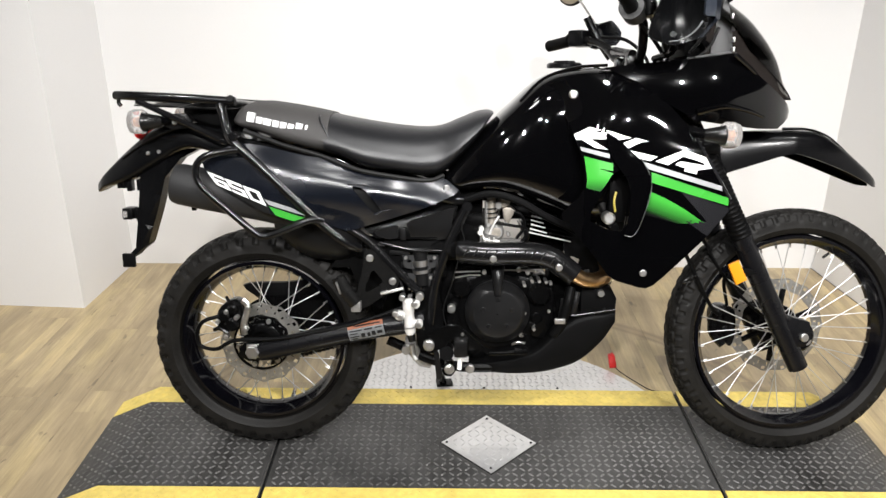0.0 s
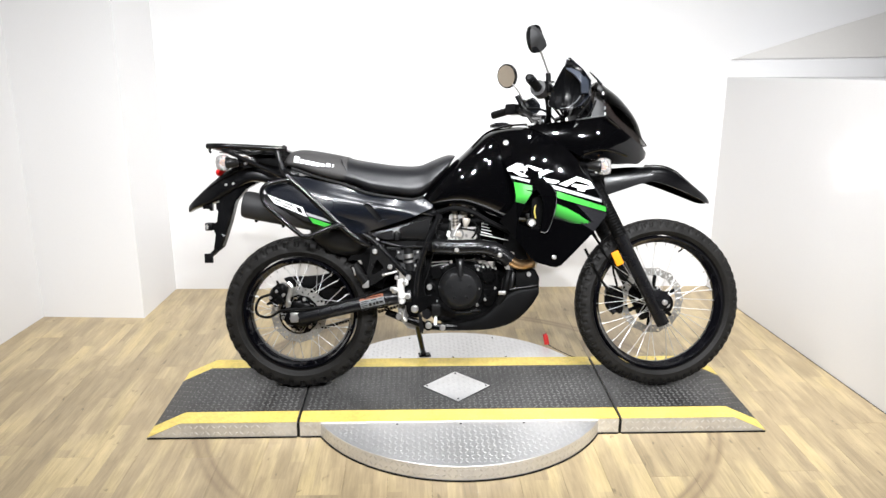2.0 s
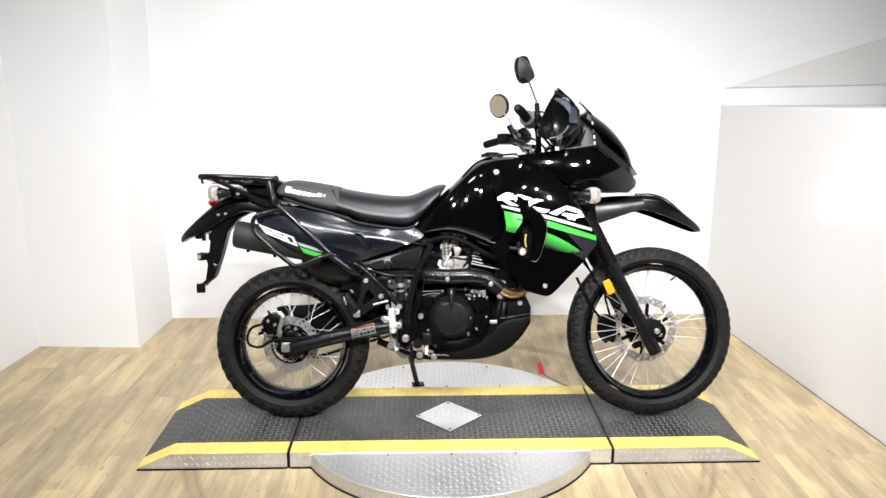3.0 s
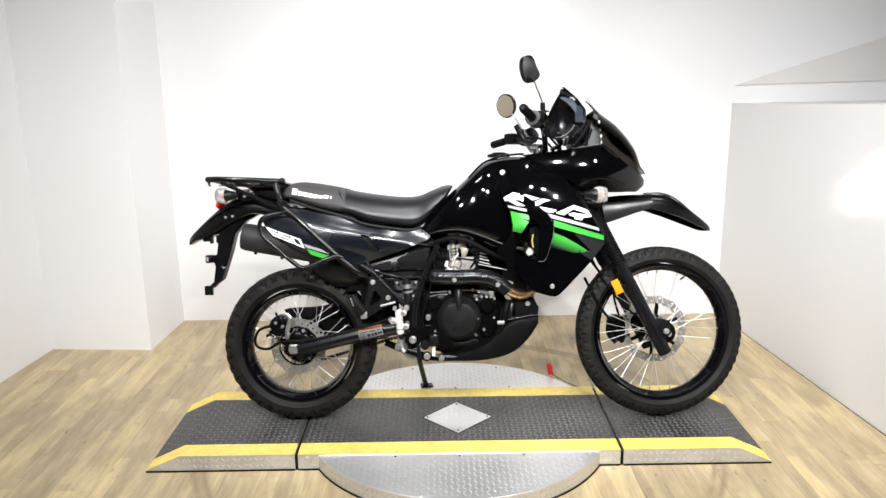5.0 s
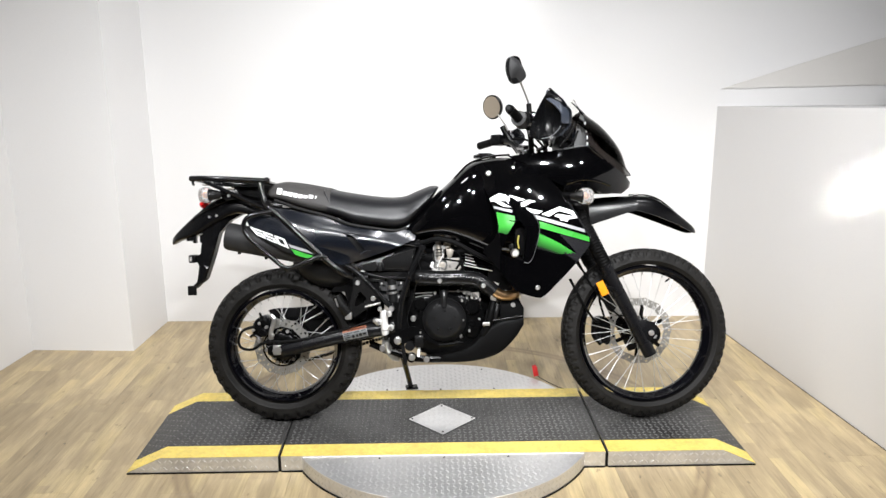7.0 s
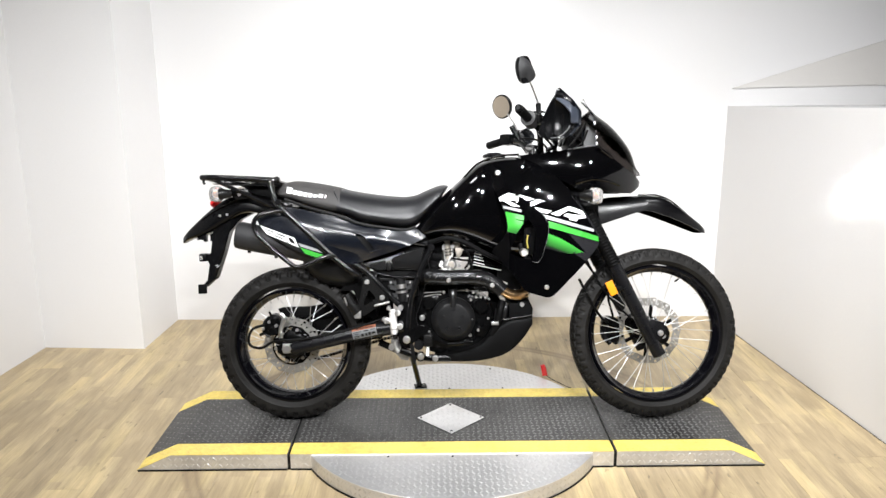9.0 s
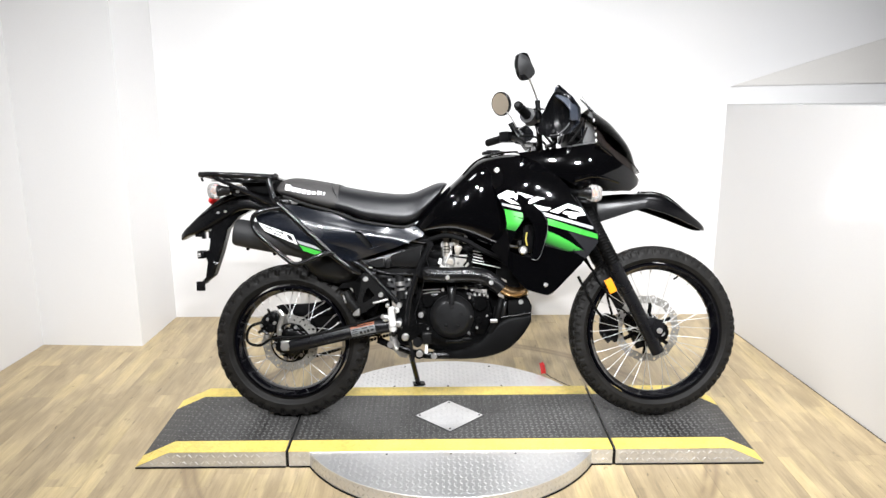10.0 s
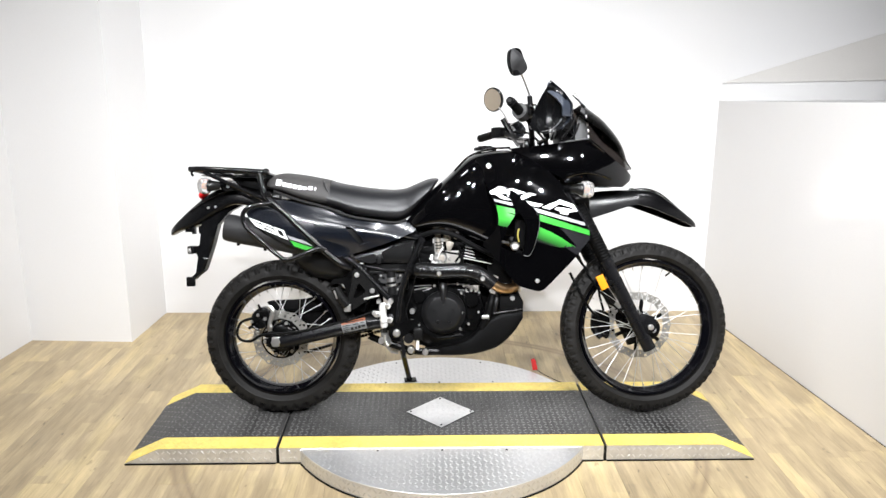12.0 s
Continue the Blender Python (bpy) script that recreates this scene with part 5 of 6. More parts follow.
seat = part("seat", loft([(0.205, 0.849, 0.956, 0.138), (0.25, 0.836, 0.945, 0.142), (0.31, 0.811, 0.934, 0.146), (0.39, 0.798, 0.922, 0.144), (0.46, 0.788, 0.917, 0.134), (0.505, 0.797, 0.922, 0.130), (0.55, 0.838, 0.940, 0.132), (0.595, 0.888, 0.957, 0.126), (0.622, 0.928, 0.961, 0.112), (0.637, 0.952, 0.958, 0.085)], 40, 6, 2.7, 0.22), VINYL, bike, "black vinyl seat with a grey pillion pad")
part("pillion_pad", loft(REST, 40, 6, 2.8, 0.16), GREYVINYL, seat, "grey textured vinyl pillion pad")
part("seat_seam", tube([(0.226, -0.140, 0.866), (0.212, -0.136, 0.905), (0.192, -0.112, 0.944), (0.186, 0.0, 0.957)], 0.003, 8), VINYL, seat)
part("seat_edge", tube([(0.0, -0.128, 0.914), (0.10, -0.140, 0.878), (0.20, -0.146, 0.850), (0.29, -0.152, 0.816), (0.39, -0.150, 0.797), (0.47, -0.142, 0.787), (0.51, -0.128, 0.798)], 0.006, 8), INK, seat, "black piping along the seat edge")
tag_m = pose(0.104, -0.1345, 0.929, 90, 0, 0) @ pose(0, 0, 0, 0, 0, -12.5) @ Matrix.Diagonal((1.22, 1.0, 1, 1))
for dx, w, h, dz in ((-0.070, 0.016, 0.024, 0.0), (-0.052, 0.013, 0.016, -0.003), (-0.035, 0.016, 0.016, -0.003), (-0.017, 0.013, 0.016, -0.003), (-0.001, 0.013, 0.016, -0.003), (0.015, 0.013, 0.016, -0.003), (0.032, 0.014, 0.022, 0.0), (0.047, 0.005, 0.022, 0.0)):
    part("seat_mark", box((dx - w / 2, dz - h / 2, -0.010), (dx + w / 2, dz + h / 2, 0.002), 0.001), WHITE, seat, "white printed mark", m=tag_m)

# ---- tail, rack and carrier tubes ----
tail = part("tail_fender", loft([(-0.437, 0.742, 0.770, 0.030), (-0.405, 0.758, 0.800, 0.058), (-0.33, 0.778, 0.866, 0.078), (-0.25, 0.822, 0.922, 0.082), (-0.17, 0.862, 0.930, 0.086), (-0.08, 0.845, 0.925, 0.086), (0.02, 0.81, 0.925, 0.080)], 36, 5, 4.6, 0.08), PLASTIC, bike, "black plastic tail fender")
def holder_y(x, z):
    return -0.062 + 0.8 * max(0.0, x + 0.240 - 0.345 * (z - 0.80))


part("plate_holder", panel([(-0.300, 0.862), (-0.135, 0.872), (-0.200, 0.835), (-0.240, 0.785), (-0.266, 0.700), (-0.300, 0.604), (-0.334, 0.594), (-0.320, 0.68), (-0.306, 0.785)], holder_y, 0.05, (), 0.016, 0), PLASTIC, tail, "black plate holder and mud flap", sharp=20)
part("plate_bracket", box((-0.372, -0.068, 0.540), (-0.338, -0.056, 0.578), 0.003), MATTE, tail)
part("plate_arm", slab([(-0.360, 0.570), (-0.334, 0.594), (-0.316, 0.612), (-0.303, 0.600), (-0.33, 0.580), (-0.345, 0.565)], -0.060, 0.0, 0.002), MATTE, tail)
part("plate_light", box((-0.372, -0.045, 0.668), (-0.343, 0.0, 0.700), 0.005), PLASTIC, tail)
part("plate_light_lens", box((-0.368, -0.0475, 0.675), (-0.357, -0.0455, 0.693), 0.0), LENS, tail)
part("plate_light_arm", slab([(-0.35, 0.69), (-0.315, 0.71), (-0.31, 0.665), (-0.335, 0.655)], -0.03, 0.03, 0.002), PLASTIC, tail)
part("tail_lamp", ellipsoid((-0.304, -0.01, 0.902), (0.020, 0.055, 0.019), 20), REDLENS, tail, "red tail lamp")
part("fender_crease", tube([(-0.345, -0.073, 0.838), (-0.292, -0.080, 0.872), (-0.235, -0.084, 0.900), (-0.179, -0.086, 0.921)], (0.003, 0.004), 8), PLASTIC, tail)
for x, z in ((-0.367, 0.772), (-0.341, 0.764), (-0.314, 0.766), (-0.353, 0.772)):
    part("fender_tab", box((x - 0.006, -0.056, z - 0.016), (x + 0.006, -0.030, z + 0.014), 0.002), PLASTIC, tail)
for x, z in ((-0.269, 0.853), (-0.240, 0.857)):
    part("fender_screw", disc(x, z, -0.078, -0.090, 0.005, 10, bevel=0.001), STEEL, tail, "small bright screw")
part("fender_bolt", disc(-0.292, 0.855, -0.074, -0.080, 0.007, 10), CAST, tail)
part("tail_box", loft([(-0.175, 0.945, 0.978, 0.06), (-0.13, 0.925, 0.985, 0.085), (-0.05, 0.90, 0.985, 0.09)], 20, 3, 4), MATTE, tail, "black tool box under the rack")
mount = part("signal_mount", slab([(-0.212, 0.955), (-0.150, 0.957), (-0.136, 0.94), (-0.150, 0.918), (-0.19, 0.916), (-0.210, 0.93)], -0.125, -0.09, 0.004), BRACKET, tail)
for x in (-0.178, -0.154):
    part("mount_bolt", disc(x, 0.935, -0.125, -0.131, 0.006, 10, bevel=0.001), STEEL, mount, "bright bolt head")

rack = part("luggage_rack", slab([(-0.28, 0.976), (-0.03, 0.964), (-0.03, 0.968), (-0.28, 0.980)], -0.125, 0.125, 0.001), MATTE, bike, "black steel luggage rack behind the seat")
for s in (-1, 1):
    far = 0.014 if s > 0 else 0.0
    part("side_rail", tube([(-0.322, s * 0.13, 1.003 - far), (-0.27, s * 0.15, 1.002 - far), (-0.15, s * 0.152, 0.996 - far), (-0.012, s * 0.150, 0.987 - far)], 0.0112, 12), TUBE, rack)
    part("rack_strut", tube([(-0.262, s * 0.150, 0.990), (-0.193, s * 0.150, 0.958), (-0.036, s * 0.152, 0.884)], 0.008, 10), TUBE, rack)
    part("rail_hook", tube([(-0.308, s * 0.14, 1.0), (-0.312, s * 0.14, 0.985), (-0.306, s * 0.14, 0.977)], 0.005, 8), TUBE, rack)
    part("carrier_tube", tube([(-0.048, s * 0.158, 0.980), (-0.034, s * 0.168, 0.925), (-0.014, s * 0.185, 0.890), (0.05, s * 0.190, 0.831), (0.188, s * 0.190, 0.694), (0.262, s * 0.185, 0.632), (0.292, s * 0.16, 0.612)], 0.0115, 12), TUBE, rack, "glossy black carrier tube")
    part("carrier_loop", tube([(0.0, s * 0.192, 0.870), (-0.035, s * 0.20, 0.866), (-0.082, s * 0.208, 0.853), (-0.103, s * 0.21, 0.826), (-0.093, s * 0.21, 0.783), (-0.03, s * 0.21, 0.722), (0.036, s * 0.21, 0.664), (0.058, s * 0.21, 0.655), (0.085, s * 0.21, 0.660), (0.174, s * 0.204, 0.694), (0.205, s * 0.19, 0.690)], 0.009, 12), TUBE, rack, "glossy black carrier loop")
    part("carrier_clamp", disc(-0.012, 0.902, s * 0.165, s * 0.198, 0.0125, 14, bevel=0.003), TUBE, rack)
for x in (-0.31, -0.22, -0.12, -0.03):
    part("cross_bar", tube([(x, -0.14, 1.000 - (x + 0.3) * 0.05), (x, 0.14, 0.986 - (x + 0.3) * 0.05)], 0.008, 10), TUBE, rack)
part("rack_bolt", disc(-0.022, 0.995, -0.150, -0.162, 0.008, 10), INK, rack)

# ---- side covers, muffler and inner fender ----


def cover_y(x, z):
    w = 0.156 + 0.024 * math.exp(-((x - 0.10) / 0.17) ** 2) + 0.010 * math.exp(-((z - 0.77) / 0.05) ** 2)
    line = 0.815 - 0.25 * (x - 0.10)
    w -= 0.027 * ramp((z - line) / 0.06)
    w -= 0.022 * ramp((line - 0.045 - z) / 0.07) * ramp((x - 0.12) / 0.1)
    w += 0.008 * math.exp(-((x - 0.40) / 0.07) ** 2) * ramp((z - 0.70) / 0.04)
    return -w


COVER_LINE = [(-0.108, 0.850), (-0.060, 0.868), (-0.005, 0.883), (0.056, 0.877), (0.162, 0.850), (0.243, 0.843), (0.303, 0.811), (0.40, 0.796), (0.485, 0.787), (0.513, 0.792), (0.554, 0.757), (0.465, 0.720), (0.360, 0.686), (0.263, 0.655), (0.225, 0.668), (0.128, 0.684), (0.05, 0.716), (-0.058, 0.774), (-0.092, 0.812)]
VENT = [(0.274, 0.777), (0.306, 0.772), (0.352, 0.714), (0.331, 0.704)]
for s in (1, -1):
    cv = part("side_cover", panel(COVER_LINE, cover_y, 0.005, [VENT], 0.017, 1, 0.16, s), COVER, bike, "scuffed glossy black side cover", sharp=40)
    part("vent_back", panel([(0.25, 0.79), (0.36, 0.78), (0.38, 0.70), (0.31, 0.69)], lambda x, z: cover_y(x, z) + 0.022, 0.003, (), 0.02, 0, 0.2, s), INK, cv)
    part("vent_lip", tube([(0.268, s * (cover_y(0.268, 0.783) + 0.001), 0.782), (0.30, s * (cover_y(0.30, 0.779) + 0.001), 0.779), (0.336, s * (cover_y(0.336, 0.776) + 0.001), 0.776)], (0.0035, 0.0015), 8), COVER, cv)
    part("vent_lip", tube([(0.331, s * (cover_y(0.331, 0.701) + 0.001), 0.701), (0.355, s * (cover_y(0.355, 0.711) + 0.001), 0.711), (0.378, s * (cover_y(0.378, 0.715) + 0.001), 0.715)], (0.0035, 0.0015), 8), COVER, cv)
    part("cover_screw", disc(0.517, 0.768, s * (cover_y(0.517, 0.768) + 0.002), s * (cover_y(0.517, 0.768) - 0.004), 0.008, 14, bevel=0.003), STEEL, cv, "bright screw head")
    skin = lambda x, z: cover_y(x, z) - 0.001
    for nm, mt, poly in (
        ("decal_ground", INK, [(-0.094, 0.822), (0.062, 0.745), (0.070, 0.706), (0.045, 0.716), (-0.06, 0.778)]),
        ("green_decal", GREEN, [(0.068, 0.727), (0.157, 0.696), (0.128, 0.688), (0.084, 0.703)]),
        ("white_decal", SILVER, [(0.058, 0.746), (0.128, 0.722), (0.157, 0.702), (0.068, 0.731)]),
    ):
        part(nm, panel(poly, skin if mt is INK else lambda x, z: cover_y(x, z) - 0.0016, 0.0008, (), 0.016, 0, 0.2, s), mt, cv)
    if s > 0:
        # blocky digits filled cell by cell in a slanted quad
        cells = {"6": ("111", "100", "111", "101", "111"), "5": ("111", "100", "111", "001", "111"), "0": ("111", "101", "101", "101", "111")}
        cu, cw = (0.0, 0.26, 0.74, 1.0), (1.0, 0.79, 0.61, 0.39, 0.21, 0.0)
        for k, ch in enumerate("650"):
            nb = bmesh.new()
            at = {}
            for r in range(6):
                for c in range(4):
                    u, v = k * 0.345 + 0.31 * cu[c], cw[r]
                    px = -0.090 + 0.137 * u + (0.027 - 0.012 * u) * (1 - v)
                    pz = 0.815 - 0.050 * u - (0.034 + 0.003 * u) * (1 - v)
                    at[r, c] = nb.verts.new((px, cover_y(px, pz) - 0.0028, pz))
            for r, row in enumerate(cells[ch]):
                for c, full in enumerate(row):
                    if full == "1":
                        nb.faces.new((at[r, c], at[r + 1, c], at[r + 1, c + 1], at[r, c + 1]))
            for v in [v for v in nb.verts if not v.link_faces]:
                nb.verts.remove(v)
            ext = bmesh.ops.extrude_face_region(nb, geom=nb.faces[:])
            for v in [g for g in ext["geom"] if isinstance(g, bmesh.types.BMVert)]:
                v.co.y += 0.0012
            part("digit", nb, WHITE, cv, "white slanted digit " + ch)

muf = part("muffler", tube([(-0.193, -0.105, 0.776), (-0.180, -0.105, 0.7735), (-0.03, -0.105, 0.743), (0.09, -0.100, 0.717), (0.15, -0.095, 0.692)], [0.041, 0.0505, 0.054, 0.0545, 0.054, 0.054, 0.054, 0.054, 0.054], 28, 2), MUFFLER, bike, "dark grey matte muffler")
part("muffler_end", tube([(-0.1965, -0.105, 0.777), (-0.192, -0.105, 0.7756)], (0.030, 0.036), 28), MATTE, muf)
for x, z in ((-0.14, 0.722), (-0.035, 0.700)):
    part("muffler_lug", box((x - 0.016, -0.111, z - 0.018), (x - 0.004, -0.099, z), 0.002), CAST, muf)
part("muffler_link", tube([(0.10, -0.10, 0.70), (0.22, -0.07, 0.64), (0.32, -0.05, 0.60), (0.46, -0.07, 0.60), (0.54, -0.13, 0.603)], 0.022, 14), SHIELD, muf)
part("inner_fender", loft([(0.062, 0.640, 0.72, 0.115), (0.090, 0.606, 0.76, 0.132), (0.14, 0.570, 0.78, 0.138), (0.20, 0.558, 0.78, 0.138), (0.25, 0.560, 0.76, 0.132), (0.29, 0.580, 0.73, 0.110)], 28, 4, 3.2), DUCT, bike, "dark grey plastic inner fender behind the muffler")

# ---- frame ----
spine = part("frame", tube([(0.571, -0.120, 0.72), (0.539, -0.122, 0.654), (0.515, -0.122, 0.598), (0.485, -0.122, 0.506), (0.471, -0.122, 0.40)], 0.0132, 16), TUBE, bike, "satin black tubular steel frame")
part("frame_tube", tube([(0.568, 0.118, 0.73), (0.52, 0.122, 0.60), (0.478, 0.122, 0.484), (0.470, 0.122, 0.40)], 0.017, 14), TUBE, spine)
for s in (-1, 1):
    part("subframe_tube", tube([(0.262, s * 0.128, 0.66), (0.316, s * 0.128, 0.622), (0.412, s * 0.125, 0.519), (0.445, s * 0.122, 0.485)], 0.0115, 12), TUBE_DULL, spine)
    part("pivot_plate", panel([(0.440, 0.502), (0.492, 0.505), (0.505, 0.44), (0.508, 0.40), (0.495, 0.34), (0.478, 0.315), (0.438, 0.330), (0.432, 0.40)], lambda x, z: -0.130, 0.03, (), 0.03, 1, 0.2, -s if s > 0 else 1), CAST, spine)
    part("down_tube", tube([(0.925, s * 0.05, 0.74), (0.938, s * 0.055, 0.55), (0.915, s * 0.06, 0.40), (0.82, s * 0.07, 0.29)], 0.016, 12), TUBE, spine)
part("backbone", tube([(0.50, 0, 0.77), (0.80, 0, 0.72), (1.08, 0, 0.92)], 0.024, 14), TUBE, spine)
part("top_tube", tube([(-0.1, -0.08, 0.90), (0.2, -0.10, 0.83), (0.5, -0.11, 0.74), (0.57, -0.11, 0.73)], 0.012, 10), TUBE, spine)
part("top_tube", tube([(-0.1, 0.08, 0.90), (0.2, 0.10, 0.83), (0.5, 0.11, 0.74), (0.57, 0.11, 0.73)], 0.012, 10), TUBE, spine)
part("frame_plug", disc(0.570, 0.718, -0.118, -0.136, 0.013, 12), TUBE_DULL, spine)
tri = part("peg_bracket", panel([(0.305, 0.612), (0.328, 0.606), (0.393, 0.534), (0.390, 0.510), (0.302, 0.452), (0.280, 0.458), (0.284, 0.505), (0.296, 0.55)], lambda x, z: -0.158, 0.010, [[(0.323, 0.560), (0.355, 0.522), (0.307, 0.494), (0.303, 0.505)]], 0.014, 1, 0.16), BRACKET, bike, "black triangular footpeg bracket", sharp=30)
for x, z in ((0.318, 0.588), (0.376, 0.526)):
    part("bracket_bolt", disc(x, z, -0.158, -0.166, 0.010, 12, bevel=0.002), STEEL, tri, "bright bolt head")
peg = part("pillion_peg", tube([(0.236, -0.175, 0.540), (0.254, -0.175, 0.505), (0.280, -0.172, 0.470)], 0.019, 14, flat=0.8), BRACKET, bike, "folded black rubber pillion footpeg")
part("peg_edge", tube([(0.233, -0.190, 0.532), (0.240, -0.191, 0.512), (0.243, -0.190, 0.500)], 0.003, 6), STEEL, peg, "bright worn edge")
part("peg_clevis", box((0.268, -0.182, 0.448), (0.294, -0.160, 0.477), 0.004), PALE, peg, "bright aluminium clevis")
part("airbox", panel([(0.295, 0.660), (0.32, 0.72), (0.545, 0.775), (0.555, 0.74), (0.514, 0.632), (0.335, 0.628)], lambda x, z: -0.105 - 0.012 * ramp((0.70 - z) / 0.05), 0.19, (), 0.025, 1, 0.15), CAST, bike, "black air box below the side cover", sharp=40)
airlid = part("airbox_lid", panel([(0.410, 0.676), (0.540, 0.716), (0.531, 0.690), (0.527, 0.628), (0.424, 0.629)], lambda x, z: -0.122 + 0.010 * ramp((0.65 - z) / 0.03), 0.006, (), 0.02, 1, 0.12), DUCT, bike, "dark grey plastic air box lid", sharp=40)
part("airbox_panel", panel([(0.322, 0.650), (0.387, 0.668), (0.390, 0.634), (0.367, 0.629), (0.338, 0.636)], lambda x, z: -0.121, 0.006, (), 0.02, 1, 0.12), DUCT, airlid)
part("airbox_clip", box((0.395, -0.127, 0.628), (0.410, -0.116, 0.662), 0.003), DUCT, airlid)
part("airbox_rail", tube([(0.34, -0.124, 0.622), (0.374, -0.126, 0.613), (0.426, -0.126, 0.602), (0.508, -0.124, 0.599)], 0.0042, 10), TUBE_DULL, bike, "satin black seat rail")
part("tray_tab", box((0.365, -0.112, 0.586), (0.418, -0.104, 0.597), 0.002), DUCT, bike)
part("tray_tab", box((0.395, -0.112, 0.552), (0.414, -0.104, 0.566), 0.003), DUCT, bike)
part("battery_tray", box((0.350, -0.10, 0.520), (0.515, 0.08, 0.645), 0.008), MATTE, bike, "black battery tray")
part("tray_strap", box((0.362, -0.106, 0.592), (0.505, -0.098, 0.604), 0.002), TUBE, bike)
shock = part("shock_reservoir", tube([(0.446, -0.108, 0.596), (0.452, -0.108, 0.505)], 0.019, 16), DUCT, bike, "shock absorber with a steel collar")
part("collar", tube([(0.4465, -0.108, 0.572), (0.448, -0.108, 0.556)], 0.022, 16), STEEL, shock, "worn steel collar")
part("collar", tube([(0.449, -0.108, 0.546), (0.450, -0.108, 0.538)], 0.024, 16), STEEL, shock, "worn steel collar")
plate_holes = [[(0.412, 0.574), (0.421, 0.574), (0.421, 0.566), (0.412, 0.566)], [(0.470, 0.574), (0.479, 0.574), (0.479, 0.566), (0.470, 0.566)]]
tray = part("tray_plate", panel([(0.398, 0.586), (0.405, 0.552), (0.425, 0.548), (0.470, 0.548), (0.490, 0.556), (0.494, 0.586)], lambda x, z: -0.116, 0.004, plate_holes, 0.014, 0), MUFFLER, bike, "dull grey slotted steel plate behind the frame")
part("lower_plate", panel([(0.412, 0.537), (0.420, 0.500), (0.480, 0.498), (0.488, 0.535)], lambda x, z: -0.117, 0.004, [[(0.432, 0.526), (0.446, 0.526), (0.446, 0.512), (0.432, 0.512)]], 0.014, 0), MUFFLER, tray)
for x, z in ((0.408, 0.580), (0.484, 0.580), (0.474, 0.526)):
    part("plate_bolt", disc(x, z, -0.116, -0.122, 0.0045, 8), STEEL, tray, "small bright bolt")
part("mud_guard", slab([(0.20, 0.545), (0.255, 0.545), (0.30, 0.44), (0.34, 0.43), (0.36, 0.50), (0.36, 0.60), (0.24, 0.60)], -0.09, 0.09, 0.006), MATTE, bike, "black chain-side mud guard")

# ---- swingarm and rear brake ----
arm = part("swingarm", tube([(0.012, -0.128, 0.323), (0.04, -0.130, 0.329), (0.15, -0.132, 0.355), (0.30, -0.131, 0.388), (0.38, -0.127, 0.400), (0.45, -0.112, 0.408)], (0.0265, 0.0315), 24), FORK, bike, "black steel swingarm")
part("swingarm_leg", tube([(0.012, 0.128, 0.322), (0.04, 0.130, 0.325), (0.26, 0.132, 0.389), (0.45, 0.110, 0.40)], 0.026, 16), CAST, arm)
part("swingarm_bridge", tube([(0.39, -0.12, 0.40), (0.39, 0.12, 0.40)], 0.03, 14), CAST, arm)
part("axle_plate", slab([(-0.045, 0.335), (-0.02, 0.352), (0.05, 0.357), (0.06, 0.30), (-0.02, 0.296), (-0.045, 0.31)], -0.138, -0.118, 0.004), CAST, arm)
part("axle_nut", disc(-0.004, 0.327, -0.138, -0.160, 0.019, 6, bevel=0.003), STEEL, arm, "bright axle nut")
part("chain_adjuster", tube([(0.012, -0.146, 0.330), (0.046, -0.146, 0.338)], 0.006, 8), ALU, arm, "aluminium chain adjuster")
part("adjuster_plate", box((-0.022, -0.144, 0.309), (0.028, -0.138, 0.347), 0.004), ALU, arm, "aluminium adjuster plate")
def sticker(x, z):
    return -0.131 - math.sqrt(max(0.0, 0.0304 ** 2 - (z - 0.388 - 0.215 * (x - 0.30)) ** 2))


def label_patch(u0, u1, v0, v1):
    """A patch of the label, u along the arm and v up, from its centre."""
    return [(0.303 + u - 0.2 * v, 0.391 + 0.2 * u + v) for u, v in ((u0, v0), (u1, v0), (u1, v1), (u0, v1))]


sheet = part("label_sheet", panel(label_patch(-0.047, 0.047, -0.021, 0.010), lambda x, z: sticker(x, z) - 0.0004, 0.0006, (), 0.006, 0), PAPER, arm, "silver caution label with an orange header")
part("label_header", panel(label_patch(-0.047, 0.047, 0.0105, 0.021), lambda x, z: sticker(x, z) - 0.0004, 0.0006, (), 0.006, 0), ORANGE, sheet, "orange label header")
for u0, u1, v0, v1 in ((-0.030, 0.040, 0.0145, 0.0175), (-0.043, -0.010, 0.0035, 0.0065), (-0.004, 0.018, 0.0030, 0.0070), (0.024, 0.043, 0.0040, 0.0065), (-0.043, -0.022, -0.0035, -0.0010), (-0.014, -0.004, -0.016, -0.004), (0.002, 0.010, -0.016, -0.005), (0.014, 0.024, -0.015, -0.003), (0.028, 0.042, -0.012, -0.004), (-0.043, -0.020, -0.012, -0.009), (-0.043, -0.024, -0.018, -0.0155)):
    part("label_print", panel(label_patch(u0, u1, v0, v1), lambda x, z: sticker(x, z) - 0.0012, 0.0004, (), 0.006, 0), INK, sheet)
calr = part("rear_caliper", slab([(-0.108, 0.425), (-0.092, 0.447), (-0.062, 0.460), (-0.040, 0.452), (-0.034, 0.425), (-0.048, 0.378), (-0.090, 0.370), (-0.112, 0.388)], -0.112, -0.056, 0.008, 1), CAST, bike, "black rear brake caliper")
part("caliper_bracket", tube([(-0.034, -0.112, 0.462), (-0.020, -0.114, 0.445), (-0.026, -0.114, 0.420), (-0.034, -0.114, 0.395), (-0.034, -0.112, 0.365)], 0.009, 10, flat=0.7), ALU, calr, "cast aluminium caliper bracket")
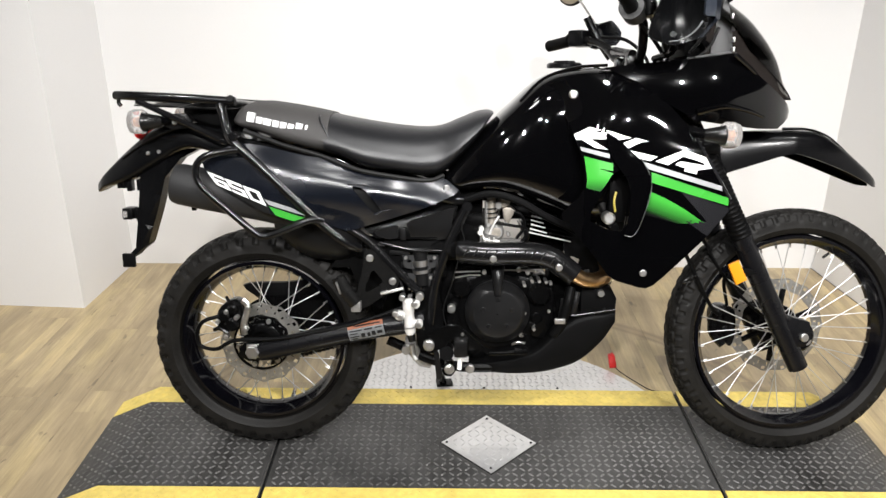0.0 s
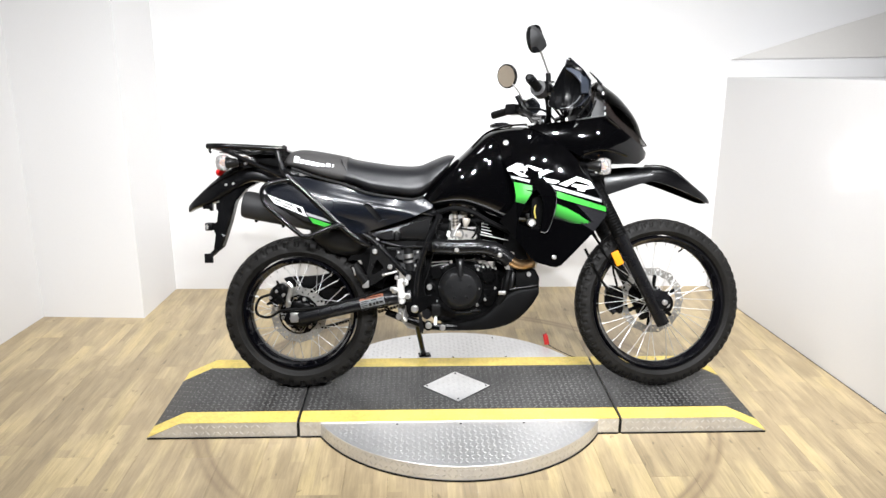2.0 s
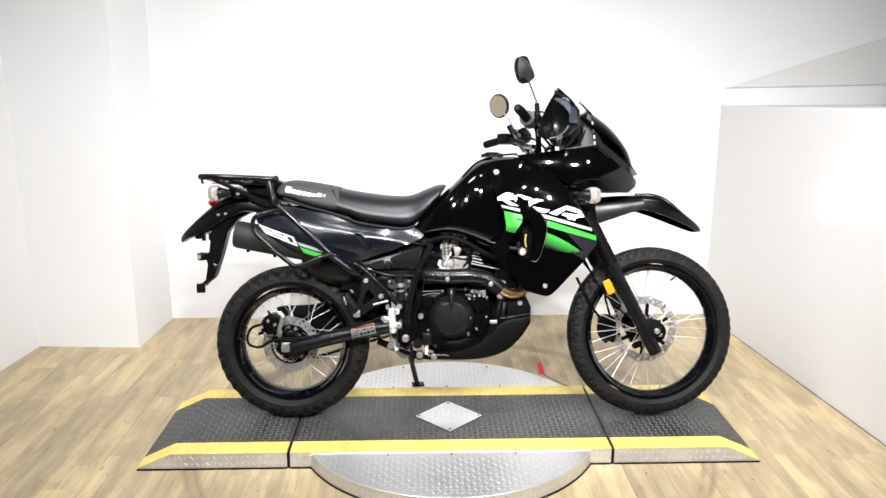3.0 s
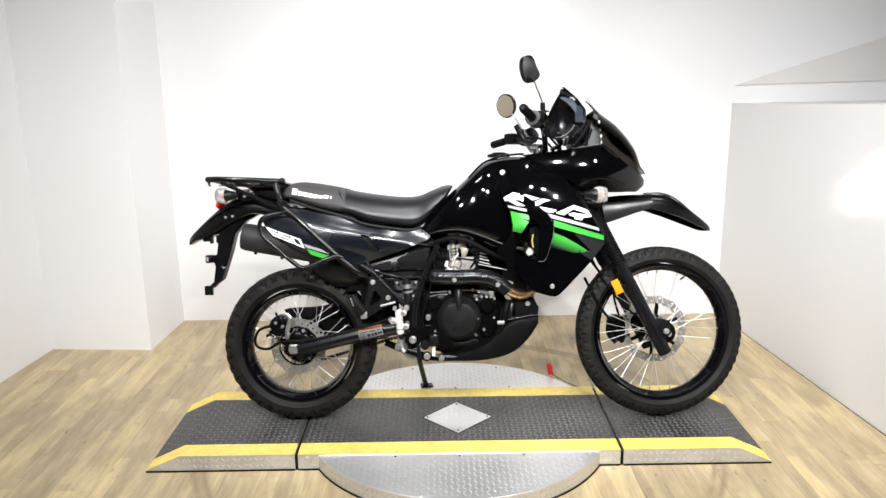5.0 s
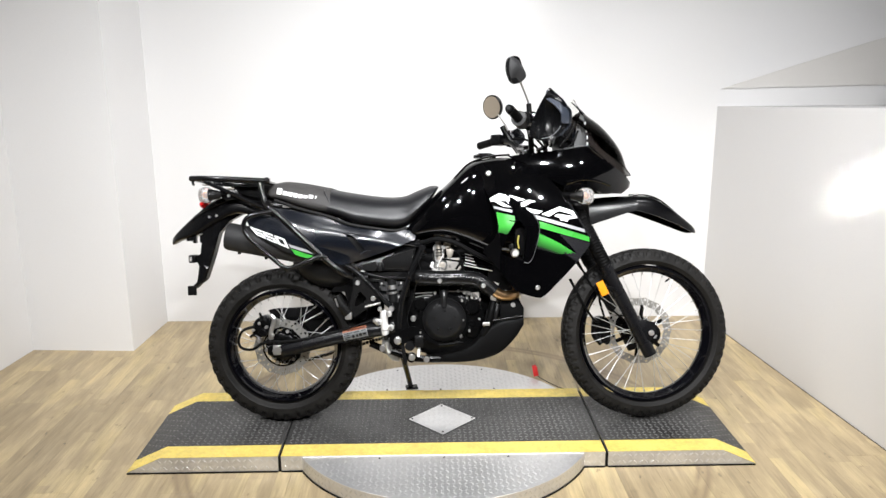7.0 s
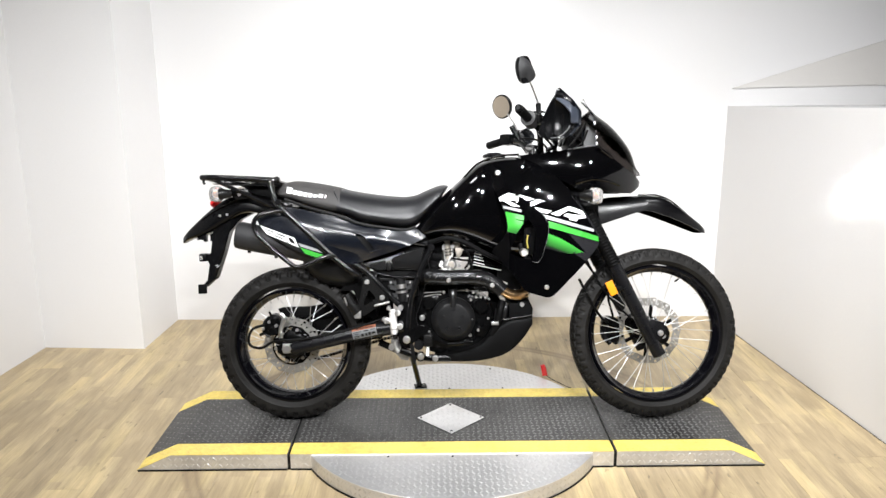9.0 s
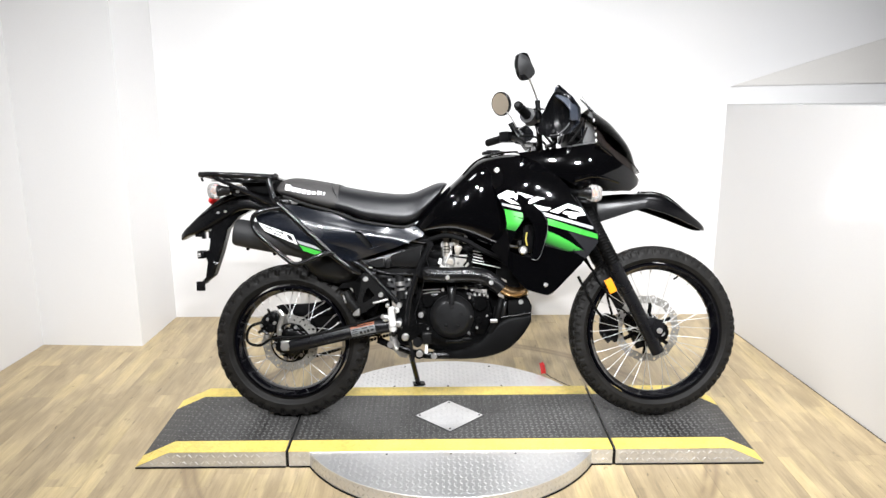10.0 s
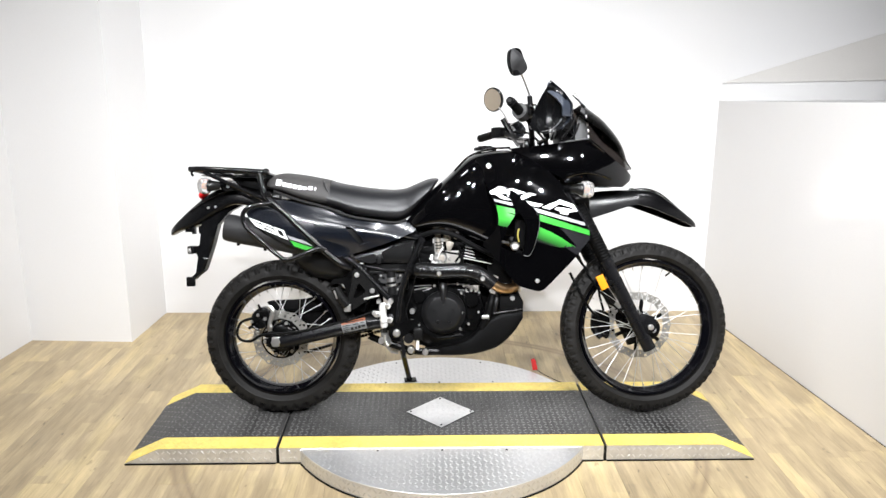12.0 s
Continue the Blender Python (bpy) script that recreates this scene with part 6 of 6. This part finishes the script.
for x, z, r in ((-0.086, 0.418, 0.018), (-0.062, 0.436, 0.015), (-0.066, 0.394, 0.019)):
    part("piston_bulge", disc(x, z, -0.108, -0.128, r, 16, bevel=0.006), CAST, calr)
part("pad_spring", tube([(-0.115, -0.115, 0.378), (-0.098, -0.122, 0.384), (-0.075, -0.124, 0.372)], 0.006, 8), CAST, calr)
part("bleed_nipple", tube([(-0.070, -0.115, 0.455), (-0.076, -0.118, 0.472)], (0.006, 0.004), 8), BRACKET, calr)
for x, z in ((-0.076, 0.431), (-0.101, 0.405), (-0.080, 0.362), (-0.027, 0.382), (-0.018, 0.442), (-0.050, 0.415)):
    part("caliper_bolt", disc(x, z, -0.110, -0.131, 0.0065, 8, bevel=0.0015), STEEL, calr, "bright bolt head")
part("rear_brake_hose", tube([(-0.095, -0.125, 0.420), (-0.140, -0.130, 0.405), (-0.158, -0.130, 0.370), (-0.150, -0.130, 0.338), (-0.105, -0.135, 0.330), (-0.05, -0.145, 0.358), (0.065, -0.150, 0.365), (0.16, -0.150, 0.382), (0.248, -0.150, 0.401), (0.33, -0.145, 0.425), (0.40, -0.140, 0.450)], 0.0055, 8), MATTE, bike, "black rubber rear brake hose")
chain = bmesh.new()
for k in range(40):
    x = -0.005 + k * 0.0128
    for z0, z1 in ((0.418, 0.445), (0.222, 0.36)):
        z = z0 + (z1 - z0) * k / 39
        add_box(chain, (x - 0.0055, 0.053, z - 0.006), (x + 0.0055, 0.066, z + 0.006))
tagged(part("drive_chain", chain, CAST, bike, "dark steel drive chain"), kind="stuff")
part("chain_guard", slab([(-0.092, 0.452), (-0.06, 0.462), (0.05, 0.463), (0.12, 0.475), (0.24, 0.515), (0.40, 0.515), (0.40, 0.33), (0.16, 0.30), (0.03, 0.345), (-0.02, 0.40)], 0.072, 0.092, 0.002, 1), MATTE, bike, "black chain guard")

# ---- engine ----
engine = part("engine", slab([(0.536, 0.530), (0.695, 0.540), (0.796, 0.508), (0.818, 0.41), (0.803, 0.33), (0.70, 0.296), (0.552, 0.296), (0.508, 0.355), (0.507, 0.48)], -0.128, 0.13, 0.012, 1), CAST, bike, "black single-cylinder engine", m=Matrix.Translation((0.004, 0.042, -0.010)))
part("clutch_cover", revolve([(0.03, 0.001), (0.03, 0.094), (0.012, 0.094), (0.010, 0.087), (-0.004, 0.087), (-0.007, 0.085), (-0.023, 0.068), (-0.026, 0.064), (-0.0275, 0.056), (-0.028, 0.001)], 64, False), CASE, engine, "round satin black clutch cover", m=pose(0.647, -0.150, 0.440), sharp=18)
for k in range(5):
    a = radians(18 + 72 * k)
    part("cover_dimple", disc(0.647 + 0.040 * math.cos(a), 0.440 + 0.040 * math.sin(a), -0.174, -0.179, 0.007, 12, bevel=0.0015), CASE, engine)
part("cover_rim", revolve([(0.02, 0.086), (0.02, 0.104), (0.0, 0.102), (0.0, 0.086)], 48), CAST, engine, m=pose(0.647, -0.142, 0.440))
filler = part("oil_filler", tube([(0.647, -0.150, 0.562), (0.647, -0.164, 0.545), (0.647, -0.172, 0.520), (0.647, -0.176, 0.492)], (0.019, 0.010), 16), CASE, engine, "black oil filler neck")
part("filler_cap", tube([(0.647, -0.150, 0.572), (0.647, -0.160, 0.553)], 0.017, 12), CAST, filler)
part("shaft_cover", disc(0.553, 0.502, -0.126, -0.150, 0.027, 24, bevel=0.006), CAST, engine)
part("water_pump", disc(0.760, 0.488, -0.126, -0.162, 0.031, 28, bevel=0.008), CAST, engine)
part("drain_cover", disc(0.753, 0.421, -0.126, -0.150, 0.016, 18, bevel=0.004), CAST, engine)
part("pump_housing", slab([(0.735, 0.50), (0.795, 0.50), (0.80, 0.42), (0.775, 0.36), (0.74, 0.37)], -0.146, -0.12, 0.006), CAST, engine)
bolts = [(0.520, 0.475), (0.515, 0.40), (0.548, 0.315), (0.62, 0.305), (0.70, 0.308), (0.785, 0.345), (0.805, 0.44), (0.79, 0.50), (0.70, 0.530), (0.60, 0.528), (0.735, 0.49), (0.73, 0.36)]
for x, z in bolts:
    part("case_bolt", disc(x, z, -0.127, -0.138, 0.0065, 8), CAST, engine)
part("case_bolt", disc(0.713, 0.372, -0.127, -0.142, 0.009, 10, bevel=0.002), STEEL, engine, "bright bolt head")
part("case_bolt", disc(0.524, 0.445, -0.127, -0.150, 0.011, 12, bevel=0.002), STEEL, engine, "bright bolt head")
part("case_clip", tube([(0.690, -0.140, 0.345), (0.705, -0.146, 0.352), (0.722, -0.142, 0.348)], 0.004, 8), STEEL, engine)
for x, z in ((0.718, 0.516), (0.738, 0.527), (0.757, 0.527), (0.775, 0.525), (0.789, 0.517), (0.786, 0.440), (0.720, 0.440), (0.745, 0.395)):
    part("pump_bolt", disc(x, z, -0.127, -0.168 if x < 0.78 else -0.150, 0.0045, 8), ALU, engine, "small bright bolt")
# bright thin tubes that draw the highlights along the case lip
for pts in ([(0.534, -0.132, 0.529), (0.570, -0.134, 0.536), (0.602, -0.134, 0.536)], [(0.534, -0.132, 0.544), (0.602, -0.133, 0.547)], [(0.662, -0.134, 0.550), (0.704, -0.134, 0.550), (0.750, -0.132, 0.547)]):
    part("case_glint", tube(pts, 0.0022, 6), ALU, engine, "highlight line drawn on the case lip")
for x, z in ((0.612, 0.545), (0.704, 0.551), (0.728, 0.544)):
    part("case_bolt", disc(x, z, -0.127, -0.140, 0.006, 8), ALU, engine, "small bright bolt")
cyl = part("cylinder", slab([(0.725, 0.535), (0.815, 0.535), (0.838, 0.60), (0.825, 0.74), (0.735, 0.72), (0.722, 0.62)], -0.065, 0.065, 0.01), CAST, engine, "black finned cylinder")
for x0, z0, x1, z1 in ((0.739, 0.688, 0.766, 0.681), (0.738, 0.677, 0.771, 0.668), (0.738, 0.6655, 0.776, 0.656), (0.736, 0.654, 0.780, 0.642), (0.733, 0.644, 0.844, 0.619)):
    x0, x1, z0, z1 = x0 - 0.004, x1 - 0.004, z0 + 0.010, z1 + 0.010
    fin = part("fin", slab([(x0 - 0.02, z0 + 0.004), (0.845, z0 - 0.024), (0.845, z0 - 0.027), (x0 - 0.02, z0)], -0.137, 0.03, 0.0006), CAST, cyl)
    part("fin_edge", tube([(x0, -0.138, z0), (x1, -0.138, z1)], (0.0022, 0.0014), 6), BRIGHT, fin, "bright machined fin edge")
part("crankcase", slab([(0.525, 0.48), (0.525, 0.600), (0.60, 0.612), (0.65, 0.596), (0.735, 0.596), (0.735, 0.48)], -0.075, 0.09, 0.008), CAST, engine)
part("oil_cooler", slab([(0.795, 0.36), (0.795, 0.535), (0.828, 0.520), (0.860, 0.470), (0.925, 0.42), (0.895, 0.34)], -0.06, 0.06, 0.006), MATTE, engine)
carb = part("carburettor", disc(0.642, 0.645, -0.03, -0.100, 0.026, 24, bevel=0.005), PALE, bike, "cast aluminium carburettor")
part("float_bowl", tube([(0.634, -0.088, 0.640), (0.630, -0.088, 0.618), (0.632, -0.088, 0.608)], (0.027, 0.014), 18), PALE, carb, "cast aluminium float bowl")
part("slide_housing", tube([(0.636, -0.085, 0.665), (0.633, -0.085, 0.738)], (0.015, 0.011), 16), TAN, carb, "stained aluminium slide housing")
part("slide_rib", tube([(0.622, -0.090, 0.668), (0.620, -0.090, 0.728)], 0.005, 10), PALE, carb)
part("throttle_arm", tube([(0.628, -0.106, 0.640), (0.640, -0.110, 0.668), (0.654, -0.110, 0.690)], 0.003, 8), BRIGHT, carb, "bright throttle arm")
part("pump_cover", disc(0.646, 0.645, -0.100, -0.107, 0.019, 18, bevel=0.003), PALE, carb, "bright round pump cover")
part("cover_groove", disc(0.646, 0.645, -0.107, -0.1075, 0.013, 18, 0.010), TAN, carb)
part("bowl_rib", tube([(0.612, -0.108, 0.628), (0.655, -0.108, 0.622)], 0.003, 8), BRIGHT, carb)
part("choke_body", disc(0.667, 0.724, -0.06, -0.100, 0.016, 10, bevel=0.004), TAN, carb, "stained brown choke body")
part("choke_body", slab([(0.662, 0.710), (0.684, 0.712), (0.697, 0.702), (0.690, 0.690), (0.680, 0.668), (0.668, 0.674)], -0.100, -0.06, 0.004), TAN, carb, "stained brown choke body")
for x, z in ((0.608, 0.653), (0.605, 0.643), (0.616, 0.634), (0.664, 0.738), (0.703, 0.725)):
    part("carb_screw", disc(x, z, -0.08, -0.104, 0.007, 10, bevel=0.002), BRIGHT, carb, "bright screw head")
for x, z, r in ((0.652, 0.716, 0.009), (0.628, 0.742, 0.010), (0.678, 0.640, 0.006), (0.626, 0.664, 0.006)):
    part("carb_boss", disc(x, z, -0.085, -0.108, r, 12, bevel=0.002), PALE, carb)
for z in (0.682, 0.694, 0.706):
    part("housing_ring", tube([(0.6355, -0.086, z), (0.6352, -0.086, z + 0.003)], 0.0165, 16), BRACKET, carb)
for k in range(3):
    part("bowl_fin", tube([(0.616 + 0.012 * k, -0.113, 0.634), (0.618 + 0.012 * k, -0.108, 0.612)], 0.002, 6), BRIGHT, carb)
part("vent_hose", tube([(0.690, -0.095, 0.700), (0.712, -0.10, 0.690), (0.720, -0.10, 0.660), (0.700, -0.10, 0.628)], 0.0045, 8), MATTE, carb, "black vent hose")
part("carb_drain", tube([(0.620, -0.10, 0.620), (0.612, -0.10, 0.606)], 0.006, 8), BRIGHT, carb)
part("intake_boot", tube([(0.655, -0.03, 0.694), (0.735, -0.02, 0.694)], 0.026, 14), MATTE, carb)
part("intake_boot", tube([(0.615, -0.05, 0.672), (0.50, -0.03, 0.672)], 0.03, 14), MATTE, carb)
part("cable", tube([(0.645, -0.105, 0.672), (0.69, -0.11, 0.664), (0.722, -0.10, 0.658), (0.728, -0.10, 0.640), (0.716, -0.10, 0.622)], 0.004, 8), MATTE, carb)
part("cable", tube([(0.722, -0.10, 0.652), (0.728, -0.10, 0.632), (0.722, -0.09, 0.622)], 0.007, 8), MATTE, carb)
part("drain_wire", tube([(0.574, -0.14, 0.708), (0.556, -0.142, 0.669), (0.563, -0.14, 0.625), (0.548, -0.17, 0.587), (0.530, -0.152, 0.519), (0.508, -0.152, 0.449), (0.517, -0.155, 0.397)], 0.0014, 8), DUCT, bike, "thin grey drain hose")
part("ignition_coil", box((0.545, -0.075, 0.69), (0.612, 0.06, 0.760), 0.008), CAST, bike, "black ignition coil under the tank")
part("starter_motor", box((0.50, -0.07, 0.56), (0.606, 0.07, 0.705), 0.01), CAST, bike, "black starter motor behind the frame")
part("engine_mount", box((0.462, -0.06, 0.33), (0.535, 0.06, 0.58), 0.006), CAST, bike, "black engine mount")
part("frame_rail", tube([(0.565, -0.125, 0.735), (0.63, -0.135, 0.752), (0.70, -0.14, 0.735), (0.77, -0.14, 0.695), (0.85, -0.13, 0.655)], 0.010, 10), MATTE, bike, "black rail below the tank")

part("head_stay", panel([(0.835, 0.668), (0.935, 0.655), (0.945, 0.54), (0.925, 0.492), (0.880, 0.487), (0.843, 0.522), (0.828, 0.60)], lambda x, z: -0.072, 0.006, [[(0.848, 0.575), (0.872, 0.566), (0.867, 0.545), (0.858, 0.553), (0.850, 0.545)], [(0.886, 0.537), (0.902, 0.539), (0.908, 0.513), (0.894, 0.502), (0.887, 0.513)]], 0.012, 0), MATTE, bike, "black head stay with two lightening holes")
pipe = part("exhaust_header", tube([(0.805, -0.150, 0.580), (0.838, -0.155, 0.553), (0.872, -0.150, 0.530), (0.910, -0.135, 0.525), (0.940, -0.10, 0.535), (0.935, -0.06, 0.57), (0.86, -0.02, 0.63)], 0.0205, 16), HEADER, bike, "heat-tinted exhaust header")
shieldp = part("heat_shield", tube([(0.553, -0.152, 0.604), (0.57, -0.158, 0.604), (0.635, -0.160, 0.600), (0.72, -0.160, 0.600), (0.775, -0.158, 0.592), (0.815, -0.158, 0.568), (0.845, -0.158, 0.543)], 0.030, 20), SHIELD, pipe, "black heat shield over the exhaust")
for k in range(11):
    x = 0.565 + k * 0.0245
    cz = 0.603 - 0.003 * ramp((x - 0.56) / 0.08) - 0.046 * max(0.0, (x - 0.735) / 0.095) ** 1.5
    part("shield_louvre", tube([(x - 0.006, -0.1892, cz - 0.004), (x + 0.008, -0.1866, cz + 0.014)], (0.0012, 0.0022), 6), INK, shieldp, "dark louvre slot")
for x, z in ((0.636, 0.593), (0.803, 0.571)):
    part("shield_bolt", disc(x, z, -0.180, -0.197, 0.009, 12, bevel=0.002), STEEL, shieldp, "bright bolt head")

part("header_flange", tube([(0.93, -0.105, 0.532), (0.948, -0.10, 0.530)], 0.026, 16), STEEL, pipe, "bright steel flange")

skid = part("skid_plate", loft([(0.575, 0.268, 0.285, 0.11), (0.66, 0.262, 0.300, 0.135), (0.75, 0.264, 0.33, 0.142), (0.82, 0.276, 0.40, 0.142), (0.875, 0.300, 0.431, 0.142), (0.928, 0.352, 0.436, 0.140), (0.962, 0.405, 0.440, 0.134)], 36, 4, 9), MATTE, bike, "black plastic skid plate")
part("skid_lip", tube([(0.845, -0.138, 0.428), (0.90, -0.139, 0.436), (0.962, -0.132, 0.443)], 0.003, 8), BRACKET, skid, "thin worn lip")
part("skid_bracket", slab([(0.872, 0.498), (0.915, 0.512), (0.950, 0.502), (0.966, 0.470), (0.962, 0.425), (0.872, 0.420)], -0.122, 0.122, 0.003, 0), MATTE, skid, "black mounting bracket")
for x, z0, z1 in ((0.822, 0.392, 0.470), (0.855, 0.428, 0.490)):
    part("breather_pipe", tube([(x - 0.006, -0.126, z0), (x, -0.130, (z0 + z1) / 2), (x + 0.006, -0.124, z1)], 0.0095, 12), CASE, skid, "satin black pipe")
for x, z in ((0.934, 0.40), (0.935, 0.435)):
    part("skid_hole", box((x - 0.004, -0.126, z - 0.01), (x + 0.004, -0.118, z + 0.01), 0.002), INK, skid)
part("skid_bolt", disc(0.922, 0.487, -0.12, -0.136, 0.009, 10), STEEL, skid, "bright bolt head")
part("coolant_hose", tube([(0.845, -0.120, 0.50), (0.836, -0.135, 0.465), (0.822, -0.135, 0.41), (0.80, -0.13, 0.37)], 0.014, 12), MATTE, bike, "black coolant hose")
part("hose_clip", box((0.800, -0.156, 0.410), (0.828, -0.146, 0.424), 0.002), STEEL, bike)
part("lower_rail", tube([(0.44, -0.115, 0.31), (0.52, -0.12, 0.283), (0.60, -0.12, 0.276), (0.70, -0.11, 0.275)], 0.014, 10), CAST, bike, "black lower frame rail")
part("rail_bolt", disc(0.578, 0.278, -0.12, -0.142, 0.012, 12, bevel=0.002), STEEL, bike)

# ---- foot controls and stand ----
ped = part("brake_pedal", panel([(0.460, 0.374), (0.479, 0.400), (0.512, 0.418), (0.545, 0.420), (0.572, 0.400), (0.605, 0.368), (0.636, 0.350), (0.636, 0.340), (0.589, 0.361), (0.556, 0.381), (0.528, 0.381), (0.506, 0.357), (0.479, 0.347), (0.460, 0.352)], lambda x, z: -0.200 - 0.05 * (x - 0.47), 0.011, (), 0.012, 1, 0.2), CAST, bike, "black arched brake pedal", sharp=30)
part("pedal_rod", tube([(0.628, -0.204, 0.346), (0.665, -0.210, 0.349), (0.705, -0.215, 0.354)], 0.006, 10), CAST, ped)
part("pedal_screw", disc(0.558, 0.398, -0.203, -0.209, 0.004, 8), STEEL, ped, "small bright screw")
part("pedal_pad", box((0.690, -0.232, 0.350), (0.725, -0.200, 0.364), 0.004), CAST, ped)
part("pivot_bolt", disc(0.471, 0.367, -0.195, -0.214, 0.0145, 16, bevel=0.004), STEEL, ped, "bright pivot bolt")
fp = part("footpeg", box((0.536, -0.235, 0.343), (0.571, -0.190, 0.387), 0.006), BRACKET, bike, "black rubber rider footpeg")
part("peg_stud", tube([(0.552, -0.215, 0.343), (0.550, -0.215, 0.306)], 0.006, 10), WHITE, fp, "pale peg stud")
part("peg_mount", tube([(0.515, -0.13, 0.335), (0.517, -0.205, 0.345)], 0.019, 16), MATTE, fp)
part("peg_mount", tube([(0.520, -0.13, 0.290), (0.522, -0.195, 0.296)], 0.017, 16), CAST, fp)
part("peg_cap", disc(0.524, 0.300, -0.196, -0.206, 0.013, 14, bevel=0.003), ALU, fp, "bright peg cap")
part("peg_link", slab([(0.482, 0.350), (0.496, 0.345), (0.506, 0.285), (0.500, 0.268), (0.490, 0.272)], -0.20, -0.19, 0.002), BRACKET, fp)
mc = part("master_cylinder", tube([(0.414, -0.158, 0.478), (0.416, -0.158, 0.464), (0.418, -0.158, 0.430), (0.421, -0.158, 0.382)], [0.010, 0.0125, 0.0135, 0.014, 0.014, 0.0145, 0.015, 0.015, 0.0142, 0.0132, 0.0132, 0.0145, 0.0145, 0.0145, 0.0145, 0.012], 18), BRIGHT, bike, "cast aluminium brake master cylinder")
for (x0, z0), (x1, z1), r in (((0.416, 0.462), (0.436, 0.465), 0.010), ((0.420, 0.412), (0.443, 0.411), 0.010), ((0.416, 0.434), (0.393, 0.434), 0.0115)):
    part("mount_ear", tube([(x0, -0.156, z0), (x1, -0.156, z1)], r, 14, flat=0.8), BRIGHT, mc)
    part("ear_cap", disc(x1, z1, -0.150, -0.170, r + 0.001, 16, bevel=0.003), BRIGHT, mc)
part("cylinder_band", tube([(0.4195, -0.158, 0.404), (0.4198, -0.158, 0.400)], 0.0158, 18), PALE, mc)
part("rod_boot", tube([(0.422, -0.158, 0.386), (0.424, -0.158, 0.362)], (0.012, 0.008), 14), BRACKET, mc, "black rubber boot")
for x, z in ((0.401, 0.485), (0.432, 0.468), (0.382, 0.441), (0.442, 0.413), (0.396, 0.433)):
    part("bracket_bolt", disc(x, z, -0.150, -0.178, 0.008, 12, bevel=0.002), STEEL, mc, "bright bolt head")
part("pivot_bolt", disc(0.446, 0.483, -0.14, -0.162, 0.011, 12, bevel=0.002), STEEL, mc, "bright bolt head")
part("switch_rod", tube([(0.345, -0.166, 0.495), (0.375, -0.168, 0.502), (0.404, -0.166, 0.509)], 0.0045, 8), PALE, mc, "pale switch rod")
part("push_rod", tube([(0.424, -0.158, 0.352), (0.428, -0.160, 0.325), (0.436, -0.165, 0.312)], 0.007, 10), ALU, mc, "aluminium push rod")
part("brake_switch_hose", tube([(0.405, -0.145, 0.485), (0.39, -0.13, 0.52), (0.37, -0.12, 0.50), (0.345, -0.12, 0.47)], 0.005, 8), MATTE, mc)
stand = part("side_stand", tube([(0.452, 0.105, 0.295), (0.470, 0.17, 0.225), (0.495, 0.300, 0.066)], 0.0115, 12), TUBE, bike, "black steel side stand folded out")
part("stand_foot", box((-0.026, -0.020, -0.004), (0.028, 0.020, 0.006), 0.003, pose(0.498, 0.306, 0.060, 10, 0, 10)), CAST, stand)
part("stand_bracket", slab([(0.405, 0.330), (0.44, 0.34), (0.475, 0.29), (0.468, 0.262), (0.45, 0.268)], 0.08, 0.10, 0.003), ALU, stand, "grey cast stand bracket")
part("stand_arm", tube([(0.398, 0.02, 0.338), (0.425, 0.03, 0.312), (0.462, 0.05, 0.275)], 0.011, 12, flat=0.7), BRIGHT, stand, "bright cast stand arm")
part("stand_spring", tube([(0.42, 0.09, 0.32), (0.445, 0.12, 0.285), (0.470, 0.15, 0.25)], 0.006, 8), STEEL, stand)
part("linkage", slab([(0.402, 0.352), (0.44, 0.345), (0.478, 0.285), (0.468, 0.262), (0.44, 0.268), (0.40, 0.315)], -0.095, -0.08, 0.003), PALE, bike, "grey suspension linkage plate")
part("linkage_bolt", disc(0.405, 0.320, -0.09, -0.115, 0.012, 12), STEEL, bike)
part("linkage_arm", tube([(0.35, -0.05, 0.33), (0.46, -0.05, 0.28)], 0.014, 10), CAST, bike)

# ---- the floor ----
ground = tagged(link_bm("floor", box((-3.1, -7.2, -0.08), (3.6, 1.6, -0.004)), INK), "oak-look plank floor", "floor", kind="structure")
PLANK_W, PLANK_L = 0.152, 1.22


def plank_mesh(length):
    bm = box((0.0001, 0.0001, -0.006), (PLANK_W - 0.0001, length - 0.0001, 0.0))
    for v in bm.verts:
        if v.co.z > -0.001:
            v.co.x += 0.0003 if v.co.x < PLANK_W / 2 else -0.0003
            v.co.y += 0.0003 if v.co.y < length / 2 else -0.0003
    me = bpy.data.meshes.new("plank")
    bm.to_mesh(me)
    bm.free()
    me.materials.append(OAK)
    return me


full = plank_mesh(PLANK_L)
rng = random.Random(7)
for c in range(41):
    x = -2.85 + c * PLANK_W
    y = -4.6 + rng.random() * PLANK_L - 3 * PLANK_L
    end = BACK + 0.03 if c < 31 else -2.95
    while y < end:
        y0, y1 = max(y, -7.06), min(y + PLANK_L, end)
        if y1 - y0 > 0.02:
            ob = new("plank", full if y1 - y0 > PLANK_L - 0.001 else plank_mesh(y1 - y0))
            ob.parent = ground
            ob.location = (x, y0, 0)
        y += PLANK_L
